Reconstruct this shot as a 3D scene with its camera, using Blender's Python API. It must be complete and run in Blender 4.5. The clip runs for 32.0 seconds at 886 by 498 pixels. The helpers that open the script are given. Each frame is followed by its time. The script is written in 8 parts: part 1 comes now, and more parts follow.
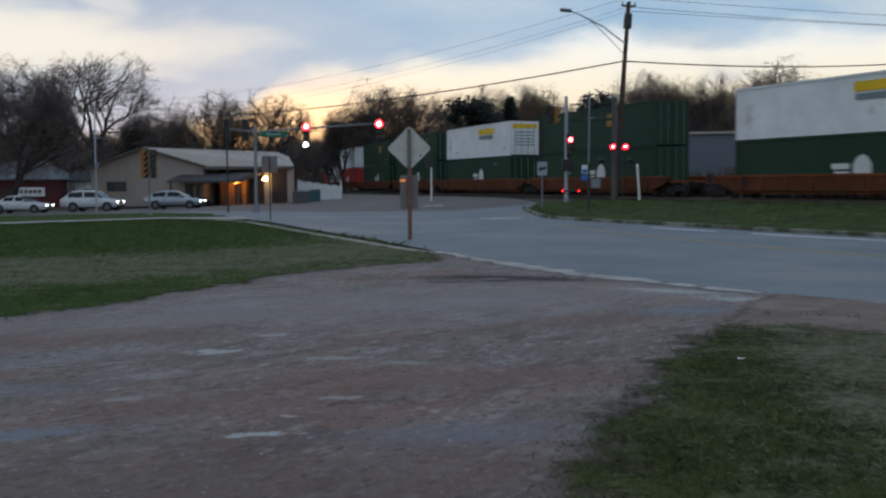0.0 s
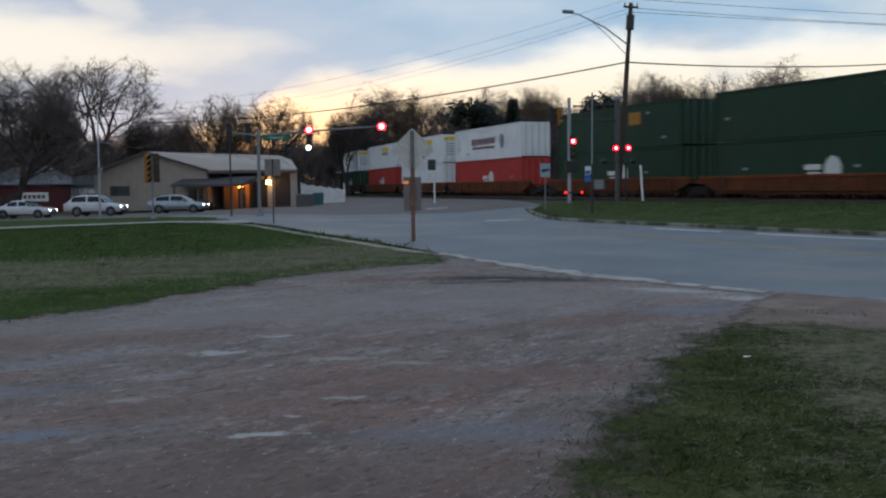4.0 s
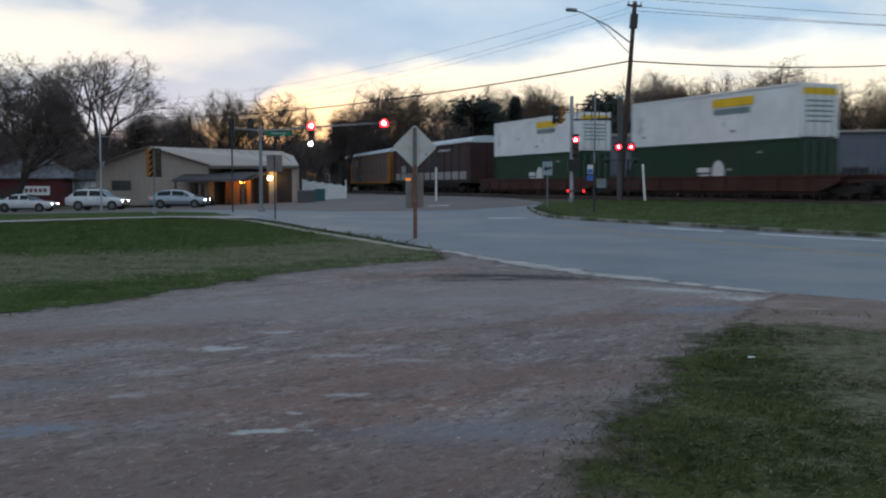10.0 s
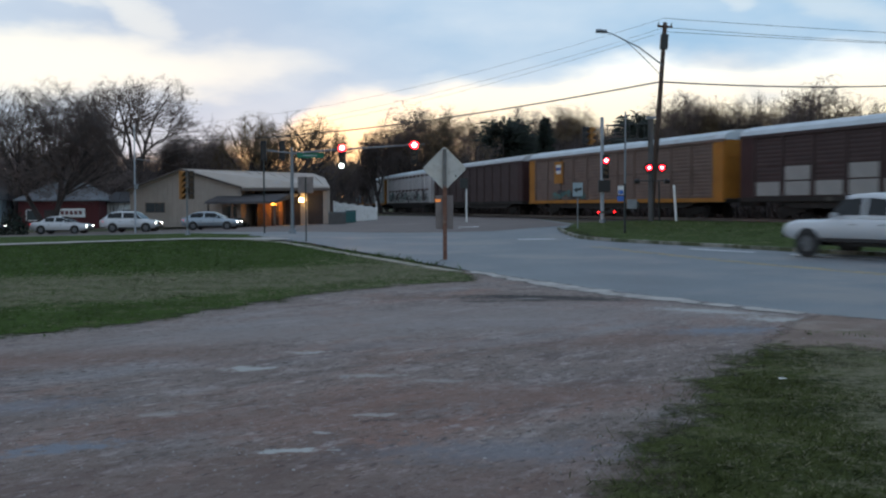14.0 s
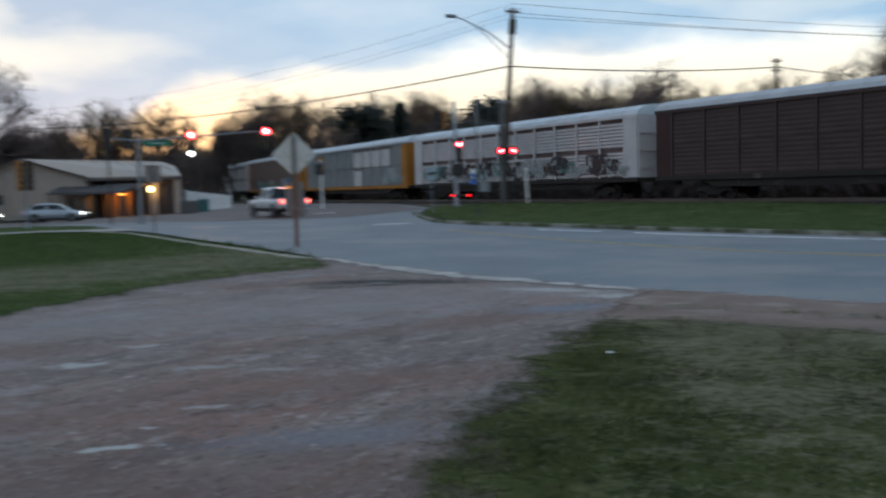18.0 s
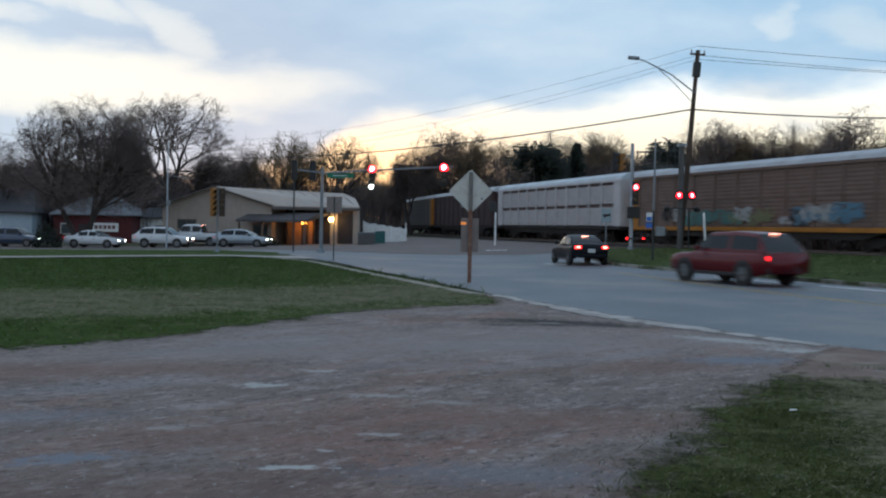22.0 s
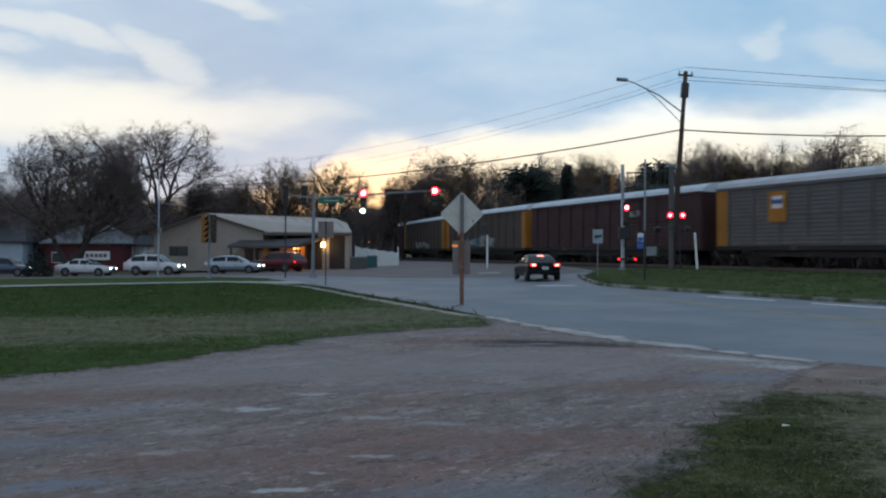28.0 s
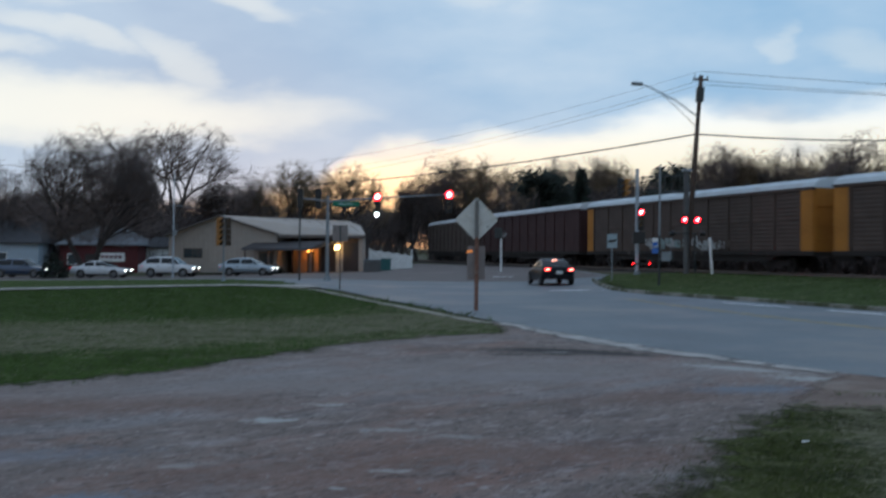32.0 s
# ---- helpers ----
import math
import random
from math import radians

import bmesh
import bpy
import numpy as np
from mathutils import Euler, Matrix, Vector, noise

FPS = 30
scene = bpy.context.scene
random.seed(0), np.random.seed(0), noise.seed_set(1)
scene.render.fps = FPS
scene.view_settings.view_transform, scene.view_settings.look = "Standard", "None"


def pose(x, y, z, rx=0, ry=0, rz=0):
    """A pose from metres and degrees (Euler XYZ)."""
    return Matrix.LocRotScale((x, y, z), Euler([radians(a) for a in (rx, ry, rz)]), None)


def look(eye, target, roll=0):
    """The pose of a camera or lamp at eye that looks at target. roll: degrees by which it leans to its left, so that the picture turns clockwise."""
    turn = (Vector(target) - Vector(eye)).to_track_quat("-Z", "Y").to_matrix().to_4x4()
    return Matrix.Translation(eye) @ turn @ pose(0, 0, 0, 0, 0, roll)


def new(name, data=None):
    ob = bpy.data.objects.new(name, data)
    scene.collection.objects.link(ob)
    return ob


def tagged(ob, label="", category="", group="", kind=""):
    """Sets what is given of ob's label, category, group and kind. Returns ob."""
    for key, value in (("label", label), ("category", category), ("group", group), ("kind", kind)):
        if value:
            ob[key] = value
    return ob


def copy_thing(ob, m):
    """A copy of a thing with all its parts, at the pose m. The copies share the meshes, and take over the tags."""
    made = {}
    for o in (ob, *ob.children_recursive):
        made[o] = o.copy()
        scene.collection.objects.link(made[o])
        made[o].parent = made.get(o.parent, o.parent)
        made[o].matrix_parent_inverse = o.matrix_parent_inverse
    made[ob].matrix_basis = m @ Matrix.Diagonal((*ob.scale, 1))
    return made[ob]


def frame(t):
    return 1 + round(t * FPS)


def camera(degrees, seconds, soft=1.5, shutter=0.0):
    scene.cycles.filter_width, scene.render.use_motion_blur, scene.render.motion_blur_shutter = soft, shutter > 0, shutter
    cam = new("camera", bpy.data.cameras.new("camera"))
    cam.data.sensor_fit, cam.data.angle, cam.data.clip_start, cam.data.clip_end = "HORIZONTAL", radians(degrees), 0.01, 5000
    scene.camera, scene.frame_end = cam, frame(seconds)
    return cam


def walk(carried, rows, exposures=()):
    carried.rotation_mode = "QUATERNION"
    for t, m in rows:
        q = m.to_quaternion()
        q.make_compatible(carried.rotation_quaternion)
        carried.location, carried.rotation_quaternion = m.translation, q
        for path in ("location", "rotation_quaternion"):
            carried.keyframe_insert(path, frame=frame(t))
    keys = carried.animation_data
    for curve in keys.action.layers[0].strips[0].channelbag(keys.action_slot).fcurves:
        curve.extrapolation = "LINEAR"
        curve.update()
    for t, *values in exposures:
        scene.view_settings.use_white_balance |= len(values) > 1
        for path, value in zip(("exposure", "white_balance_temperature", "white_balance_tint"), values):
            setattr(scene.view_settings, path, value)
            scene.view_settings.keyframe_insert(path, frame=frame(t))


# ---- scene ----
cam = camera(48.0, 32.0, soft=2.2, shutter=0.75)
# seconds, x, y, z, yaw, pitch, roll
ROWS = [
    (0.0, -0.176, 0.000, 1.691, -3.228, -3.749, -0.326),
    (0.1, -0.158, -0.008, 1.647, -3.423, -3.570, -0.475),
    (0.5, -0.186, -0.014, 1.635, -2.845, -4.513, -1.501),
    (1.0, -0.177, 0.006, 1.647, -2.041, -5.105, -0.591),
    (1.5, -0.167, 0.011, 1.635, -1.873, -4.725, -0.759),
    (2.0, -0.169, 0.024, 1.650, -3.342, -5.906, -1.276),
    (2.5, -0.172, 0.086, 1.644, -2.842, -4.820, -2.087),
    (4.5, -0.174, 0.030, 1.660, -3.057, -3.555, -0.402),
    (5.0, -0.175, 0.055, 1.662, -3.127, -4.305, -0.467),
    (5.5, -0.183, 0.061, 1.657, -5.774, -6.285, -0.291),
    (6.0, -0.170, 0.061, 1.651, -5.139, -6.041, -0.284),
    (6.5, -0.169, 0.090, 1.645, -4.172, -5.332, -0.269),
    (7.0, -0.187, 0.068, 1.651, -3.960, -5.581, -0.417),
    (7.5, -0.237, -0.026, 1.656, -6.943, -2.582, -0.226),
    (8.0, -0.194, 0.094, 1.638, -4.029, -4.300, -0.606),
    (8.5, -0.178, 0.076, 1.640, -4.028, -4.182, -0.336),
    (9.0, -0.185, 0.074, 1.648, -2.737, -4.571, -0.148),
    (9.5, -0.184, 0.075, 1.648, -1.488, -3.684, 0.091),
    (10.0, -0.199, 0.094, 1.650, -2.981, -3.728, -0.147),
    (10.5, -0.201, 0.095, 1.640, -2.367, -3.743, 0.361),
    (11.0, -0.199, 0.092, 1.653, -2.337, -3.479, 0.276),
    (11.5, -0.192, 0.072, 1.645, -1.732, -4.058, -0.024),
    (12.0, -0.199, 0.094, 1.643, -2.759, -3.709, 0.194),
    (12.5, -0.189, 0.083, 1.649, -2.130, -2.883, 0.266),
    (13.0, -0.192, 0.074, 1.658, -1.074, -2.383, -0.116),
    (13.5, -0.197, 0.083, 1.639, -1.160, -2.422, -0.372),
    (15.5, -0.007, -0.039, 1.665, -0.812, -3.558, 0.834),
    (16.0, 0.007, -0.000, 1.652, 1.286, -4.128, 0.272),
    (16.5, 0.024, -0.028, 1.641, 1.227, -3.518, 0.485),
    (17.0, 0.023, -0.001, 1.654, 0.277, -3.480, 0.296),
    (17.5, 0.051, -0.034, 1.622, -1.930, -3.210, -1.777),
    (18.0, 0.061, 0.047, 1.636, -9.241, -3.457, -1.415),
    (18.5, 0.026, 0.071, 1.619, -11.921, -4.340, -0.846),
    (19.0, 0.012, 0.063, 1.651, -10.441, -3.892, -1.181),
    (19.5, 0.024, 0.093, 1.639, -3.683, -2.411, -0.683),
    (20.0, 0.007, 0.029, 1.650, -0.247, -2.921, 0.432),
    (20.5, 0.011, 0.054, 1.641, -0.591, -2.446, 0.304),
    (21.0, -0.013, 0.033, 1.639, -0.544, -2.247, 0.218),
    (21.5, 0.006, 0.015, 1.661, 0.049, -2.078, 0.592),
    (22.0, -0.004, 0.024, 1.639, 0.536, -1.200, 1.021),
    (22.5, -0.003, -0.002, 1.638, 0.118, -1.198, 0.948),
    (23.0, -0.001, -0.011, 1.652, -0.010, -1.401, 0.997),
    (23.5, -0.011, -0.002, 1.647, 0.542, -1.755, 0.686),
    (24.0, -0.032, -0.001, 1.640, 0.943, -2.399, 1.291),
    (24.5, -0.013, 0.005, 1.641, 0.955, -3.086, 0.959),
    (26.5, 0.008, 0.019, 1.636, -0.911, -2.665, 0.199),
    (27.0, 0.022, 0.040, 1.631, -1.944, -1.663, 0.893),
    (27.5, 0.035, 0.060, 1.621, -1.372, -1.052, 0.983),
    (28.0, 0.015, 0.009, 1.611, 0.113, 0.172, 0.205),
    (28.5, -0.022, -0.013, 1.627, -0.823, -1.003, -0.316),
    (29.0, 0.004, -0.003, 1.641, 0.452, -0.763, 0.099),
    (29.5, -0.004, 0.046, 1.647, 0.660, 1.030, -0.335),
    (30.0, -0.000, 0.028, 1.641, 0.685, 0.329, 0.009),
    (30.5, -0.003, 0.015, 1.662, 0.604, 0.276, 0.299),
    (31.0, -0.027, 0.047, 1.659, 1.465, 0.479, 0.085),
    (31.5, -0.032, 0.019, 1.667, 2.205, 0.312, 0.386),
    (31.9, -0.039, 0.000, 1.696, 1.253, 0.010, 0.431),
    (32.0, -0.037, 0.001, 1.714, 0.864, 0.281, 0.439),
]
walk(cam, [(t, pose(x, y, z, 90 + pitch, 0, yaw) @ pose(0, 0, 0, 0, 0, roll)) for t, x, y, z, yaw, pitch, roll in ROWS], [(0, -0.26, 6420, 8), (5, -0.15, 6500, 9), (10, -0.05, 6450, 8), (13, 0.0, 6350, 7), (16, 0.0, 6380, 7), (21, 0.0, 6320, 6), (24, 0.0, 6280, 6), (27, -0.06, 6300, 6), (29, -0.18, 6080, 6), (32, -0.18, 6060, 6)])

# ---- sky and sun: dusk, the sun just down behind the woods ----
SUN_AZ = radians(-7)
world = bpy.data.worlds.new("dusk_sky")
scene.world = world
world.use_nodes = True


def build_sky(nt):
    nt.nodes.clear()
    N, K = nt.nodes.new, nt.links.new
    out, bg = N("ShaderNodeOutputWorld"), N("ShaderNodeBackground")
    K(bg.outputs[0], out.inputs[0])
    sky = N("ShaderNodeTexSky")
    sky.sky_type, sky.sun_disc = "NISHITA", False
    sky.sun_elevation, sky.sun_rotation = radians(2.0), SUN_AZ
    tc, sep = N("ShaderNodeTexCoord"), N("ShaderNodeSeparateXYZ")
    K(tc.outputs["Generated"], sep.inputs[0])

    def mth(op, a, b=None, c=None, clamp=False):
        n = N("ShaderNodeMath")
        n.operation, n.use_clamp = op, clamp
        for i, v in enumerate((a, b, c)):
            if v is None:
                continue
            if isinstance(v, (int, float)):
                n.inputs[i].default_value = v
            else:
                K(v, n.inputs[i])
        return n.outputs[0]

    def ramp(fac, stops):
        n = N("ShaderNodeValToRGB")
        el = n.color_ramp.elements
        while len(el) < len(stops):
            el.new(0.5)
        for e, (p, c) in zip(el, stops):
            e.position, e.color = p, (*c, 1)
        K(fac, n.inputs[0])
        return n.outputs[0]

    def mix(fac, a, b, kind="MIX"):
        n = N("ShaderNodeMix")
        n.data_type, n.blend_type = "RGBA", kind
        if isinstance(fac, (int, float)):
            n.inputs[0].default_value = fac
        else:
            K(fac, n.inputs[0])
        K(a, n.inputs[6]), K(b, n.inputs[7])
        return n.outputs[2]

    def ease(v, lo, hi):
        n = N("ShaderNodeMapRange")
        n.interpolation_type = "SMOOTHSTEP"
        n.inputs[1].default_value, n.inputs[2].default_value = lo, hi
        K(v, n.inputs[0])
        return n.outputs[0]

    def flat(c):
        n = N("ShaderNodeRGB")
        n.outputs[0].default_value = (*c, 1)
        return n.outputs[0]

    # bearing u and elevation v in degrees
    z = mth("MAXIMUM", sep.outputs[2], 0.0)
    u = mth("MULTIPLY", mth("ARCTAN2", sep.outputs[0], sep.outputs[1]), 180 / math.pi)
    v = mth("MULTIPLY", mth("ARCSINE", z), 180 / math.pi)
    comb = N("ShaderNodeCombineXYZ")
    K(u, comb.inputs[0]), K(mth("MULTIPLY", v, 2.4), comb.inputs[1])

    def clouds(scale, shift, detail=6.0, tilt=0.0):
        mp = N("ShaderNodeMapping")
        mp.inputs["Location"].default_value = (shift, shift * 0.7, 0.0)
        mp.inputs["Rotation"].default_value = (0, 0, radians(tilt))
        K(comb.outputs[0], mp.inputs[0])
        n = N("ShaderNodeTexNoise")
        n.inputs["Scale"].default_value, n.inputs["Detail"].default_value, n.inputs["Roughness"].default_value = scale, detail, 0.5
        K(mp.outputs[0], n.inputs[0])
        return mth("SUBTRACT", n.outputs[0], 0.5)

    n1, n2, n3 = clouds(0.16, 3.0, 8.0), clouds(0.13, 31.0, 8.0), clouds(0.06, 57.0, 6.0, 10)
    vw = mth("ADD", v, mth("MULTIPLY", n1, 3.6))
    uw = mth("ADD", u, mth("MULTIPLY", n2, 10.0))
    # blue-grey cloud sheet, lavender towards the left, with soft mottling
    side = ease(u, -17.0, 3.0)
    high = mix(side, flat((0.41, 0.51, 0.66)), flat((0.28, 0.47, 0.68)))
    mottle = mth("ADD", mth("MULTIPLY", n3, 1.1), mth("MULTIPLY", n1, 0.5))
    high = mix(mth("MULTIPLY_ADD", mottle, 1.6, 0.30, clamp=True), high, flat((0.60, 0.69, 0.79)))
    high = mix(ease(v, 18.0, 60.0), high, flat((0.44, 0.52, 0.67)))
    # bright clear band under the sheet; its upper edge falls towards the sunset
    edge = ramp(mth("MULTIPLY_ADD", u, 1 / 90, 0.5), [(0.0, (0.24,) * 3), (0.36, (0.26,) * 3), (0.405, (0.34,) * 3), (0.435, (0.56,) * 3), (0.47, (0.655,) * 3), (0.50, (0.66,) * 3), (0.56, (0.70,) * 3), (0.65, (0.79,) * 3), (0.72, (0.81,) * 3), (0.82, (0.77,) * 3), (1.0, (0.72,) * 3)])
    over = mth("SUBTRACT", vw, mth("MULTIPLY", edge, 10.0))
    low = ramp(mth("MULTIPLY", v, 0.1), [(0.0, (0.95, 0.58, 0.42)), (0.30, (1.0, 0.76, 0.54)), (0.48, (1.0, 0.89, 0.70)), (0.66, (1.0, 0.94, 0.83)), (0.8, (0.95, 0.95, 0.93))])
    toward = mth("ADD", mth("MULTIPLY", sep.outputs[0], math.sin(SUN_AZ)), mth("MULTIPLY", sep.outputs[1], math.cos(SUN_AZ)))
    glow = mth("MULTIPLY", mth("POWER", mth("MAXIMUM", toward, 0.0), 110.0), mth("SUBTRACT", 1.0, ease(v, 3.5, 7.5)))
    low = mix(glow, low, flat((0.75, 0.30, -0.20)), "ADD")
    streak = mth("MULTIPLY", ease(clouds(0.10, 77.0, 4.0, 3), 0.06, 0.2), mth("MULTIPLY", ease(v, 4.5, 6.0), 0.55))
    low = mix(streak, low, flat((0.52, 0.56, 0.64)))
    veil = mix(ease(over, -0.9, 0.9), low, high)
    # lit gaps: bearing, elevation, half width, half height, slope
    gaps = None
    for gu, gv, ru, rv, sl in ((-22.5, 7.5, 9.5, 1.25, 0.02), (-15.8, 10.4, 2.0, 0.75, -0.42), (-21.8, 11.7, 2.6, 0.5, -0.2), (-25.6, 10.5, 1.6, 0.5, 0.0), (-14.4, 8.25, 1.5, 0.4, 0.1), (17.4, 11.6, 0.7, 0.45, 0.0), (22.8, 10.6, 1.7, 0.8, -0.3), (-20.5, 14.6, 4.0, 0.7, 0.1), (-12.0, 14.2, 2.2, 0.6, -0.2), (2.0, 15.5, 4.0, 0.7, 0.0), (30.0, 9.5, 4.0, 0.8, 0.1)):
        du = mth("SUBTRACT", uw, gu)
        dv = mth("SUBTRACT", mth("SUBTRACT", vw, gv), mth("MULTIPLY", du, sl))
        a, b = mth("DIVIDE", du, ru), mth("DIVIDE", dv, rv)
        r = mth("ADD", mth("MULTIPLY", a, a), mth("MULTIPLY", b, b))
        g = mth("MULTIPLY", mth("SUBTRACT", 1.0, ease(r, 0.0, 4.0)), 0.95 if ru > 9 else (0.46 if gu < 0 else 0.26))
        gaps = g if gaps is None else mth("MAXIMUM", gaps, g)
    veil = mix(mth("MULTIPLY", gaps, 0.92), veil, flat((1.0, 0.94, 0.83)))
    total = mix(0.01, veil, sky.outputs[0], "ADD")
    K(total, bg.inputs[0])
    bg.inputs[1].default_value = 1.12


build_sky(world.node_tree)
sun = new("sun", bpy.data.lights.new("sun", "SUN"))
sun.data.energy, sun.data.angle, sun.data.color = 0.15, radians(12), (1.0, 0.72, 0.45)
sun.matrix_world = look((0, 0, 60), (-60 * math.sin(SUN_AZ), -60 * math.cos(SUN_AZ), 60 - 3.0))


# ---- materials ----
def material(name, color, rough=0.7, metal=0.0, vary=0.15, scale=3.0, fine=40.0, bump=0.2, dirt=None, dirt_scale=0.7, dirt_at=0.55, random_tint=0.0, spec=0.5, coat=0.0, island=0.0):
    """A surface with coarse and fine variation, optional dirt in patches, and relief."""
    m = bpy.data.materials.new(name)
    m.use_nodes = True
    nt = m.node_tree
    N, K = nt.nodes.new, nt.links.new
    bsdf = nt.nodes["Principled BSDF"]
    bsdf.inputs["Roughness"].default_value, bsdf.inputs["Metallic"].default_value = rough, metal
    bsdf.inputs["Specular IOR Level"].default_value = spec
    bsdf.inputs["Coat Weight"].default_value = coat
    tc = N("ShaderNodeTexCoord")
    src = tc.outputs["Object"]
    n1, n2 = N("ShaderNodeTexNoise"), N("ShaderNodeTexNoise")
    n1.inputs["Scale"].default_value, n1.inputs["Detail"].default_value = scale, 4
    n2.inputs["Scale"].default_value, n2.inputs["Detail"].default_value = fine, 3
    K(src, n1.inputs[0]), K(src, n2.inputs[0])
    add = N("ShaderNodeMath")
    add.operation = "ADD"
    K(n1.outputs[0], add.inputs[0]), K(n2.outputs[0], add.inputs[1])
    rng = N("ShaderNodeMapRange")
    rng.inputs[1].default_value, rng.inputs[2].default_value = 0.7, 1.3
    rng.inputs[3].default_value, rng.inputs[4].default_value = 1 - vary, 1 + vary
    K(add.outputs[0], rng.inputs[0])
    fac = rng.outputs[0]
    if random_tint or island:
        src_r = N("ShaderNodeNewGeometry").outputs["Random Per Island"] if island else N("ShaderNodeObjectInfo").outputs["Random"]
        r2 = N("ShaderNodeMapRange")
        amount = island or random_tint
        r2.inputs[3].default_value, r2.inputs[4].default_value = 1 - amount, 1 + amount
        K(src_r, r2.inputs[0])
        mu = N("ShaderNodeMath")
        mu.operation = "MULTIPLY"
        K(fac, mu.inputs[0]), K(r2.outputs[0], mu.inputs[1])
        fac = mu.outputs[0]
    col = N("ShaderNodeMix")
    col.data_type, col.blend_type = "RGBA", "MULTIPLY"
    col.inputs[0].default_value = 1.0
    col.inputs[6].default_value = (*color, 1)
    K(fac, col.inputs[7])
    res = col.outputs[2]
    if dirt:
        n3 = N("ShaderNodeTexNoise")
        n3.inputs["Scale"].default_value, n3.inputs["Detail"].default_value, n3.inputs["Roughness"].default_value = dirt_scale, 6, 0.62
        K(src, n3.inputs[0])
        r3 = N("ShaderNodeMapRange")
        r3.inputs[1].default_value, r3.inputs[2].default_value = dirt_at, dirt_at + 0.12
        K(n3.outputs[0], r3.inputs[0])
        mx = N("ShaderNodeMix")
        mx.data_type = "RGBA"
        K(r3.outputs[0], mx.inputs[0])
        K(res, mx.inputs[6])
        mx.inputs[7].default_value = (*dirt, 1)
        res = mx.outputs[2]
    K(res, bsdf.inputs["Base Color"])
    if bump:
        b = N("ShaderNodeBump")
        b.inputs["Strength"].default_value, b.inputs["Distance"].default_value = bump, 0.02
        K(add.outputs[0], b.inputs["Height"])
        K(b.outputs[0], bsdf.inputs["Normal"])
    return m


def glow(name, color, strength):
    m = bpy.data.materials.new(name)
    m.use_nodes = True
    b = m.node_tree.nodes["Principled BSDF"]
    b.inputs["Base Color"].default_value = (*color, 1)
    b.inputs["Emission Color"].default_value = (*color, 1)
    b.inputs["Emission Strength"].default_value = strength
    return m


def glass(name, color=(0.006, 0.007, 0.009), rough=0.08):
    m = bpy.data.materials.new(name)
    m.use_nodes = True
    b = m.node_tree.nodes["Principled BSDF"]
    b.inputs["Base Color"].default_value = (*color, 1)
    b.inputs["Roughness"].default_value = rough
    b.inputs["Specular IOR Level"].default_value = 0.32
    return m


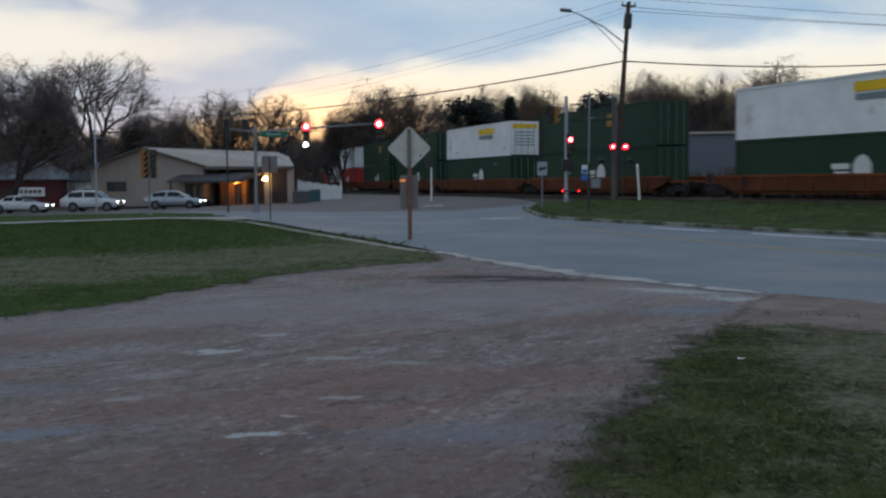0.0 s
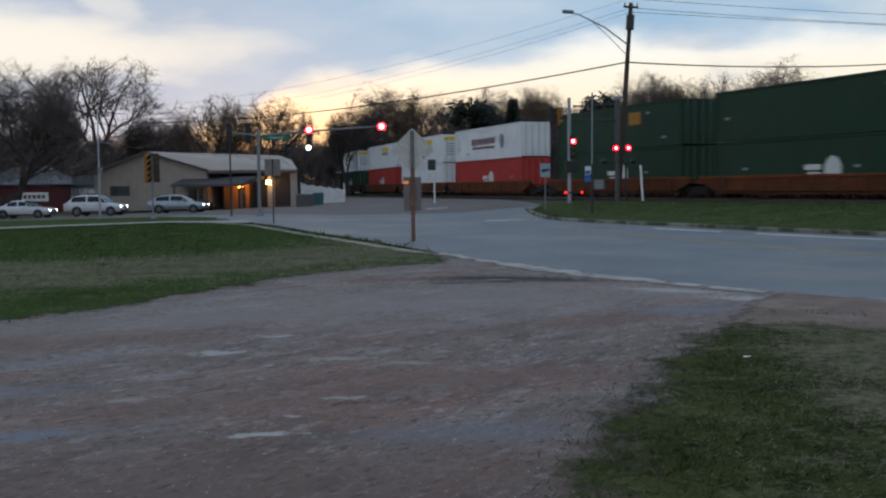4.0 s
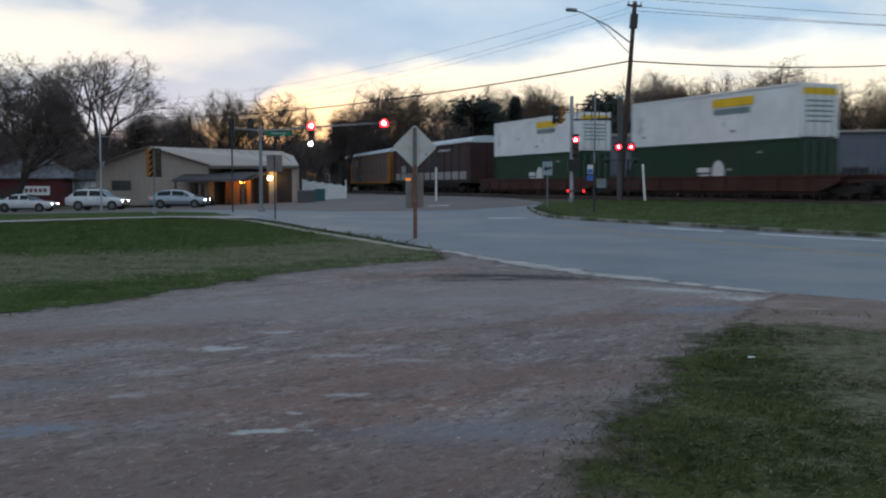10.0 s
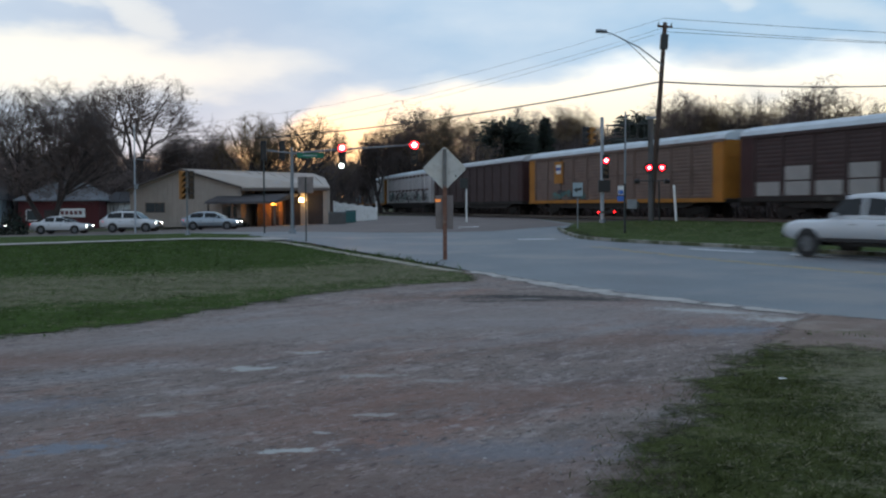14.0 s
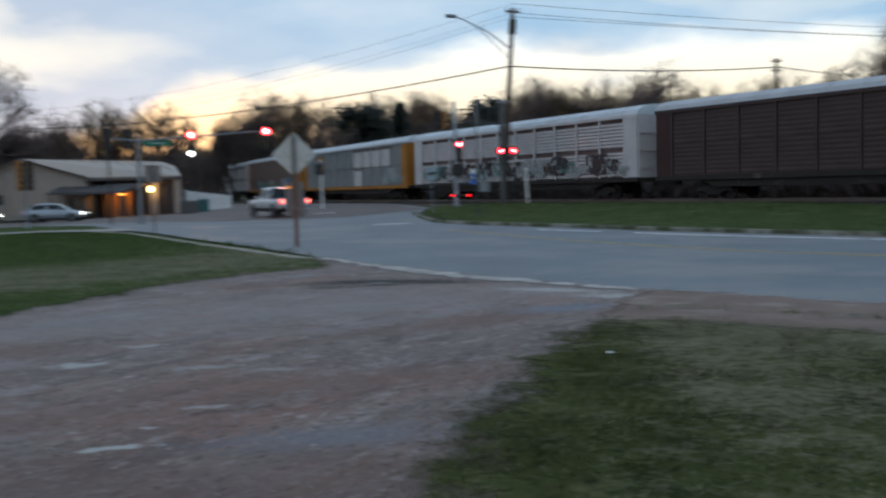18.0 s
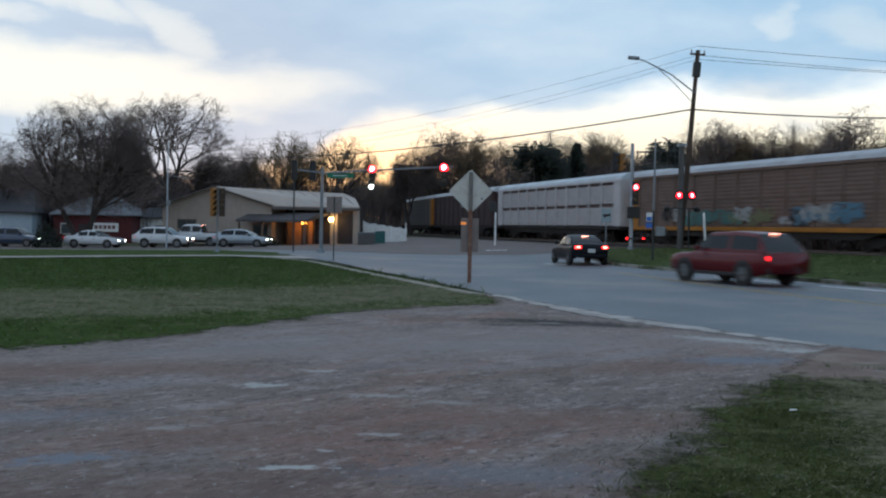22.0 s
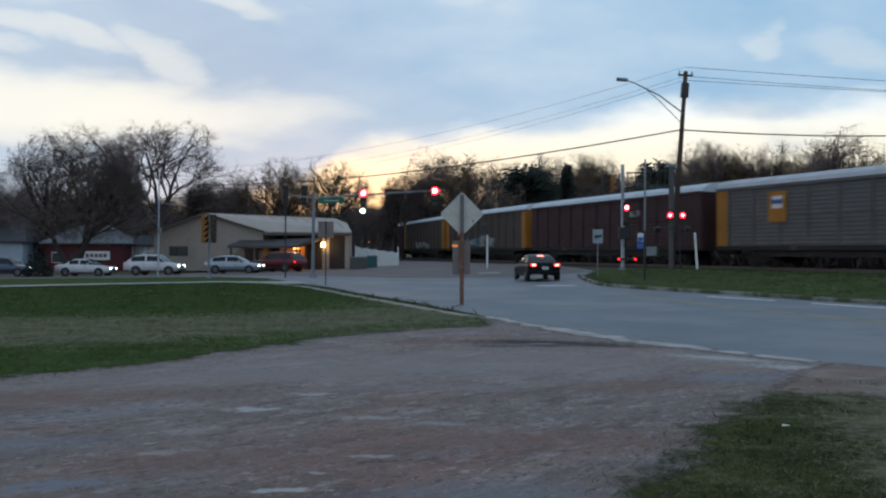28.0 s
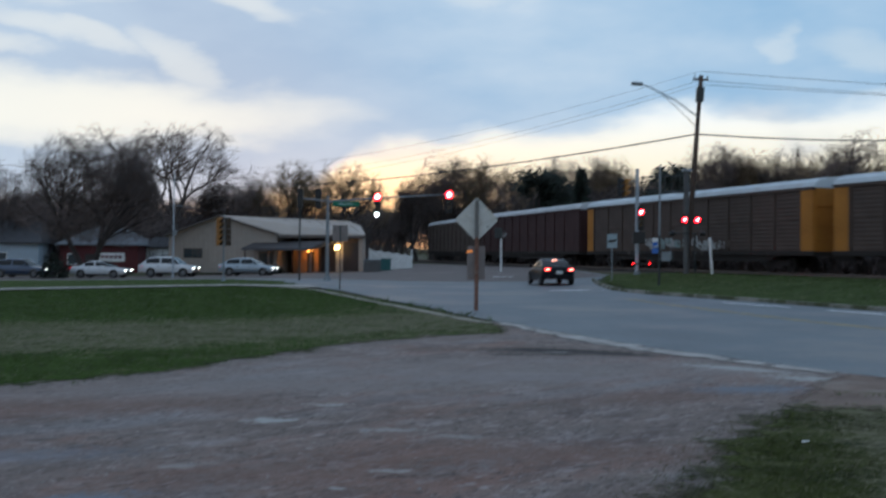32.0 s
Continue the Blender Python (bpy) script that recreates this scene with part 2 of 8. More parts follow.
M = {
    "steel": material("galvanised_steel", (0.20, 0.225, 0.245), 0.5, 0.6, 0.15, 4, 60, 0.1),
    "pale_steel": material("pale_galvanised_steel", (0.33, 0.37, 0.41), 0.5, 0.3, 0.12, 4, 60, 0.1),
    "alu": material("sign_aluminium", (0.50, 0.50, 0.47), 0.5, 0.25, 0.12, 5, 60, 0.05, (0.40, 0.39, 0.35), 4),
    "dull_sign": material("dull_blue_grey_sign", (0.26, 0.33, 0.36), 0.5, 0.1, 0.15, 5, 50, 0.05),
    "dark_steel": material("dark_painted_steel", (0.03, 0.035, 0.035), 0.5, 0.2, 0.2, 6, 60, 0.1),
    "dull_plate": material("dull_sign_plate", (0.20, 0.17, 0.16), 0.7, 0.1, 0.2, 3, 40, 0.1),
    "dark_grey": material("dull_grey_steel", (0.09, 0.09, 0.09), 0.6, 0.3, 0.2, 4, 60, 0.1),
    "black": material("black_plastic", (0.012, 0.012, 0.013), 0.5, 0, 0.2, 6, 60, 0.05),
    "yellow_sig": material("signal_yellow", (0.25, 0.105, 0.015), 0.5, 0, 0.2, 5, 50, 0.05),
    "post_wood": material("weathered_post", (0.16, 0.08, 0.055), 0.85, 0, 0.35, 6, 50, 0.4, (0.30, 0.24, 0.20), 3),
    "post_grey": material("bleached_post", (0.16, 0.155, 0.145), 0.85, 0, 0.25, 6, 50, 0.4, (0.10, 0.085, 0.075), 3),
    "pole_wood": material("creosoted_pole", (0.075, 0.05, 0.038), 0.9, 0, 0.35, 5, 50, 0.5),
    "white_paint": material("white_paint", (0.72, 0.73, 0.72), 0.6, 0, 0.1, 4, 50, 0.1, (0.5, 0.48, 0.44), 2),
    "blue_sign": material("blue_sign", (0.03, 0.12, 0.42), 0.45, 0, 0.1),
    "green_sign": material("green_sign", (0.01, 0.16, 0.09), 0.45, 0, 0.1),
    "wire": material("cable", (0.02, 0.02, 0.02), 0.6, 0, 0.1),
    "rubber": material("tyre_rubber", (0.02, 0.02, 0.02), 0.85, 0, 0.2, 8, 60, 0.2),
    "rim": material("alloy_rim", (0.13, 0.135, 0.14), 0.4, 0.5, 0.1),
    "chrome": material("chrome", (0.7, 0.7, 0.72), 0.15, 1.0, 0.05, bump=0),
    "glass": glass("car_glass", (0.008, 0.01, 0.012), 0.04),
    "window": glass("window_glass", (0.04, 0.06, 0.07), 0.08),
    "red_on": glow("signal_red_lit", (1.0, 0.004, 0.012), 22.0),
    # whitish emission for the overbright middle of red lamps
    "red_core": glow("signal_red_glare", (1.0, 0.50, 0.48), 12.0),
    "white_on": glow("beacon_white_lit", (0.9, 1.0, 0.95), 9.0),
    "lamp_on": glow("globe_lamp_lit", (1.0, 0.62, 0.22), 20.0),
    "porch_on": glow("porch_lamp_lit", (1.0, 0.36, 0.05), 16.0),
    "head_on": glow("headlight_lit", (1.0, 0.95, 0.86), 9.0),
    "head_dim": glow("headlight_low", (1.0, 0.97, 0.88), 3.0),
    "tail_on": glow("tail_light_lit", (1.0, 0.012, 0.016), 4.5),
    "tail_bright": glow("bright_tail_lamp", (1.0, 0.38, 0.26), 7.0),
    "tail_dim": glow("tail_light_dim", (0.7, 0.03, 0.03), 0.7),
    "lens_off": material("dark_lens", (0.02, 0.015, 0.01), 0.25, 0, 0.1, bump=0),
    # weak emission stands for light thrown back by the reflector
    "amber": glow("amber_reflector_glow", (0.9, 0.28, 0.06), 0.5),
    "asphalt": material("worn_asphalt", (0.122, 0.138, 0.152), 0.62, 0, 0.22, 0.35, 60, 0.25, (0.185, 0.18, 0.175), 0.18, 0.5),
    "street_far": material("brown_grey_pavement", (0.118, 0.096, 0.088), 0.8, 0, 0.2, 0.4, 50, 0.2, (0.155, 0.128, 0.118), 0.2),
    "concrete": material("worn_concrete", (0.34, 0.32, 0.29), 0.85, 0, 0.2, 1.2, 40, 0.3, (0.20, 0.19, 0.17), 0.9),
    "line_white": material("worn_white_line", (0.62, 0.64, 0.66), 0.7, 0, 0.2, 2, 40, 0.1, (0.22, 0.22, 0.23), 1.4, 0.55),
    "line_yellow": material("worn_yellow_line", (0.30, 0.24, 0.12), 0.7, 0, 0.2, 2, 40, 0.1, (0.15, 0.145, 0.14), 1.2, 0.5),
    "ballast": material("track_ballast", (0.065, 0.057, 0.055), 0.95, 0, 0.35, 2, 25, 0.9, spec=0.05),
    "tie": material("creosoted_tie", (0.05, 0.038, 0.03), 0.9, 0, 0.3, 4, 30, 0.4),
    "rail": material("worn_rail", (0.10, 0.075, 0.06), 0.6, 0.3, 0.2),
}


def ground_mix(name, base, others, bump=0.5, fine=30.0, rough=0.92, spec=0.12, stretch=1.0, turn=0.0):
    """Earthy ground: base colour, then patches (colour, noise scale, threshold, softness) one over another."""
    m = material(name, base, rough, 0, 0.22, 1.1, fine, bump, spec=spec)
    nt = m.node_tree
    N, K = nt.nodes.new, nt.links.new
    bsdf = nt.nodes["Principled BSDF"]
    res = bsdf.inputs["Base Color"].links[0].from_socket
    mul = bsdf.inputs["Base Color"].links[0].from_node.inputs[7].links[0].from_socket
    tc = N("ShaderNodeTexCoord")
    for i, (c, sc, at, soft) in enumerate(others):
        mp = N("ShaderNodeMapping")
        mp.vector_type = "TEXTURE"
        mp.inputs["Location"].default_value = (7.3 * i, 3.1 * i, 0)
        mp.inputs["Rotation"].default_value = (0, 0, radians(turn))
        mp.inputs["Scale"].default_value = (stretch, 1 / stretch, 1)
        K(tc.outputs["Object"], mp.inputs[0])
        n = N("ShaderNodeTexNoise")
        n.inputs["Scale"].default_value, n.inputs["Detail"].default_value, n.inputs["Roughness"].default_value = sc, 7, 0.6
        K(mp.outputs[0], n.inputs[0])
        r = N("ShaderNodeMapRange")
        r.inputs[1].default_value, r.inputs[2].default_value = at, at + soft
        K(n.outputs[0], r.inputs[0])
        v = N("ShaderNodeMix")
        v.data_type, v.blend_type = "RGBA", "MULTIPLY"
        v.inputs[0].default_value = 1
        v.inputs[6].default_value = (*c, 1)
        K(mul, v.inputs[7])
        mx = N("ShaderNodeMix")
        mx.data_type = "RGBA"
        K(r.outputs[0], mx.inputs[0]), K(res, mx.inputs[6]), K(v.outputs[2], mx.inputs[7])
        res = mx.outputs[2]
    K(res, bsdf.inputs["Base Color"])
    return m


M["gravel"] = ground_mix("gravel_drive", (0.241, 0.196, 0.175), [((0.284, 0.179, 0.147), 0.42, 0.50, 0.16), ((0.259, 0.241, 0.236), 0.36, 0.52, 0.14), ((0.159, 0.125, 0.117), 1.0, 0.54, 0.14), ((0.352, 0.303, 0.286), 1.6, 0.56, 0.12), ((0.142, 0.117, 0.109), 3.2, 0.58, 0.12), ((0.363, 0.313, 0.296), 5.0, 0.57, 0.10), ((0.102, 0.084, 0.081), 11.0, 0.57, 0.08), ((0.386, 0.339, 0.322), 17.0, 0.60, 0.06), ((0.091, 0.073, 0.073), 34.0, 0.58, 0.08)], 1.0, 90, stretch=1.5, turn=48)


def stains(m, spots):
    """Worn patches with ragged rims: x, y, half length, half width, turn, colour, strength."""
    nt = m.node_tree
    N, K = nt.nodes.new, nt.links.new
    sock = nt.nodes["Principled BSDF"].inputs["Base Color"]
    res = sock.links[0].from_socket
    tc = N("ShaderNodeTexCoord")
    n = N("ShaderNodeTexNoise")
    n.inputs["Scale"].default_value, n.inputs["Detail"].default_value, n.inputs["Roughness"].default_value = 8.0, 7, 0.65
    K(tc.outputs["Object"], n.inputs[0])
    for x, y, rx, ry, rz, c, k in spots:
        mp = N("ShaderNodeMapping")
        mp.vector_type = "TEXTURE"
        mp.inputs["Location"].default_value = (x, y, 0)
        mp.inputs["Rotation"].default_value = (0, 0, radians(rz))
        mp.inputs["Scale"].default_value = (rx, ry, 1)
        K(tc.outputs["Object"], mp.inputs[0])
        d = N("ShaderNodeVectorMath")
        d.operation = "LENGTH"
        K(mp.outputs[0], d.inputs[0])
        a = N("ShaderNodeMath")
        a.operation = "MULTIPLY_ADD"
        K(n.outputs[0], a.inputs[0])
        a.inputs[1].default_value = 3.6
        K(d.outputs["Value"], a.inputs[2])
        r = N("ShaderNodeMapRange")
        r.inputs[1].default_value, r.inputs[2].default_value, r.inputs[3].default_value, r.inputs[4].default_value = (2.2, 2.65, k, 0.0) if min(rx, ry) < 0.25 else (2.1, 3.2, k, 0.0)
        K(a.outputs[0], r.inputs[0])
        mx = N("ShaderNodeMix")
        mx.data_type = "RGBA"
        K(r.outputs[0], mx.inputs[0]), K(res, mx.inputs[6])
        mx.inputs[7].default_value = (*c, 1)
        res = mx.outputs[2]
    K(res, sock)


PALE, RED, BLUE, TAR = (0.46, 0.46, 0.44), (0.215, 0.128, 0.102), (0.215, 0.235, 0.27), (0.06, 0.056, 0.055)
stains(M["gravel"], [
    (-0.8, 5.4, 4.5, 1.3, 6, (0.161, 0.110, 0.092), 0.6), (1.0, 14.6, 5.5, 2.2, 8, (0.305, 0.274, 0.263), 0.6), (-2.6, 12.6, 3.0, 0.9, 22, (0.289, 0.258, 0.245), 0.55),
    (0.5, 8.5, 1.7, 0.55, 4, RED, 0.6), (-1.4, 7.6, 1.4, 0.5, 8, RED, 0.5), (2.4, 12.0, 1.3, 0.5, 20, RED, 0.5),
    (-4.6, 10.6, 2.6, 0.7, 18, RED, 0.55), (-2.6, 6.8, 0.6, 0.2, 24, BLUE, 0.9), (-3.6, 8.2, 0.9, 0.3, 15, BLUE, 0.5),
    (3.75, 12.75, 0.75, 0.36, 12, BLUE, 0.9), (0.4, 6.6, 0.9, 0.3, 0, BLUE, 0.5), (1.0, 13.7, 1.6, 0.4, 4, (0.289, 0.256, 0.250), 0.7),
])
stains(M["gravel"], [
    (-0.4, 11.7, 1.3, 0.28, 4, (0.268, 0.236, 0.230), 0.6), (-1.06, 6.66, 0.29, 0.10, 6, PALE, 1.0), (-0.89, 7.17, 0.13, 0.05, -10, PALE, 0.8),
    (-1.93, 10.06, 0.32, 0.22, 2, PALE, 0.9), (-1.5, 11.12, 0.3, 0.16, 4, PALE, 0.7), (-0.68, 9.58, 0.38, 0.16, 0, PALE, 0.5),
    (-0.56, 7.78, 0.24, 0.09, 0, PALE, 0.6), (-0.5, 7.58, 0.2, 0.07, 4, TAR, 0.6), (0.0, 9.27, 0.34, 0.14, 0, PALE, 0.4),
    (-2.2, 7.9, 0.3, 0.1, 15, PALE, 0.4), (1.7, 17.3, 1.6, 0.5, -6, (0.128, 0.108, 0.103), 0.6), (1.3, 17.75, 0.9, 0.42, -8, TAR, 0.95),
])
stains(M["gravel"], [
    (2.1, 17.6, 0.95, 0.36, -14, TAR, 0.95), (2.75, 17.1, 0.7, 0.30, -20, TAR, 0.9), (1.75, 17.0, 0.55, 0.24, 5, TAR, 0.8),
    (0.9, 16.9, 0.6, 0.24, 8, TAR, 0.7), (1.7, 17.4, 0.3, 0.12, 0, PALE, 0.5), (1.3, 15.9, 0.9, 0.24, 0, (0.300, 0.266, 0.255), 0.7),
    (1.0, 14.2, 1.1, 0.24, 3, (0.321, 0.286, 0.274), 0.6), (4.2, 15.1, 0.8, 0.26, -40, PALE, 0.9), (4.9, 13.9, 0.6, 0.28, -30, PALE, 0.9),
])


def lawn_material(name="lawn_turf", spots=True, green=(0.046, 0.080, 0.016), dark=(0.036, 0.062, 0.013)):
    """Green and straw turf that thins out to bare ground at its ragged edge."""
    m = ground_mix(name, green, [(dark, 0.7, 0.50, 0.12)] if not spots else [(dark, 0.7, 0.50, 0.12), ((0.090, 0.095, 0.042), 2.2, 0.55, 0.1), ((0.026, 0.036, 0.013), 6.0, 0.55, 0.1), ((0.10, 0.10, 0.055), 9.0, 0.60, 0.08)], 0.8, 60, spec=0.05)
    nt = m.node_tree
    N, K = nt.nodes.new, nt.links.new
    bsdf = nt.nodes["Principled BSDF"]
    green = bsdf.inputs["Base Color"].links[0].from_socket
    tc = N("ShaderNodeTexCoord")

    def noisy(scale, detail, rough):
        n = N("ShaderNodeTexNoise")
        n.inputs["Scale"].default_value, n.inputs["Detail"].default_value, n.inputs["Roughness"].default_value = scale, detail, rough
        K(tc.outputs["Object"], n.inputs[0])
        return n.outputs[0]

    def mth(op, a, b, clamp=False):
        n = N("ShaderNodeMath")
        n.operation, n.use_clamp = op, clamp
        for k, v in enumerate((a, b)):
            if isinstance(v, (int, float)):
                n.inputs[k].default_value = v
            else:
                K(v, n.inputs[k])
        return n.outputs[0]

    def att(name):
        a = N("ShaderNodeAttribute")
        a.attribute_name = name
        return a.outputs["Fac"]

    n1 = noisy(1.1, 8, 0.68)
    clumps = mth("ADD", mth("ADD", mth("MULTIPLY", n1, 0.7), mth("MULTIPLY", noisy(4.5, 6, 0.65), 0.7)), mth("MULTIPLY", noisy(15.0, 4, 0.6), 1.0))
    dry = mth("MULTIPLY", mth("ADD", att("dry"), mth("MULTIPLY", mth("SUBTRACT", clumps, 1.34), 2.3)), 1.5, True)
    straw = N("ShaderNodeMix")
    straw.data_type = "RGBA"
    straw.inputs[6].default_value, straw.inputs[7].default_value = (0.090, 0.088, 0.050, 1), (0.235, 0.215, 0.150, 1)
    K(noisy(5.0, 5, 0.7), straw.inputs[0])
    mx = N("ShaderNodeMix")
    mx.data_type = "RGBA"
    K(dry, mx.inputs[0]), K(green, mx.inputs[6]), K(straw.outputs[2], mx.inputs[7])
    K(mx.outputs[2], bsdf.inputs["Base Color"])
    n2 = noisy(2.6, 8, 0.7)
    alpha = mth("MULTIPLY", mth("SUBTRACT", mth("ADD", att("cover"), n2), 0.82), 4.8, True)
    K(alpha, bsdf.inputs["Alpha"])
    return m


M["lawn"] = lawn_material()
M["strip_lawn"] = lawn_material("fresh_strip_turf", False, (0.054, 0.079, 0.024), (0.043, 0.063, 0.020))
M["rough_lawn"] = lawn_material("rough_olive_turf", True, (0.062, 0.073, 0.023), (0.028, 0.036, 0.013))
M["field"] = ground_mix("rough_ground", (0.07, 0.075, 0.04), [((0.10, 0.08, 0.055), 0.08, 0.5, 0.1), ((0.06, 0.05, 0.04), 0.4, 0.56, 0.1)], 0.6, 10)
M["dirt"] = ground_mix("red_dirt_verge", (0.20, 0.15, 0.125), [((0.26, 0.22, 0.19), 0.8, 0.52, 0.1), ((0.12, 0.11, 0.07), 0.6, 0.56, 0.1)], 0.7, 40)



def soft_edge(m, scale, at):
    """Lets a patch fade out raggedly towards its rim."""
    nt = m.node_tree
    N, K = nt.nodes.new, nt.links.new
    a, n, add, mu = N("ShaderNodeAttribute"), N("ShaderNodeTexNoise"), N("ShaderNodeMath"), N("ShaderNodeMath")
    a.attribute_name = "cover"
    n.inputs["Scale"].default_value, n.inputs["Detail"].default_value, n.inputs["Roughness"].default_value = scale, 8, 0.7
    K(N("ShaderNodeTexCoord").outputs["Object"], n.inputs[0])
    add.operation, mu.operation, mu.use_clamp = "ADD", "MULTIPLY_ADD", True
    K(a.outputs["Fac"], add.inputs[0]), K(n.outputs[0], add.inputs[1])
    K(add.outputs[0], mu.inputs[0])
    mu.inputs[1].default_value, mu.inputs[2].default_value = 2.2, -2.2 * at
    K(mu.outputs[0], nt.nodes["Principled BSDF"].inputs["Alpha"])


M["blade_green"] = material("grass_blade", (0.046, 0.079, 0.017), 0.8, 0, 0.25, 0.6, 5, 0, spec=0.05, island=0.35)
M["blade_fresh"] = material("fresh_grass_blade", (0.055, 0.080, 0.024), 0.8, 0, 0.1, 0.6, 5, 0, spec=0.05, island=0.15)
M["blade_olive"] = material("olive_grass_blade", (0.053, 0.063, 0.020), 0.8, 0, 0.35, 0.9, 5, 0, spec=0.05, island=0.4)
M["blade_dry"] = material("dry_grass_blade", (0.17, 0.158, 0.098), 0.8, 0, 0.25, 0.6, 5, 0, spec=0.05, island=0.35)
M["bark"] = material("bare_bark", (0.055, 0.045, 0.042), 0.95, 0, 0.3, 1.0, 20, 0.3, random_tint=0.25)
M["twig"] = material("bare_twigs", (0.105, 0.080, 0.072), 0.95, 0, 0.25, 0.4, 8, 0, random_tint=0.35)
# lighter warm twigs: sunset light from behind, put into the colour
M["backlit_twig"] = material("budding_twigs", (0.17, 0.120, 0.070), 0.95, 0, 0.25, 0.4, 8, 0, random_tint=0.25)
M["needle"] = material("evergreen_needles", (0.014, 0.021, 0.014), 0.9, 0, 0.3, 0.6, 8, 0, island=0.4)
M["brush"] = material("wood_brush", (0.080, 0.062, 0.058), 1.0, 0, 0.3, 0.2, 4, 0, island=0.4)


# ---- building helpers ----
def part(name, bm, mat, parent=None, label="", smooth=False):
    me = bpy.data.meshes.new(name)
    bmesh.ops.recalc_face_normals(bm, faces=bm.faces)
    bm.to_mesh(me)
    bm.free()
    if smooth:
        me.shade_smooth()
    me.materials.append(M[mat] if isinstance(mat, str) else mat)
    ob = new(name, me)
    ob.parent = parent
    if label:
        ob["label"] = label
    return ob


def share(ob, parent, m=None, name=None):
    """Another object on ob's mesh."""
    o = new(name or ob.name.split(".")[0], ob.data)
    o.parent = parent
    if m is not None:
        o.matrix_basis = m
    return o


def thing(name, m, label, category, group="", kind=""):
    e = new(name)
    e.matrix_basis = m
    e.empty_display_size = 0.3
    return tagged(e, label, category, group, kind)


def bm_box(x0, x1, y0, y1, z0, z1, bevel=0.0, bm=None):
    bm = bm or bmesh.new()
    vs = [bm.verts.new((x, y, z)) for z in (z0, z1) for y in (y0, y1) for x in (x0, x1)]
    fs = [bm.faces.new([vs[i] for i in q]) for q in ((0, 2, 3, 1), (4, 5, 7, 6), (0, 1, 5, 4), (2, 6, 7, 3), (0, 4, 6, 2), (1, 3, 7, 5))]
    if bevel:
        bmesh.ops.bevel(bm, geom=list({e for f in fs for e in f.edges}), offset=bevel, segments=2, affect="EDGES", profile=0.6)
    return bm


def bm_tube(p0, p1, r0, r1=None, n=10, bm=None, cap=True):
    bm = bm or bmesh.new()
    p0, p1 = Vector(p0), Vector(p1)
    r1 = r0 if r1 is None else r1
    d = (p1 - p0).normalized()
    a = d.orthogonal().normalized()
    b = d.cross(a)
    rings = []
    for p, r in ((p0, r0), (p1, r1)):
        rings.append([bm.verts.new(p + r * (math.cos(2 * math.pi * i / n) * a + math.sin(2 * math.pi * i / n) * b)) for i in range(n)])
    for i in range(n):
        bm.faces.new((rings[0][i], rings[0][(i + 1) % n], rings[1][(i + 1) % n], rings[1][i]))
    if cap:
        bm.faces.new(rings[0][::-1]), bm.faces.new(rings[1])
    return bm


def bm_path(points, r, n=6, bm=None):
    """A round bar through points; r is one radius or one for each point."""
    bm = bm or bmesh.new()
    pts = [Vector(p) for p in points]
    rs = [r] * len(pts) if isinstance(r, (int, float)) else r
    rings = []
    for i, p in enumerate(pts):
        d = (pts[min(i + 1, len(pts) - 1)] - pts[max(i - 1, 0)]).normalized()
        a = d.cross(Vector((0, 0, 1)))
        a = a.normalized() if a.length > 1e-3 else Vector((1, 0, 0))
        b = d.cross(a)
        rings.append([bm.verts.new(p + rs[i] * (math.cos(2 * math.pi * k / n) * a + math.sin(2 * math.pi * k / n) * b)) for k in range(n)])
    for q, w in zip(rings, rings[1:]):
        for k in range(n):
            bm.faces.new((q[k], q[(k + 1) % n], w[(k + 1) % n], w[k]))
    bm.faces.new(rings[0][::-1]), bm.faces.new(rings[-1])
    return bm


def bm_prism(outline, x0, x1, bevel=0.0, bm=None, taper=None):
    """A side outline of (y, z) drawn across from x0 to x1."""
    bm = bm or bmesh.new()
    a = [bm.verts.new((x0, y, z)) for y, z in outline]
    b = [bm.verts.new((x1, y, z)) for y, z in outline]
    n = len(outline)
    f0, f1 = bm.faces.new(a), bm.faces.new(b[::-1])
    for i in range(n):
        bm.faces.new((a[i], b[i], b[(i + 1) % n], a[(i + 1) % n]))
    if bevel:
        bmesh.ops.bevel(bm, geom=list(f0.edges) + list(f1.edges), offset=bevel, segments=2, affect="EDGES", profile=0.6, clamp_overlap=True)
    return bm


def bm_plate(points, normal, depth, bm=None):
    """A flat outline in space with a thickness along normal."""
    bm = bm or bmesh.new()
    nv = Vector(normal).normalized() * depth
    a = [bm.verts.new(Vector(p)) for p in points]
    b = [bm.verts.new(Vector(p) + nv) for p in points]
    n = len(points)
    bm.faces.new(a), bm.faces.new(b[::-1])
    for i in range(n):
        bm.faces.new((a[i], b[i], b[(i + 1) % n], a[(i + 1) % n]))
    return bm


# ---- the lie of the land ----
def smooth(a, b, v):
    u = min(max((v - a) / (b - a), 0.0), 1.0)
    return u * u * (3 - 2 * u)


TR_S = np.arange(-760.0, 620.0, 1.0)
TR_A = np.radians(np.clip(19.678 + 0.10724 * TR_S + 0.0000684 * TR_S**2, -20.0, 48.0))
TR_X = np.cumsum(np.sin(TR_A))
TR_Y = -np.cumsum(np.cos(TR_A))
TR_X = 18.73 + TR_X - np.interp(0, TR_S, TR_X)
TR_Y = 59.0 + TR_Y - np.interp(0, TR_S, TR_Y)
RAIL_Z = 0.80


def on_track(s, side=0.0, z=0.0):
    """A place and heading on the line; s grows towards the viewer, side is to the right of travel."""
    x, y, a = (float(np.interp(s, TR_S, v)) for v in (TR_X, TR_Y, TR_A))
    return Vector((x - side * math.cos(a), y - side * math.sin(a), z)), a


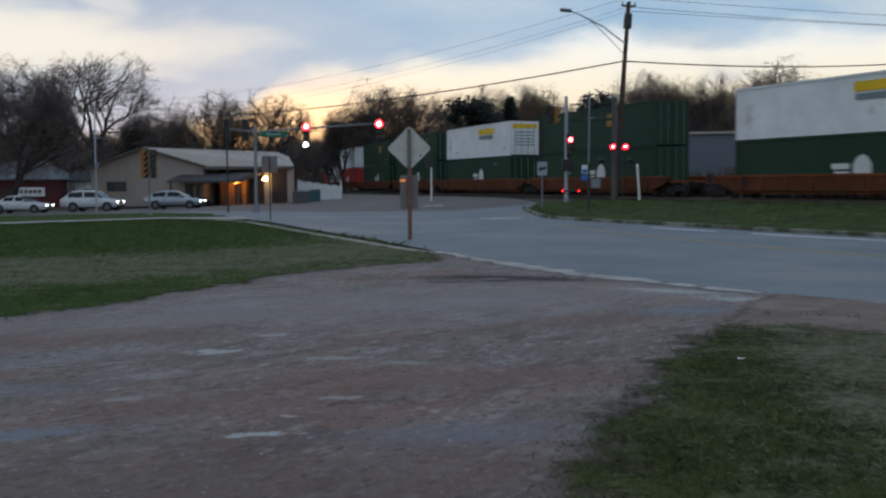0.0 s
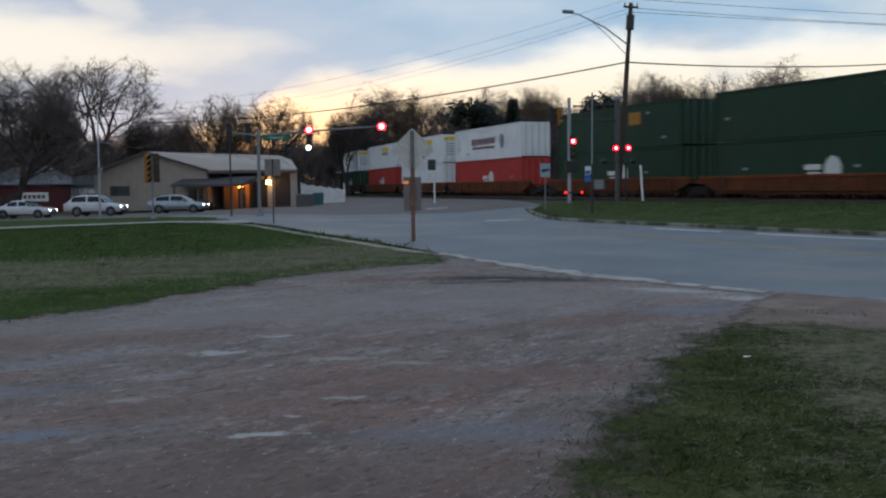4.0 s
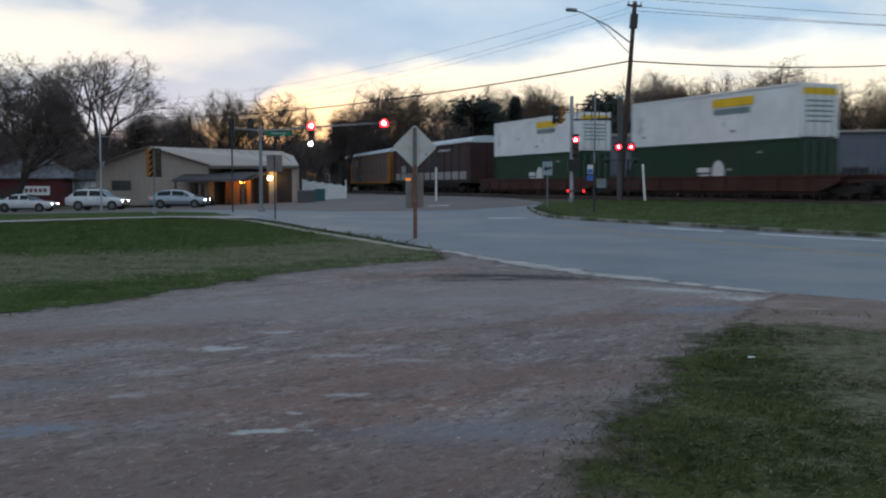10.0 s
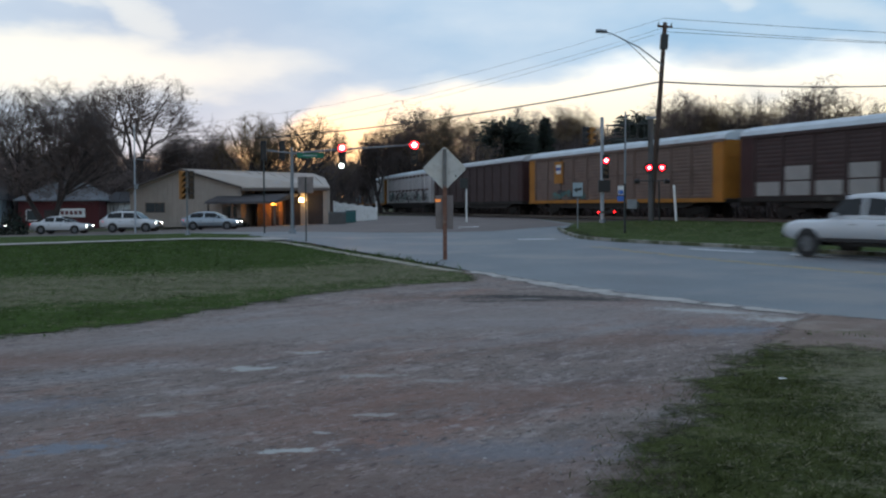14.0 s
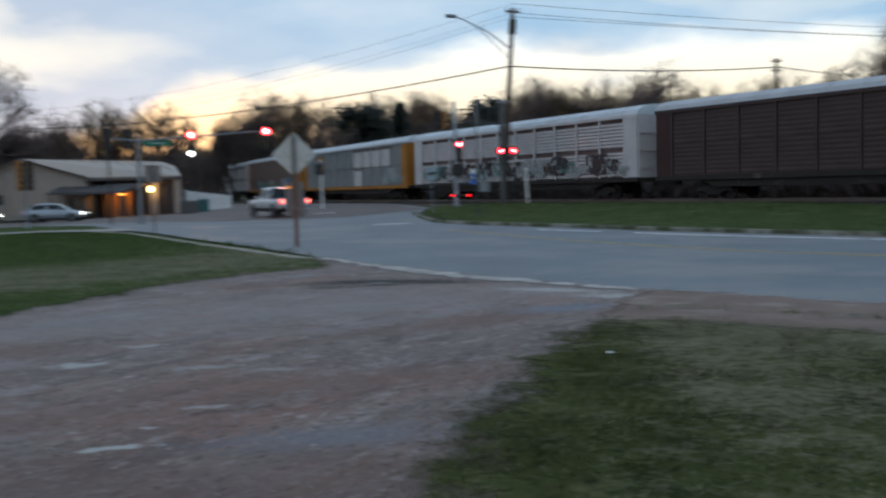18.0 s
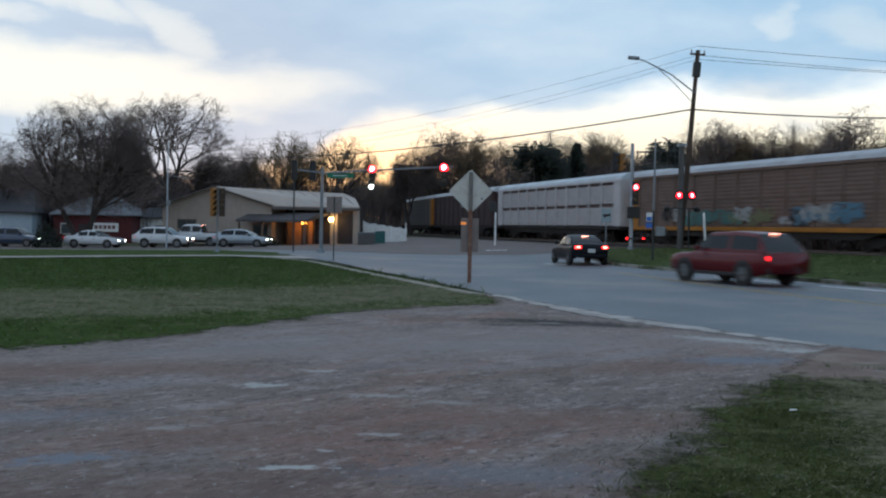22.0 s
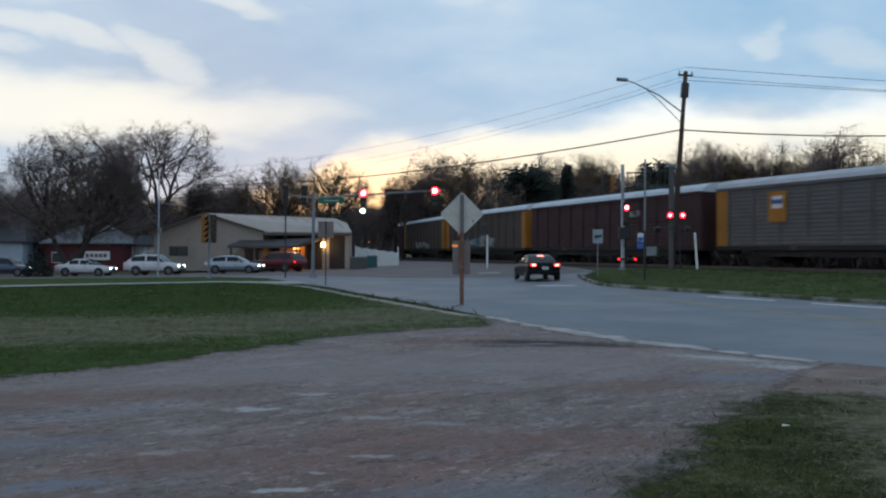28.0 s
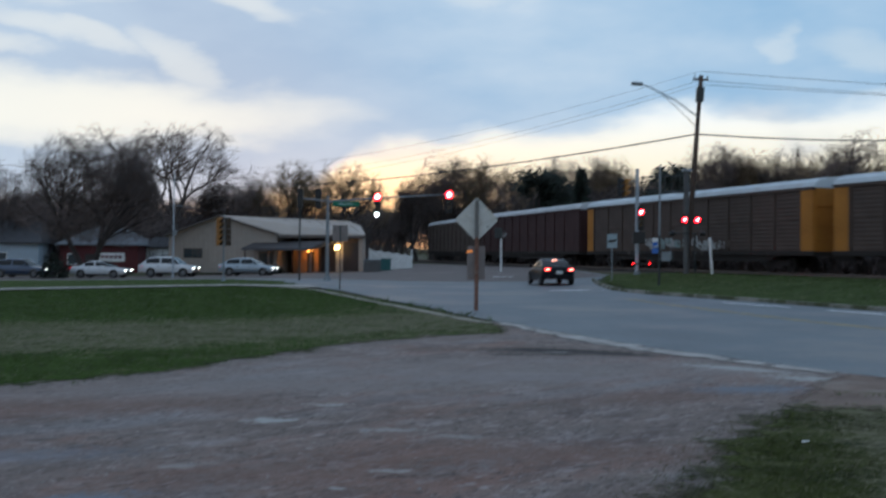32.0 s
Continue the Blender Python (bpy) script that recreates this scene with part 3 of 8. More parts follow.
def track_pose(s, z=RAIL_Z):
    p, a = on_track(s)
    return pose(p.x, p.y, z, 0, 0, math.degrees(a) + 180)


def track_gap(x, y):
    return float(np.sqrt(((TR_X - x) ** 2 + (TR_Y - y) ** 2).min()))


def land(x, y):
    """Height of the ground."""
    z = 0.0
    if y > 20:
        z += 0.58 * (1 - smooth(3.0, 19.0, track_gap(x, y))) * smooth(20, 45, y)
    z -= 0.55 * smooth(38, 84, y) * smooth(4, 36, -x)
    if y > 98:
        z += 7.0 * smooth(112, 190, y) * (1 - 0.6 * math.exp(-((x + 8) / 16.0) ** 2)) * smooth(6, 30, track_gap(x, y))
    return z


def sheet(name, outline, lift, mat, step, label, category, kind="structure", ragged=0.0, parent=None, fade=0.0, dryness=None):
    """A piece of ground with this outline, laid on the land."""
    pts = []
    n = len(outline)
    for i in range(n):
        a, b = Vector((*outline[i], 0)), Vector((*outline[(i + 1) % n], 0))
        k = max(1, int((b - a).length / max(step * 0.35, 0.25))) if ragged else max(1, int((b - a).length / step))
        for j in range(k):
            p = a.lerp(b, j / k)
            if ragged:
                v = noise.noise_vector(p * 0.9) * ragged + noise.noise_vector(p * 3.1) * ragged * 0.5
                p = p + Vector((v.x, v.y, 0))
            pts.append(p)
    bm = bmesh.new()
    bm.faces.new([bm.verts.new(p) for p in pts])
    xs, ys = [p.x for p in pts], [p.y for p in pts]
    for axis, lo, hi in ((0, min(xs), max(xs)), (1, min(ys), max(ys))):
        v = lo + step
        while v < hi:
            co, no = Vector((0, 0, 0)), Vector((0, 0, 0))
            co[axis], no[axis] = v, 1
            bmesh.ops.bisect_plane(bm, geom=bm.verts[:] + bm.edges[:] + bm.faces[:], plane_co=co, plane_no=no)
            v += step
    for v in bm.verts:
        v.co.z = land(v.co.x, v.co.y) + lift
    bmesh.ops.recalc_face_normals(bm, faces=bm.faces)
    if sum(f.normal.z for f in bm.faces) < 0:
        bmesh.ops.reverse_faces(bm, faces=bm.faces)
    me = bpy.data.meshes.new(name)
    bm.to_mesh(me)
    bm.free()
    if fade:
        edge = np.array([(p.x, p.y) for p in pts])
        cover, dry = me.attributes.new("cover", "FLOAT", "POINT"), me.attributes.new("dry", "FLOAT", "POINT")
        for k, v in enumerate(me.vertices):
            d = float(np.sqrt(((edge - (v.co.x, v.co.y)) ** 2).sum(1).min()))
            cover.data[k].value = min(d / fade, 1.0)
            dry.data[k].value = dryness(v.co.x, v.co.y, d) if dryness else 0.2
    me.materials.append(M[mat])
    ob = new(name, me)
    ob.parent = parent
    return tagged(ob, label, category, kind=kind) if parent is None else ob


def left_dry(x, y, d):
    """Straw lies in a belt some metres in from the drive and along the road."""
    e = y - (20.6 + 1.05 * x if x > -5.5 else 14.9 + 0.35 * (x + 5.5))
    belt = smooth(0.8, 3.0, e) * (1 - smooth(8.0, 12.5, e))
    tip = smooth(-5.0, -1.0, x) * (1 - smooth(30, 36, y)) * 0.75
    rim = 0.8 * (1 - smooth(0.1, 0.7, d))
    return max(belt * 0.72, tip * 0.70, rim * 0.55, -0.04)


def right_dry(x, y, d):
    side = smooth(2.2, 3.5, x - 0.24 * (y - 6.9))
    return max(side * (0.42 + 0.34 * smooth(4.5, 7.6, y)) * (1 - 0.6 * math.exp(-((x - 5.3) ** 2 + (y - 7.4) ** 2) / 0.9)), 0.5 * (1 - smooth(0.0, 0.5, d)), 0.2)


def ground_grid():
    """The one sheet under everything, finer near the viewer, out to the horizon."""
    xs = sorted({*range(-60, 61, 3), *range(-200, 201, 12), *range(-2000, 2001, 300)})
    ys = sorted({*range(-30, 121, 3), *range(-120, 241, 8), *range(-1200, 2601, 300)})
    verts = [(x, y, land(x, y) - 0.05) for y in ys for x in xs]
    nx = len(xs)
    faces = [(j * nx + i, j * nx + i + 1, (j + 1) * nx + i + 1, (j + 1) * nx + i) for j in range(len(ys) - 1) for i in range(nx - 1)]
    me = bpy.data.meshes.new("ground")
    me.from_pydata(verts, [], faces)
    me.materials.append(M["field"])
    me.shade_smooth()
    tagged(new("ground", me), "rough grassy ground reaching to wooded hills", "ground", kind="structure")


ground_grid()
# edge of the road on the viewer's side, from the far corner to the right
NEAR = [(-8.9, 51.6), (-7.0, 48.9), (-5.4, 45.6), (-3.1, 38.0), (-1.6, 33.6), (-0.3, 29.4), (0.6, 26.5), (1.15, 24.8), (2.0, 22.4), (2.9, 20.0), (3.5, 18.4), (4.3, 17.0), (5.1, 15.5), (5.7, 14.6), (6.4, 13.6), (7.2, 12.4), (8.2, 11.1), (11.3, 7.6), (16.0, 2.8), (24.0, -5.0)]
# kerb of the grass strip beyond the road
FAR = [(7.7, 56.5), (7.4, 52.5), (7.3, 48.6), (7.3, 46.5), (7.6, 44.8), (8.3, 42.4), (9.4, 39.8), (10.9, 36.6), (12.6, 32.6), (14.1, 29.7), (16.6, 25.4), (22.0, 17.8), (30.0, 8.0), (36.0, 1.2)]
road_outline = NEAR + FAR[::-1] + [(9.5, 60.5), (8.5, 80.0), (-6.0, 120.0), (-18.0, 118.0), (-14.0, 96.0), (-14.0, 86.5), (-70.0, 86.5), (-70.0, 68.0), (-30.0, 68.0), (-16.0, 66.5), (-11.5, 62.0)]
sheet("road", road_outline, 0.0, "asphalt", 2.5, "worn grey asphalt road and junction with faded lines", "road")
street_outline = [(-70.0, 71.0), (-22.0, 71.0), (-11.0, 67.5), (-3.0, 62.0), (4.0, 58.5), (9.0, 60.8), (8.2, 79.6), (-6.0, 119.0), (-17.5, 117.0), (-13.5, 96.0), (-13.5, 87.5), (-70.0, 87.5)]
sheet("cross_street", street_outline, 0.012, "street_far", 3.0, "brownish worn cross street running to the level crossing", "road")
left_lawn = [(1.9, 21.9), (1.3, 24.0), (0.7, 26.3), (-0.1, 29.4), (-1.5, 33.6), (-3.1, 38.0), (-5.5, 45.0), (-8.3, 49.2), (-11.5, 50.6), (-16.0, 46.5), (-19.5, 42.5), (-34.0, 24.0), (-40.0, 12.0), (-14.0, 7.2), (-9.0, 10.2), (-5.5, 11.7), (-4.2, 12.9), (-3.2, 15.0), (-1.8, 18.0), (-0.2, 20.2), (1.1, 20.9)]
sheet("lawn", left_lawn, 0.024, "lawn", 1.2, "patchy green and straw-coloured lawn beside the drive", "lawn", ragged=0.3, fade=1.4, dryness=left_dry)
verge_left = [(-12.0, 52.6), (-9.6, 51.8), (-8.0, 52.2), (-10.6, 60.5), (-15.5, 65.8), (-30.0, 67.5), (-60.0, 67.5), (-60.0, 36.0), (-36.0, 26.0), (-20.6, 44.2), (-16.8, 48.4)]
sheet("verge", verge_left, 0.035, "lawn", 1.5, "mown green verge between footpath and street", "lawn", ragged=0.12, fade=0.4)
path_outline = [(-8.6, 49.0), (-11.5, 50.6), (-16.0, 46.5), (-19.5, 42.5), (-34.0, 24.0), (-36.0, 26.0), (-20.6, 44.2), (-16.8, 48.4), (-12.0, 52.6), (-9.6, 51.8), (-8.0, 52.2), (-6.6, 49.4), (-7.2, 48.0)]
sheet("footpath", path_outline, 0.05, "concrete", 2.0, "pale concrete footpath curving to the corner", "footpath")
drive_outline = [(1.15, 24.8), (0.2, 25.6), (-1.0, 24.6), (-2.4, 22.0), (-4.0, 19.2), (-5.2, 16.6), (-6.6, 15.2), (-10.0, 13.4), (-14.0, 10.6), (-40.0, 14.0), (-40.0, -25.0), (8.0, -25.0), (2.0, 2.0), (2.2, 5.6), (2.8, 7.0), (3.6, 8.8), (4.4, 10.0), (4.9, 11.2), (5.5, 12.0), (6.2, 12.6), (6.4, 13.6), (5.7, 14.6), (5.1, 15.5), (4.3, 17.0), (3.5, 18.4), (2.9, 20.0), (2.0, 22.4)]
sheet("driveway", drive_outline, 0.016, "gravel", 1.2, "compacted reddish gravel driveway with pale patches and dips", "driveway")
right_lawn = [(-0.3, 3.0), (0.1, 5.4), (0.7, 7.1), (1.6, 9.2), (2.3, 10.6), (3.3, 11.9), (4.6, 12.3), (5.4, 11.4), (6.2, 10.6), (7.2, 9.5), (10.6, 6.0), (15.5, 1.2), (24.0, -7.0), (20.0, -25.0), (6.0, -25.0), (1.5, -4.0)]
sheet("lawn", right_lawn, 0.03, "rough_lawn", 0.6, "rough winter lawn, half green and half straw, beside the drive", "lawn", ragged=0.3, fade=1.9, dryness=right_dry)
dirt_outline = [(3.6, 11.4), (4.9, 13.7), (5.7, 14.7), (6.5, 13.7), (7.3, 12.5), (8.3, 11.2), (11.4, 7.7), (16.1, 2.9), (24.1, -4.9), (22.5, -6.5), (14.2, 0.0), (9.4, 4.8), (6.0, 8.4), (5.0, 9.5), (4.2, 10.4)]
sheet("dirt_verge", dirt_outline, 0.021, "dirt", 0.4, "strip of bare reddish dirt along the road edge", "verge", ragged=0.12, fade=0.5)
soft_edge(M["dirt"], 3.0, 0.55)
island = FAR + [(40.0, 0.0), (46.0, 0.0), (30.3, 24.5), (22.0, 45.0), (17.5, 55.0), (14.2, 62.0), (9.4, 61.5)]
sheet("grass_strip", island, 0.10, "strip_lawn", 1.6, "green grass strip between road and railway", "lawn", ragged=0.06, fade=0.35)


def strip(name, line, w0, w1, z0, z1, mat, label, category, gap=None, parent=None):
    """A low ribbon along a line: from w0 to w1 to its left, from z0 up to z1 over the land."""
    bm = bmesh.new()
    pts = [Vector((*p, 0)) for p in line]
    fine_pts = []
    for a, b in zip(pts, pts[1:]):
        k = max(1, int((b - a).length / 1.0))
        fine_pts += [a.lerp(b, j / k) for j in range(k)]
    fine_pts.append(pts[-1])
    rows = []
    for i, p in enumerate(fine_pts):
        d = (fine_pts[min(i + 1, len(fine_pts) - 1)] - fine_pts[max(i - 1, 0)]).normalized()
        nrm = Vector((-d.y, d.x, 0))
        q0, q1 = p + nrm * w0, p + nrm * w1
        rows.append([bm.verts.new((q.x, q.y, land(q.x, q.y) + z)) for q, z in ((q0, z0), (q0, z1), (q1, z1), (q1, z0))])
    for a, b in zip(rows, rows[1:]):
        for k in range(4):
            bm.faces.new((a[k], a[(k + 1) % 4], b[(k + 1) % 4], b[k]))
    bm.faces.new(rows[0]), bm.faces.new(rows[-1][::-1])
    ob = part(name, bm, mat, parent, label)
    return tagged(ob, label, category, kind="structure") if parent is None else ob


M["worn_edge"] = material("half_buried_kerb", (0.27, 0.25, 0.20), 0.9, 0, 0.25, 1.5, 30, 0.4, (0.09, 0.10, 0.045), 1.2, 0.52)
M["gutter"] = material("broken_gutter_concrete", (0.345, 0.325, 0.30), 0.9, 0, 0.28, 1.5, 30, 0.4, (0.19, 0.175, 0.165), 1.3, 0.52)
# pale concrete gutter along the near edge of the road, broken where the drive meets it
gutter_outline = [(1.2, 24.9), (2.05, 22.5), (2.95, 20.1), (3.55, 18.5), (4.35, 17.05), (5.0, 15.8), (5.6, 14.8), (5.2, 14.3), (4.55, 15.3), (3.85, 16.5), (2.95, 18.0), (2.3, 19.6), (1.5, 22.0), (0.75, 24.5)]
sheet("gutter", gutter_outline, 0.026, "gutter", 0.35, "pale worn concrete gutter edge along the road", "gutter", ragged=0.12, fade=0.22)
soft_edge(M["gutter"], 2.2, 0.80)
# worn line of bare earth and buried kerb in the lawn, beside the road
strip("worn_edge", [(-8.6, 48.6), (-6.4, 45.0), (-4.0, 37.6), (-2.5, 33.2), (-1.1, 29.2), (-0.1, 26.2), (0.7, 24.2)], -0.16, 0.16, 0.0, 0.055, "worn_edge", "pale half-buried kerb line in the lawn", "kerb")
M["kerb"] = material("grassy_kerb_concrete", (0.24, 0.235, 0.20), 0.9, 0, 0.25, 1.2, 30, 0.3, (0.06, 0.07, 0.03), 0.7, 0.44)
strip("kerb", FAR, -0.16, 0.0, -0.05, 0.13, "kerb", "low concrete kerb of the grass strip", "kerb")
strip("road_line", [(6.5, 39.0), (7.2, 35.0), (8.8, 27.6), (10.6, 22.2), (18.0, 10.5)], -0.07, 0.07, 0.0, 0.006, "line_yellow", "faded yellow centre line on the road", "road marking")
strip("road_line", [(6.8, 39.1), (7.5, 35.1), (9.1, 27.7), (10.9, 22.3), (18.3, 10.7)], -0.07, 0.07, 0.0, 0.006, "line_yellow", "faded yellow centre line on the road", "road marking")
strip("road_line", [(9.6, 36.2), (11.0, 33.2)], -0.1, 0.1, 0.0, 0.007, "line_white", "faded white edge line on the road", "road marking")
strip("road_line", [(11.7, 31.7), (13.0, 28.9), (15.6, 24.6), (21.0, 17.2)], -0.1, 0.1, 0.0, 0.007, "line_white", "faded white edge line on the road", "road marking")
strip("road_line", [(4.4, 47.6), (6.7, 46.4)], -0.2, 0.2, 0.0, 0.007, "line_white", "worn white stop line at the junction", "road marking")
strip("road_line", [(2.3, 66.5), (3.6, 66.0)], -0.2, 0.2, 0.013, 0.022, "line_white", "worn white marking on the crossing street", "road marking")


# ---- railway ----
def railway():
    bed = []
    for s in np.arange(-560.0, 120.0, 4.0):
        bed.append(on_track(float(s)))
    bm = bmesh.new()
    rows = []
    for p, a in bed:
        r = Vector((math.cos(a), math.sin(a), 0))
        base = land(p.x, p.y) if p.y < 130 else RAIL_Z - 0.3
        rows.append([bm.verts.new((p.x + r.x * w, p.y + r.y * w, z)) for w, z in ((-3.4, base - 0.1), (-1.7, RAIL_Z - 0.20), (1.7, RAIL_Z - 0.20), (3.4, base - 0.1))])
    for a, b in zip(rows, rows[1:]):
        for k in range(3):
            bm.faces.new((a[k], a[k + 1], b[k + 1], b[k]))
    track = tagged(part("railway_track", bm, "ballast"), "single railway track on dark stone ballast", "railway track", kind="structure")
    for side in (-0.75, 0.75):
        bm = bmesh.new()
        rows = []
        for s in np.arange(-300.0, 110.0, 4.0):
            p, a = on_track(float(s))
            r = Vector((math.cos(a), math.sin(a), 0))
            rows.append([bm.verts.new(p + r * (side + w) + Vector((0, 0, z))) for w, z in ((-0.07, RAIL_Z - 0.16), (-0.035, RAIL_Z), (0.035, RAIL_Z), (0.07, RAIL_Z - 0.16))])
        for a, b in zip(rows, rows[1:]):
            for k in range(4):
                bm.faces.new((a[k], a[(k + 1) % 4], b[(k + 1) % 4], b[k]))
        part("rail", bm, "rail", track, "worn steel rail")
    tie = part("tie", bm_box(-1.3, 1.3, -0.12, 0.12, -0.22, -0.15), "tie", track)
    tie.matrix_basis = track_pose(-45)
    for i in range(1, 150):
        share(tie, track, track_pose(-45 + 0.6 * i))


railway()


# ---- the train ----
U_RATE, U_GAIN = 15.928, 0.0261


def train_s(u, t):
    return u + U_RATE * (t - 20) + U_GAIN * (t - 20) ** 2


MOVERS = []  # (thing, u of its middle)


def paint(name, c, rough=0.55, dirt=(0.10, 0.085, 0.075), vary=0.15):
    if name not in M:
        M[name] = material(name, c, rough, 0, vary, 0.6, 18, 0.08, dirt, 0.5, 0.60, spec=0.22)
    return name


paint("white_box", (0.72, 0.74, 0.74), dirt=(0.50, 0.49, 0.46))
paint("green_box", (0.012, 0.042, 0.021), dirt=(0.018, 0.034, 0.023))
paint("red_box", (0.40, 0.035, 0.028), dirt=(0.25, 0.05, 0.04))
paint("well_orange", (0.15, 0.046, 0.016), 0.8, (0.045, 0.026, 0.02), 0.4)
# the wagon orange darkened for the shading below the top chord, plus grime
paint("well_side", (0.095, 0.031, 0.013), 0.85, (0.035, 0.021, 0.017), 0.4)
paint("well_brown", (0.060, 0.026, 0.020), 0.8, (0.06, 0.04, 0.035), 0.3)
paint("logo_yellow", (0.78, 0.50, 0.02))
paint("logo_grey", (0.18, 0.24, 0.24))
paint("logo_white", (0.60, 0.62, 0.60), dirt=(0.42, 0.42, 0.40))
paint("logo_dark", (0.16, 0.08, 0.085))
paint("truck_iron", (0.030, 0.026, 0.024), 0.8)
paint("rack_brown", (0.060, 0.040, 0.039), 0.7, (0.085, 0.061, 0.056), 0.25)
paint("rack_maroon", (0.048, 0.024, 0.024), 0.7, (0.085, 0.048, 0.042), 0.25)
paint("rack_grey", (0.20, 0.21, 0.21), 0.6, (0.15, 0.13, 0.12), 0.2)
paint("rack_white", (0.50, 0.48, 0.48), 0.6, (0.26, 0.22, 0.21), 0.2)
paint("rack_tan", (0.155, 0.108, 0.090), 0.7, (0.14, 0.11, 0.09), 0.25)
paint("rack_yellow", (0.35, 0.148, 0.025), 0.65, (0.22, 0.10, 0.035), 0.25)
paint("rack_roof", (0.42, 0.44, 0.46), 0.5, (0.30, 0.30, 0.30), 0.15)
paint("rack_roof_light", (0.50, 0.555, 0.59), 0.5, (0.42, 0.42, 0.42), 0.12)
paint("graffiti_blue", (0.09, 0.18, 0.25))
paint("graffiti_teal", (0.08, 0.17, 0.16))
paint("graffiti_green", (0.16, 0.17, 0.09))
paint("graffiti_white", (0.30, 0.31, 0.31))
paint("graffiti_dark", (0.035, 0.036, 0.040))
paint("rack_dark", (0.074, 0.055, 0.046), 0.7, (0.098, 0.074, 0.06), 0.25)
paint("rack_steel", (0.115, 0.108, 0.104), 0.7, (0.15, 0.115, 0.09), 0.25)
paint("panel_dull", (0.30, 0.285, 0.275), dirt=(0.17, 0.14, 0.13))
# dark brown standing for the shade between louvres
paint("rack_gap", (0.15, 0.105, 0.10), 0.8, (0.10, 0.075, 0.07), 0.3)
paint("plate_dull", (0.26, 0.28, 0.27), dirt=(0.18, 0.18, 0.17))
paint("panel_pale", (0.60, 0.58, 0.57), dirt=(0.40, 0.37, 0.35))

CAR_CACHE = {}


def cached(key, make):
    if key not in CAR_CACHE:
        CAR_CACHE[key] = make()
    return CAR_CACHE[key]


def mesh_of(bm, mat, name):
    me = bpy.data.meshes.new(name)
    bmesh.ops.recalc_face_normals(bm, faces=bm.faces)
    bm.to_mesh(me)
    bm.free()
    me.materials.append(M[mat])
    return me


def piece(name, key, make, mat, parent, m=None, label=""):
    """A part on a mesh that is shared by all that have the same key and material."""
    me = cached((key, mat), lambda: mesh_of(make(), mat, name))
    o = new(name, me)
    o.parent = parent
    if m is not None:
        o.matrix_basis = m
    if label:
        o["label"] = label
    return o


def truck(parent, y):
    """A four-wheeled railway truck under a car."""
    t = piece("truck", "truck_frame", lambda: truck_frame(), "truck_iron", parent, pose(0, y, 0), "black iron railway truck")
    for wy in (-0.9, 0.9):
        for wx in (-0.75, 0.75):
            piece("wheel", "truck_wheel", lambda: bm_tube((-0.06, 0, 0), (0.06, 0, 0), 0.44, 0.44, 18), "truck_iron", t, pose(wx, wy, 0.44))


def truck_frame():
    bm = bmesh.new()
    for x in (-1.0, 1.0):
        bm_prism([(-1.25, 0.38), (-1.1, 0.62), (-0.45, 0.72), (0.45, 0.72), (1.1, 0.62), (1.25, 0.38), (0.7, 0.40), (0.4, 0.24), (-0.4, 0.24), (-0.7, 0.40)], x - 0.08, x + 0.08, bm=bm)
    bm_box(-1.0, 1.0, -0.22, 0.22, 0.45, 0.75, bm=bm)
    return bm


def ribbed_side(length, height, x, pitch, depth, horizontal=False):
    """A corrugated panel in the plane x, ribs across its length."""
    bm = bmesh.new()
    n = max(2, int((height if horizontal else length) / pitch))
    prev = None
    for i in range(n):
        for k, d in ((0.0, 0.0), (0.35, depth), (0.65, depth), (0.95, 0.0)):
            v = (i + k) * (height if horizontal else length) / n
            if horizontal:
                a, b = bm.verts.new((x + d, -length / 2, v)), bm.verts.new((x + d, length / 2, v))
            else:
                a, b = bm.verts.new((x + d, v - length / 2, 0)), bm.verts.new((x + d, v - length / 2, height))
            if prev:
                bm.faces.new((prev[0], prev[1], b, a))
            prev = (a, b)
    return bm


C_LEN, C_W, C_H = 15.3, 2.5, 2.80


def house_mark():
    """A pale house-shaped mark."""
    bm = bm_plate([(1.262, -0.55, 0.35), (1.262, 0.55, 0.35), (1.262, 0.55, 0.85), (1.262, 0.3, 1.2), (1.262, 0, 1.32), (1.262, -0.3, 1.2), (1.262, -0.55, 0.85)], (1, 0, 0), 0.006)
    bm_box(1.262, 1.268, -1.9, -0.8, 0.62, 0.9, bm=bm)
    bm_box(1.262, 1.268, -1.7, -0.8, 0.35, 0.52, bm=bm)
    return bm


def mirror_x(bm):
    bmesh.ops.scale(bm, vec=(-1, 1, 1), verts=bm.verts)
    return bm


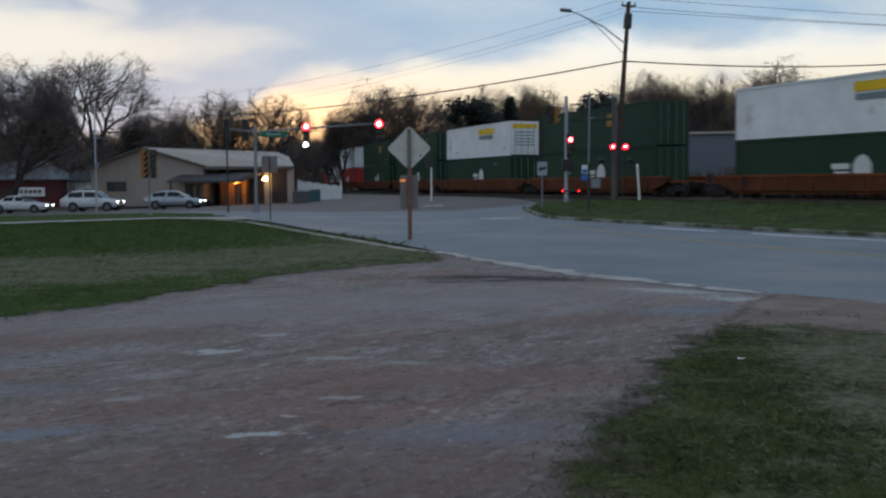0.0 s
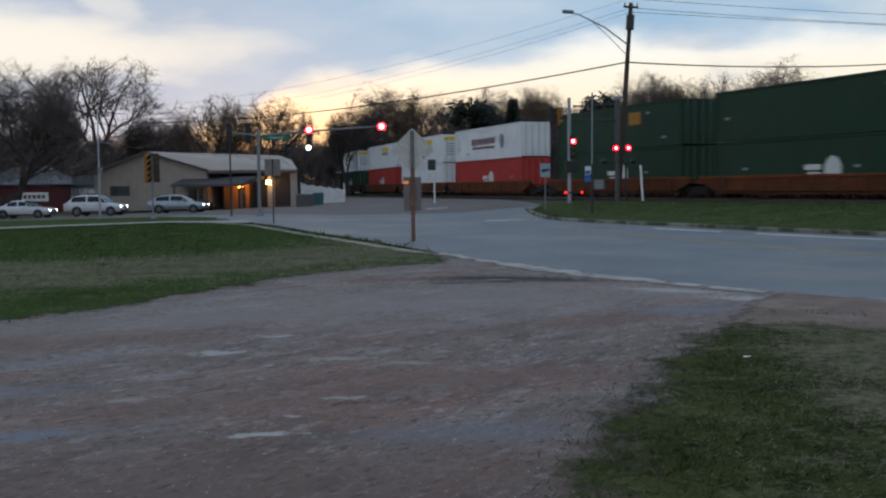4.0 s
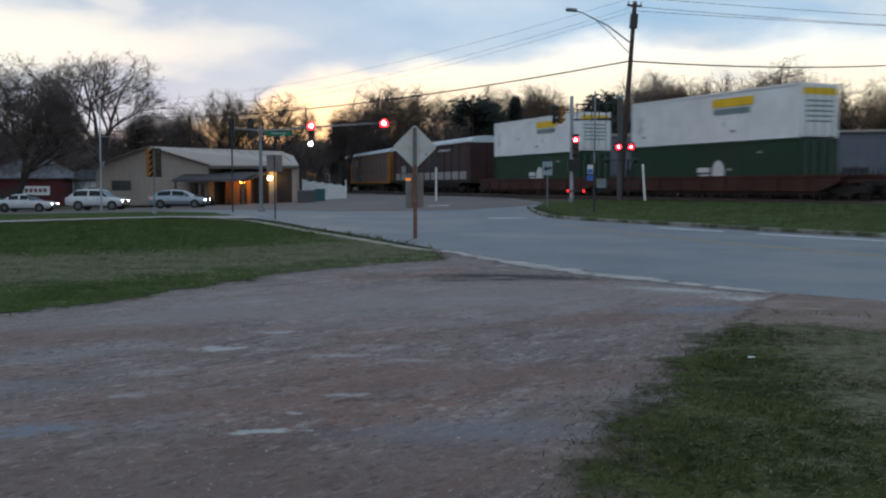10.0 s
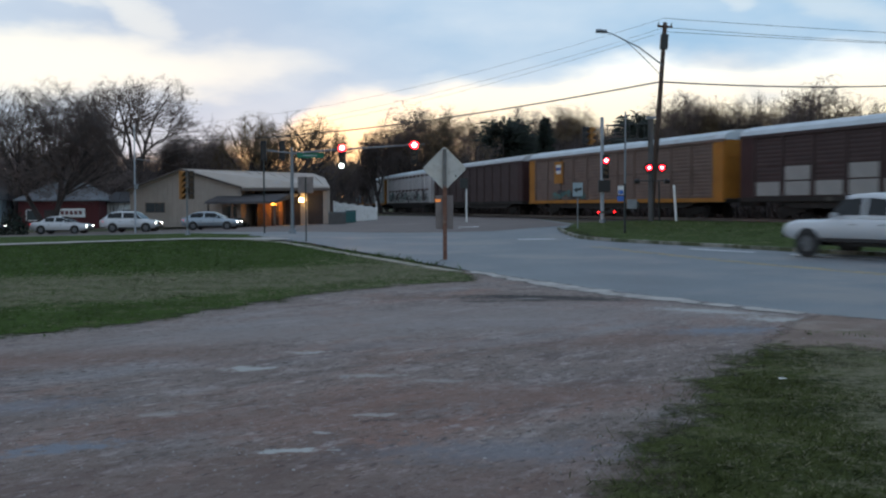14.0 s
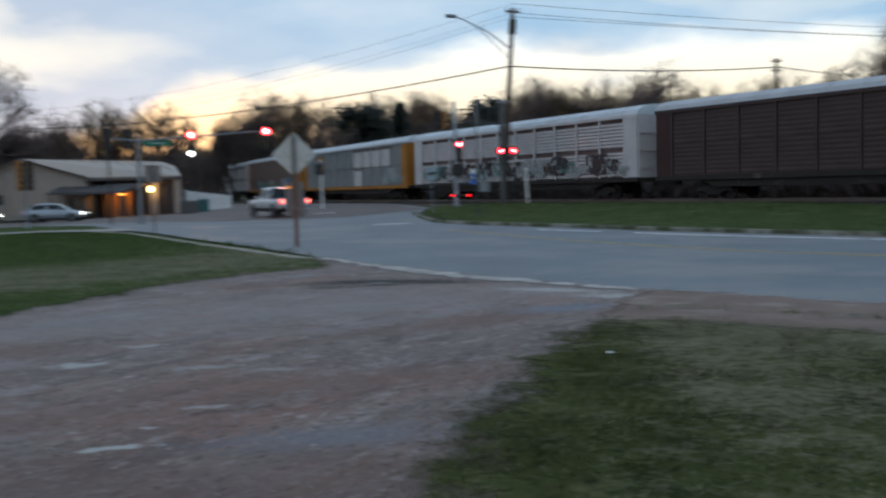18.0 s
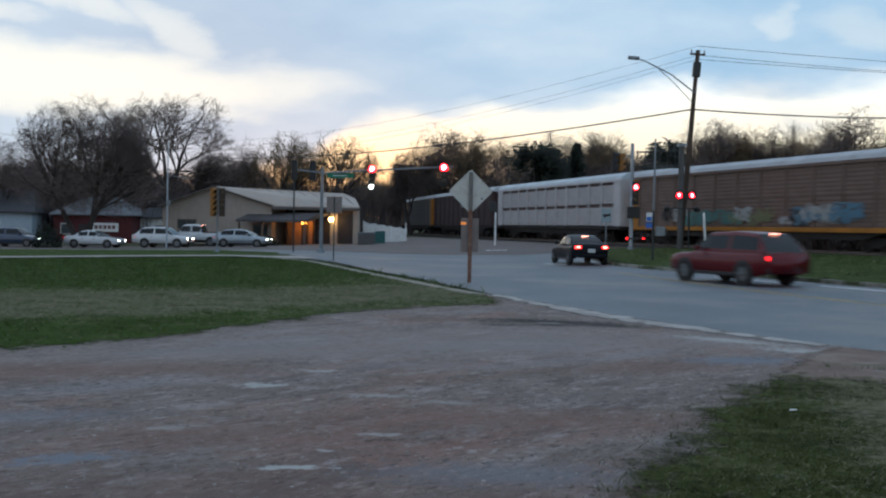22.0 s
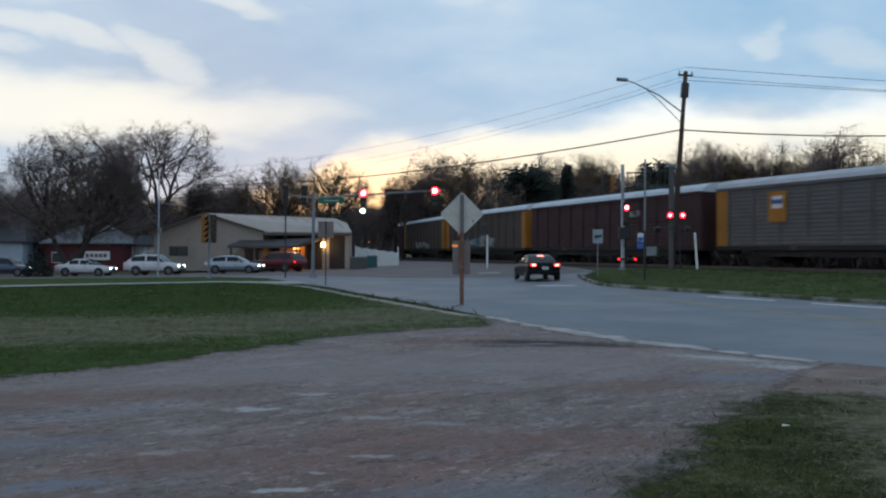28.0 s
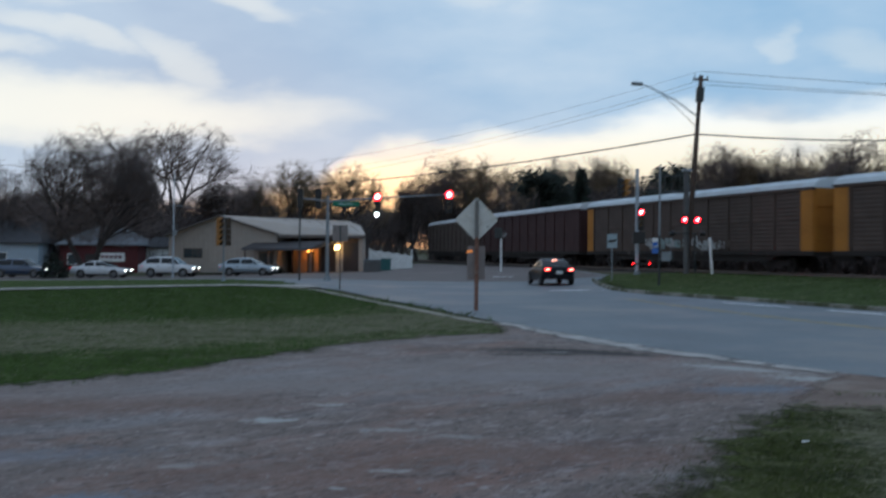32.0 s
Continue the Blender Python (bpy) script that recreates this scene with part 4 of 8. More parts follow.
def container(u, z, colour, marks, label, ribbed=False):
    """A 53-foot box; y runs with the direction of travel."""
    c = thing("container", pose(0, 0, 0), label, "container", "containers on the train")
    piece("shell", ("shell",), lambda: bm_box(-C_W / 2 + 0.04, C_W / 2 - 0.04, -C_LEN / 2 + 0.05, C_LEN / 2 - 0.05, 0.05, C_H - 0.03), colour, c)
    for sx in (-1, 1):
        piece("side_panel", ("csp", ribbed, sx), lambda: ribbed_side(C_LEN - 0.4, C_H - 0.4, 0, 0.55 if ribbed else 0.32, 0.05 * sx if ribbed else 0.015 * sx), colour, c, pose(sx * (C_W / 2 - 0.036), 0, 0.2))
        piece("top_rail", ("ctr",), lambda: bm_box(-0.05, 0.05, -C_LEN / 2, C_LEN / 2, -0.12, 0.0, 0.012), colour, c, pose(sx * (C_W / 2 - 0.04), 0, C_H))
        piece("bottom_rail", ("cbr",), lambda: bm_box(-0.05, 0.05, -C_LEN / 2, C_LEN / 2, 0.0, 0.16, 0.012), colour, c, pose(sx * (C_W / 2 - 0.04), 0, 0))
        for sy in (-1, 1):
            piece("corner_post", ("ccp",), lambda: bm_box(-0.08, 0.08, -0.08, 0.08, 0, C_H, 0.012), colour, c, pose(sx * (C_W / 2 - 0.07), sy * (C_LEN / 2 - 0.08), 0))
    # leading end: doors with locking bars
    for sx in (-1, 1):
        d = piece("door", ("cdoor",), lambda: bm_box(-0.56, 0.56, -0.02, 0.02, 0.12, C_H - 0.12, 0.01), colour, c, pose(sx * 0.58, C_LEN / 2 - 0.03, 0))
        for bx in (-0.28, 0.28):
            piece("locking_bar", ("clock",), lambda: bm_tube((0, 0.035, 0.1), (0, 0.035, C_H - 0.1), 0.02, n=6), "steel", d, pose(bx, 0, 0))
    for sx in (-1, 1):
        flip = pose(0, 0, 0, 0, 0, 0) if sx == 1 else pose(0, 0, 0, 0, 0, 180)
        if marks == "yellow":
            piece("logo", ("ly",), lambda: bm_box(1.262, 1.268, -1.6, 1.9, 1.95, 2.42), "logo_yellow", c, flip @ pose(0, 2.2 * sx, 0), "yellow painted logo patch")
            piece("lettering", ("lg",), lambda: bm_box(1.262, 1.267, -1.5, 1.6, 1.55, 1.85), "logo_grey", c, flip @ pose(0, 2.2 * sx, 0), "grey lettering bar")
        elif marks == "text":
            bm_key = ("ltx",)
            piece("lettering", bm_key, lambda: text_bars(), "logo_dark", c, flip @ pose(0, -0.6 * sx, 0), "dark lettering bars")
            piece("logo", ("lbadge",), lambda: bm_plate([(1.262, 3.6 + 0.42 * math.cos(a), 1.45 + 0.62 * math.sin(a)) for a in np.linspace(0, 2 * math.pi, 12)[:-1]], (1, 0, 0), 0.006), "logo_grey", c, flip, "dark oval emblem")
        elif marks == "house":
            piece("logo", ("lh",), house_mark, "logo_white", c, flip @ pose(0, 1.2 * sx, 0.5), "white house-shaped emblem and lettering bars")
        elif marks == "patch":
            piece("logo", ("lp",), lambda: bm_box(1.262, 1.268, -0.7, 0.7, 1.5, 2.3), paint("logo_ochre", (0.35, 0.17, 0.03)), c, flip @ pose(0, 2.6 * sx, 0), "dull orange painted logo patch")
    plates = random.Random(int(u * 10 + z * 100))
    for k in range(2):
        piece("data_plate", ("cplate", k), lambda: bm_box(1.262, 1.266, -0.16 - 0.05 * k, 0.16 + 0.05 * k, 0, 0.14), "plate_dull", c, pose(0, plates.uniform(-6.8, 6.8), plates.choice((0.5, 1.2, 2.1))), "small dull stencil plate")
    if marks == "yellow":
        piece("logo", ("lend",), lambda: bm_box(-1.1, 1.1, 0.0, 0.012, 2.2, 2.55), "logo_yellow", c, pose(0, C_LEN / 2 - 0.008, 0), "yellow strip on the doors")
        for k in range(5):
            piece("lettering", ("lendbar",), lambda: bm_box(-0.85, 0.85, 0.0, 0.012, 0, 0.09), "logo_grey", c, pose(0, C_LEN / 2 - 0.008, 0.8 + 0.26 * k))
    MOVERS.append((c, u, z))
    return c


def text_bars():
    bm = bmesh.new()
    for k in range(9):
        y = -2.7 + k * 0.62
        bm_box(1.262, 1.267, y, y + 0.42, 1.32, 1.86, bm=bm)
    bm_box(1.262, 1.267, -2.5, 2.6, 0.95, 1.12, bm=bm)
    return bm


def well_car(u, half, colour, lead, trail):
    w = thing("well_car", pose(0, 0, 0), "rusty " + ("orange" if colour == "well_orange" else "brown") + " well wagon carrying stacked containers", "railway wagon", "wagons of the train")
    for sx in (-1, 1):
        # orange wagons: sill colour carries the shade that falls under the chord
        piece("side_sill", ("sill", half, sx), lambda: bm_prism([(-half + 0.2, 1.15), (-half + 1.8, 1.22), (half - 1.8, 1.22), (half - 0.2, 1.15), (half - 0.6, 0.85), (half - 1.9, 0.42), (-half + 1.9, 0.42), (-half + 0.6, 0.85)], -0.07, 0.07, 0.015), "well_side" if colour == "well_orange" else colour, w, pose(sx * 1.36, 0, 0), "grimy side sill, on orange wagons darkened as shade under the chord")
        piece("top_chord", ("chord", half), lambda: bm_box(-0.11, 0.11, -half + 0.3, half - 0.3, 1.14, 1.28, 0.015), colour, w, pose(sx * 1.36, 0, 0))
        for k in range(9):
            piece("side_rib", ("srib",), lambda: bm_box(-0.05, 0.05, -0.05, 0.05, 0.42, 1.15), colour, w, pose(sx * 1.44, (k - 4) * (half - 2.2) / 4.2, 0))
    piece("floor", ("wfloor", half), lambda: bm_box(-1.3, 1.3, -half + 1.8, half - 1.8, 0.28, 0.36), colour, w)
    for sy in (-1, 1):
        piece("end_platform", ("wend",), lambda: bm_box(-1.25, 1.25, -0.95, 0.95, 0.86, 1.02, 0.02), colour, w, pose(0, sy * (half - 0.9), 0))
        piece("coupler", ("wcoup",), lambda: bm_box(-0.15, 0.15, -0.6, 0.6, 0.72, 0.95, 0.02), "truck_iron", w, pose(0, sy * half, 0))
    if lead:
        truck(w, half - 0.4)
    if trail:
        truck(w, -half + 0.4)
    MOVERS.append((w, u, 0.0))


LOW, HIGH = 0.36, 0.36 + 2.83
# leading edge first: (u of the middle, lower colour, lower marks, upper colour, upper marks, wagon colour, half length)
STACKS = [
    (357.5, "green_box", "house", "green_box", "patch", "well_orange", 9.6),
    (338.5, "green_box", "house", "white_box", "yellow", "well_orange", 9.6),
    (320.4, "green_box", "house", "white_box", "yellow", "well_orange", 9.6),
    (297.6, "green_box", "house", "green_box", "patch", "well_orange", 9.6),
    (276.8, "green_box", "house", "white_box", "yellow", "well_orange", 11.0),
    (258.4, "green_box", "house", "green_box", "", "well_orange", 9.2),
    (240.0, "green_box", "house", "green_box", "patch", "well_orange", 9.2),
    (218.4, "red_box", "house", "white_box", "text", "well_orange", 10.0),
    (199.5, "white_box", "", "white_box", "yellow", "well_orange", 9.3),
    (181.3, "red_box", "house", "white_box", "yellow", "well_orange", 9.6),
    (158.1, "green_box", "house", "white_box", "yellow", "well_brown", 11.0),
    (136.1, "green_box", "house", "white_box", "yellow", "well_brown", 10.8),
]
NAMES = {"green_box": "dark green", "white_box": "white", "red_box": "red"}
MARKS = {"house": "with a pale emblem", "yellow": "with a yellow logo patch", "text": "with dark lettering", "patch": "with a dull orange patch", "": "with plain sides"}
for mid, lc, lm, uc, um, wc, half in STACKS:
    well_car(mid, half, wc, True, True)
    container(mid, LOW, lc, lm, f"{NAMES[lc]} steel container {MARKS[lm]} in a well wagon", ribbed=(lc == "white_box"))
    container(mid, HIGH, uc, um, f"{NAMES[uc]} container {MARKS[um]} stacked on another")

R_LEN, R_W = 27.2, 3.0


def rack_roof():
    prof = []
    for k in range(9):
        a = math.pi * k / 8
        prof.append((-math.cos(a) * 1.5, 4.62 + 0.62 * math.sin(a) ** 0.8))
    bm = bmesh.new()
    a = [bm.verts.new((x, -R_LEN / 2, z)) for x, z in prof]
    b = [bm.verts.new((x, R_LEN / 2, z)) for x, z in prof]
    for i in range(len(prof) - 1):
        bm.faces.new((a[i], b[i], b[i + 1], a[i + 1]))
    bm.faces.new(a[::-1]), bm.faces.new(b), bm.faces.new((a[0], a[-1], b[-1], b[0]))
    for k in range(14):
        y = -R_LEN / 2 + 0.9 + k * (R_LEN - 1.8) / 13
        r0, r1 = [], []
        for x, z in prof:
            r0.append(bm.verts.new((x * 1.006, y - 0.05, z + 0.025)))
            r1.append(bm.verts.new((x * 1.006, y + 0.05, z + 0.025)))
        for i in range(len(prof) - 1):
            bm.faces.new((r0[i], r1[i], r1[i + 1], r0[i + 1]))
    return bm


def squiggle(seed, w, h):
    """Sprayed letters: curved strokes over one another."""
    rnd = random.Random(seed)
    bm = bmesh.new()
    y = -w / 2
    while y < w / 2:
        ww = rnd.uniform(0.35, 0.6)
        for _ in range(rnd.randint(3, 5)):
            cy, cz, r = y + ww * rnd.uniform(0.2, 0.8), h * rnd.uniform(0.25, 0.75), h * rnd.uniform(0.18, 0.42)
            a0, a1, t, lift = rnd.uniform(0, 6.28), rnd.uniform(1.5, 4.2), rnd.uniform(0.05, 0.10), rnd.uniform(0.002, 0.008)
            prev = None
            for k in range(7):
                a = a0 + a1 * k / 6
                q = [bm.verts.new((lift, cy + (r + d) * 0.8 * math.cos(a), min(max(cz + (r + d) * math.sin(a), 0), h))) for d in (-t, t)]
                if prev:
                    bm.faces.new((prev[0], prev[1], q[1], q[0]))
                prev = q
        y += ww * 0.8
    return bm


def slatted_side(length, height, pitch, sx):
    """Louvres: flat slats with deep dark grooves between them, in one folded panel."""
    bm = bmesh.new()
    prev = None
    for i in range(int(height / pitch)):
        for k, d in ((0.0, -0.12), (0.30, -0.12), (0.34, 0.05), (0.96, 0.04), (0.999, -0.12)):
            a, b = bm.verts.new((d * sx, -length / 2, (i + k) * pitch)), bm.verts.new((d * sx, length / 2, (i + k) * pitch))
            if prev:
                bm.faces.new((prev[0], prev[1], b, a))
            prev = (a, b)
    return bm


def autorack(u, side, ends, roof, label, art=None, plates=None, emblem=False, last=False):
    """An enclosed car carrier; y runs with the direction of travel."""
    c = thing("car_carrier_wagon", pose(0, 0, 0), label, "railway wagon", "wagons of the train")
    piece("roof", ("rroof",), rack_roof, roof, c, None, "arched steel roof")
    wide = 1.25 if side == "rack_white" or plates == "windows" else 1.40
    # behind white louvres the wall colour is darkened to act as shade
    piece("inner_wall", ("rbox", wide), lambda: bm_box(-wide, wide, -R_LEN / 2 + 0.2, R_LEN / 2 - 0.2, 1.15, 4.62), "rack_gap" if side == "rack_white" else side, c, None, "inner wall coloured dark for the shade behind the louvres" if side == "rack_white" else "")
    piece("underframe", ("rsill",), lambda: bm_prism([(-13.6, 1.15), (13.6, 1.15), (13.6, 0.95), (10.6, 0.95), (9.4, 0.62), (-9.4, 0.62), (-10.6, 0.95), (-13.6, 0.95)], -1.35, 1.35), "truck_iron" if side != "rack_yellow" else "rack_yellow", c)
    for sx in (-1, 1):
        piece("side_sill", ("rss",), lambda: bm_box(-0.05, 0.05, -R_LEN / 2, R_LEN / 2, 0.98, 1.22, 0.01), "rack_yellow" if side in ("rack_grey", "rack_tan") else "truck_iron", c, pose(sx * 1.47, 0, 0))
        piece("top_rail", ("rtr",), lambda: bm_box(-0.05, 0.05, -R_LEN / 2, R_LEN / 2, 4.5, 4.68, 0.01), side, c, pose(sx * 1.47, 0, 0))
        n = 11
        pitch = (R_LEN - 2.4) / n
        for k in range(n):
            y = -R_LEN / 2 + 1.2 + (k + 0.5) * pitch
            for lev in (0, 1):
                put = pose(sx * 1.42, y, 1.24 + lev * 1.64)
                if side == "rack_white" or (plates == "windows" and (lev == 1 and 6 <= k <= 9 or k == 6)):
                    piece("side_panel", ("rslat", sx), lambda: slatted_side(pitch - 0.16, 1.58, 0.198, sx), side if side == "rack_white" else "panel_pale", c, put, "" if side == "rack_white" else "pale louvred panel")
                else:
                    piece("side_panel", ("rpan", sx), lambda: ribbed_side(pitch - 0.16, 1.58, 0, 0.198, 0.016 * sx, True), side, c, put)
            if plates == "patches":
                for z in (1.30, 2.12) if k in (1, 3) else (1.30,):
                    piece("patch_plate", ("rplate",), lambda: bm_box(-0.01, 0.01, -pitch / 2 + 0.2, pitch / 2 - 0.2, 0, 0.74), "panel_dull", c, pose(sx * 1.465, y, z), "dull grey patch plate")
        for k in range(n + 1):
            piece("side_post", ("rpost",), lambda: bm_box(-0.05, 0.05, -0.07, 0.07, 1.2, 4.55), side, c, pose(sx * 1.455, -R_LEN / 2 + 1.2 + k * pitch, 0))
        for sy in (-1, 1):
            piece("end_panel", ("rend",), lambda: bm_box(-0.04, 0.04, -0.52, 0.52, 1.2, 4.56, 0.01), ends, c, pose(sx * 1.455, sy * (R_LEN / 2 - 0.60), 0))
    for sy in (-1, 1):
        for sx in (-1, 1):
            d = piece("end_door", ("rdoor",), lambda: bm_prism([(-0.05, 1.2), (0.05, 1.2), (0.05, 4.6), (-0.05, 4.6)], -0.68, 0.68), ends, c, pose(sx * 0.72, sy * (R_LEN / 2 - 0.06), 0))
            for k in range(3):
                piece("rib", ("rdrib",), lambda: bm_box(-0.62, 0.62, -0.03, 0.03, 0, 0.1), ends, d, pose(0, sy * 0.07, 1.7 + k * 0.95))
        truck(c, sy * 9.9)
        piece("coupler", ("wcoup",), lambda: bm_box(-0.15, 0.15, -0.6, 0.6, 0.72, 0.95, 0.02), "truck_iron", c, pose(0, sy * (R_LEN / 2 + 0.3), 0))
    if emblem:
        piece("emblem", ("remb",), lambda: bm_box(0, 0.012, -0.75, 0.75, 0, 1.7), "rack_yellow", c, pose(1.52, -R_LEN / 2 + 5.6, 2.55), "orange steel emblem plate")
        piece("emblem", ("remb2",), lambda: bm_box(0, 0.012, -0.42, 0.42, 0, 0.7), "logo_white", c, pose(1.534, -R_LEN / 2 + 5.6, 3.3), "white and blue railway emblem")
        piece("emblem", ("remb3",), lambda: bm_box(0, 0.012, -0.42, 0.42, 0, 0.24), paint("emblem_blue", (0.04, 0.10, 0.30)), c, pose(1.548, -R_LEN / 2 + 5.6, 3.55))
    for i, (col, y, z, w, h) in enumerate(art or ()):
        piece("painted_lettering", ("art", u, i), lambda: squiggle(int(u) + i, w, h), col, c, pose(1.506 + 0.002 * i, y, z), "spray-painted unreadable lettering")
    MOVERS.append((c, u, 0.0))


def art_row(seed, y0, y1, colours, top=1.2):
    """Many small overlapping strokes of spray paint along the foot of a wagon."""
    rnd = random.Random(seed)
    out, y = [], y0
    while y < y1:
        w = rnd.uniform(0.7, 1.7)
        out.append((rnd.choice(colours), y + w / 2, 1.25 + rnd.uniform(0, 0.35), w, rnd.uniform(0.4, top)))
        y += w * rnd.uniform(0.45, 0.9)
    return out


RACKS = [
    ("rack_brown", "rack_maroon", "rack_roof_light", "dusty maroon car-carrier wagon with a row of grey patched panels", [("logo_white", 5.6, 4.0, 3.6, 0.22)], "patches", False),
    ("rack_tan", "rack_yellow", "rack_roof_light", "brown car-carrier wagon with yellow ends and blue spray paint", art_row(9, -9.0, -4.0, ("graffiti_teal", "graffiti_blue", "graffiti_teal", "graffiti_dark"), 1.1), None, True),
    ("rack_brown", "rack_maroon", "rack_roof", "dark brown car-carrier wagon with louvred sides", None, None, False),
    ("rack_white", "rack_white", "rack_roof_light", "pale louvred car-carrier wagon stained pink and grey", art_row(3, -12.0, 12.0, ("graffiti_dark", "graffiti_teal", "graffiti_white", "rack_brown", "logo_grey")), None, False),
    ("rack_grey", "rack_yellow", "rack_roof_light", "grey car-carrier wagon with yellow ends and white panels", art_row(8, 8.4, 11.4, ("graffiti_white", "graffiti_white", "logo_grey"), 1.4), "windows", True),
    ("rack_tan", "rack_yellow", "rack_roof", "tan car-carrier wagon with orange ends and graffiti", art_row(5, -9.0, -2.4, ("graffiti_white", "graffiti_teal", "graffiti_dark", "graffiti_teal"), 1.0) + art_row(6, -2.0, 1.6, ("graffiti_green", "graffiti_white", "graffiti_green"), 1.0) + art_row(7, 3.0, 8.4, ("graffiti_blue", "graffiti_white", "graffiti_blue", "graffiti_teal", "graffiti_dark"), 1.5), None, False),
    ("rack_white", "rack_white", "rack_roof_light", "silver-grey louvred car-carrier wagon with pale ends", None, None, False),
    ("rack_brown", "rack_maroon", "rack_roof", "brown car-carrier wagon with one white plate", [("graffiti_white", 1.0, 3.2, 1.2, 0.5)], None, False),
    ("rack_steel", "rack_yellow", "rack_roof", "grey car-carrier wagon with yellow ends and emblem", None, None, True),
    ("rack_maroon", "rack_maroon", "rack_roof_light", "dark maroon car-carrier wagon with small white lettering", [("graffiti_white", 4.5, 3.3, 1.8, 0.45)], None, False),
    ("rack_dark", "rack_yellow", "rack_roof_light", "dark brown car-carrier wagon with yellow ends and pale spray paint", art_row(11, -7.0, 3.0, ("graffiti_white", "graffiti_blue", "graffiti_teal", "graffiti_dark"), 1.3), None, True),
    ("rack_dark", "rack_yellow", "rack_roof_light", "brown car-carrier wagon with a yellow end", art_row(12, -6.0, 5.0, ("logo_grey", "graffiti_white", "rack_dark", "rack_dark"), 0.7), None, False),
    ("rack_maroon", "rack_maroon", "rack_roof", "dark maroon car-carrier wagon with small white lettering", [("graffiti_white", -6.0, 2.6, 1.4, 0.5)], None, False),
    ("rack_dark", "rack_dark", "rack_roof", "grey-brown car-carrier wagon closing the train", None, None, False),
]
for k, (side, ends, roof, label, art, plates, emblem) in enumerate(RACKS):
    autorack(124.6 - 28.5 * k - 14.25, side, ends, roof, label, art, plates, emblem)


# ---- signs and signals ----
def ground_at(x, y):
    return land(x, y)


def warning_sign():
    """Diamond sign on a wooden post, seen from behind, with a small plate below."""
    x, y = 0.53, 30.3
    t = thing("warning_sign", pose(x, y, ground_at(x, y) - 0.02, 0, 0, 2), "diamond road sign seen from behind on a weathered wooden post", "road sign")
    part("post", bm_box(-0.06, 0.06, -0.05, 0.05, 0, 2.24, 0.012), "post_wood", t, "weathered reddish wooden post")
    part("upper_post", bm_box(-0.058, 0.058, -0.05, 0.048, 2.24, 3.38, 0.012), "post_grey", t, "bleached grey upper end of the post")
    r, cz = 0.64, 2.79
    bm = bmesh.new()
    pts = []
    for k in range(4):
        a = math.pi / 2 * k
        for d in (-0.06, 0.06):
            pts.append((r * math.cos(a + d), 0.055, cz + r * math.sin(a + d)))
    bm_plate(pts, (0, 1, 0), 0.004, bm=bm)
    face = part("sign_face", bm, "alu", t, "bare grey aluminium back of a diamond sign")
    part("backing_strip", bm_box(-0.045, 0.045, 0.048, 0.056, 2.2, 3.38), "steel", t, "grey metal strip")
    for z in (2.35, 2.95):
        part("bolt", bm_tube((0, -0.055, z), (0, -0.065, z), 0.014, n=8), "steel", t)
    for dx, dz in ((0.34, -0.22),):
        part("bolt", bm_tube((dx, 0.040, cz + dz), (dx, 0.056, cz + dz), 0.03, n=8), "dark_steel", t)
    part("lower_plate", bm_box(-0.28, 0.26, 0.055, 0.061, 0.95, 1.98, 0.002), "dull_plate", t, "weathered grey plate on the post")
    # no lamp here: the reflected light is emitted by the plate
    part("reflector", bm_box(-0.29, -0.12, 0.048, 0.054, 1.78, 1.86), "amber", t, "orange reflector with a glow of its own")


warning_sign()


def corner_sign():
    x, y = -5.72, 47.9
    t = thing("road_sign", pose(x, y, ground_at(x, y), 0, 0, 7), "square road sign seen from behind on a thin steel post", "road sign")
    part("post", bm_box(-0.03, 0.03, -0.02, 0.02, 0, 3.05), "dark_steel", t)
    part("sign_face", bm_box(-0.37, 0.37, 0.025, 0.03, 2.27, 3.06, 0.001), "dull_plate", t, "bare grey aluminium sign back")
    part("backing_strip", bm_box(-0.04, 0.04, 0.012, 0.024, 2.3, 3.04), "steel", t)


corner_sign()


def arrow_sign():
    x, y = 8.3, 54.0
    z = ground_at(x, y)
    t = thing("direction_sign", pose(x, y, z, 0, 0, -8), "pale direction sign with a black arrow on a post", "road sign")
    part("post", bm_box(-0.03, 0.03, -0.02, 0.02, 0, 2.6), "steel", t)
    f = part("sign_face", bm_box(-0.27, 0.27, -0.035, -0.025, 1.85, 2.6, 0.001), "dull_sign", t, "pale bluish reflective sign face")
    part("arrow", bm_plate([(-0.22, -0.0365, 2.2), (-0.05, -0.0365, 2.35), (-0.05, -0.0365, 2.27), (0.22, -0.0365, 2.33), (0.22, -0.0365, 2.19), (-0.05, -0.0365, 2.14), (-0.05, -0.0365, 2.05)], (0, -1, 0), 0.003), "black", f)


arrow_sign()


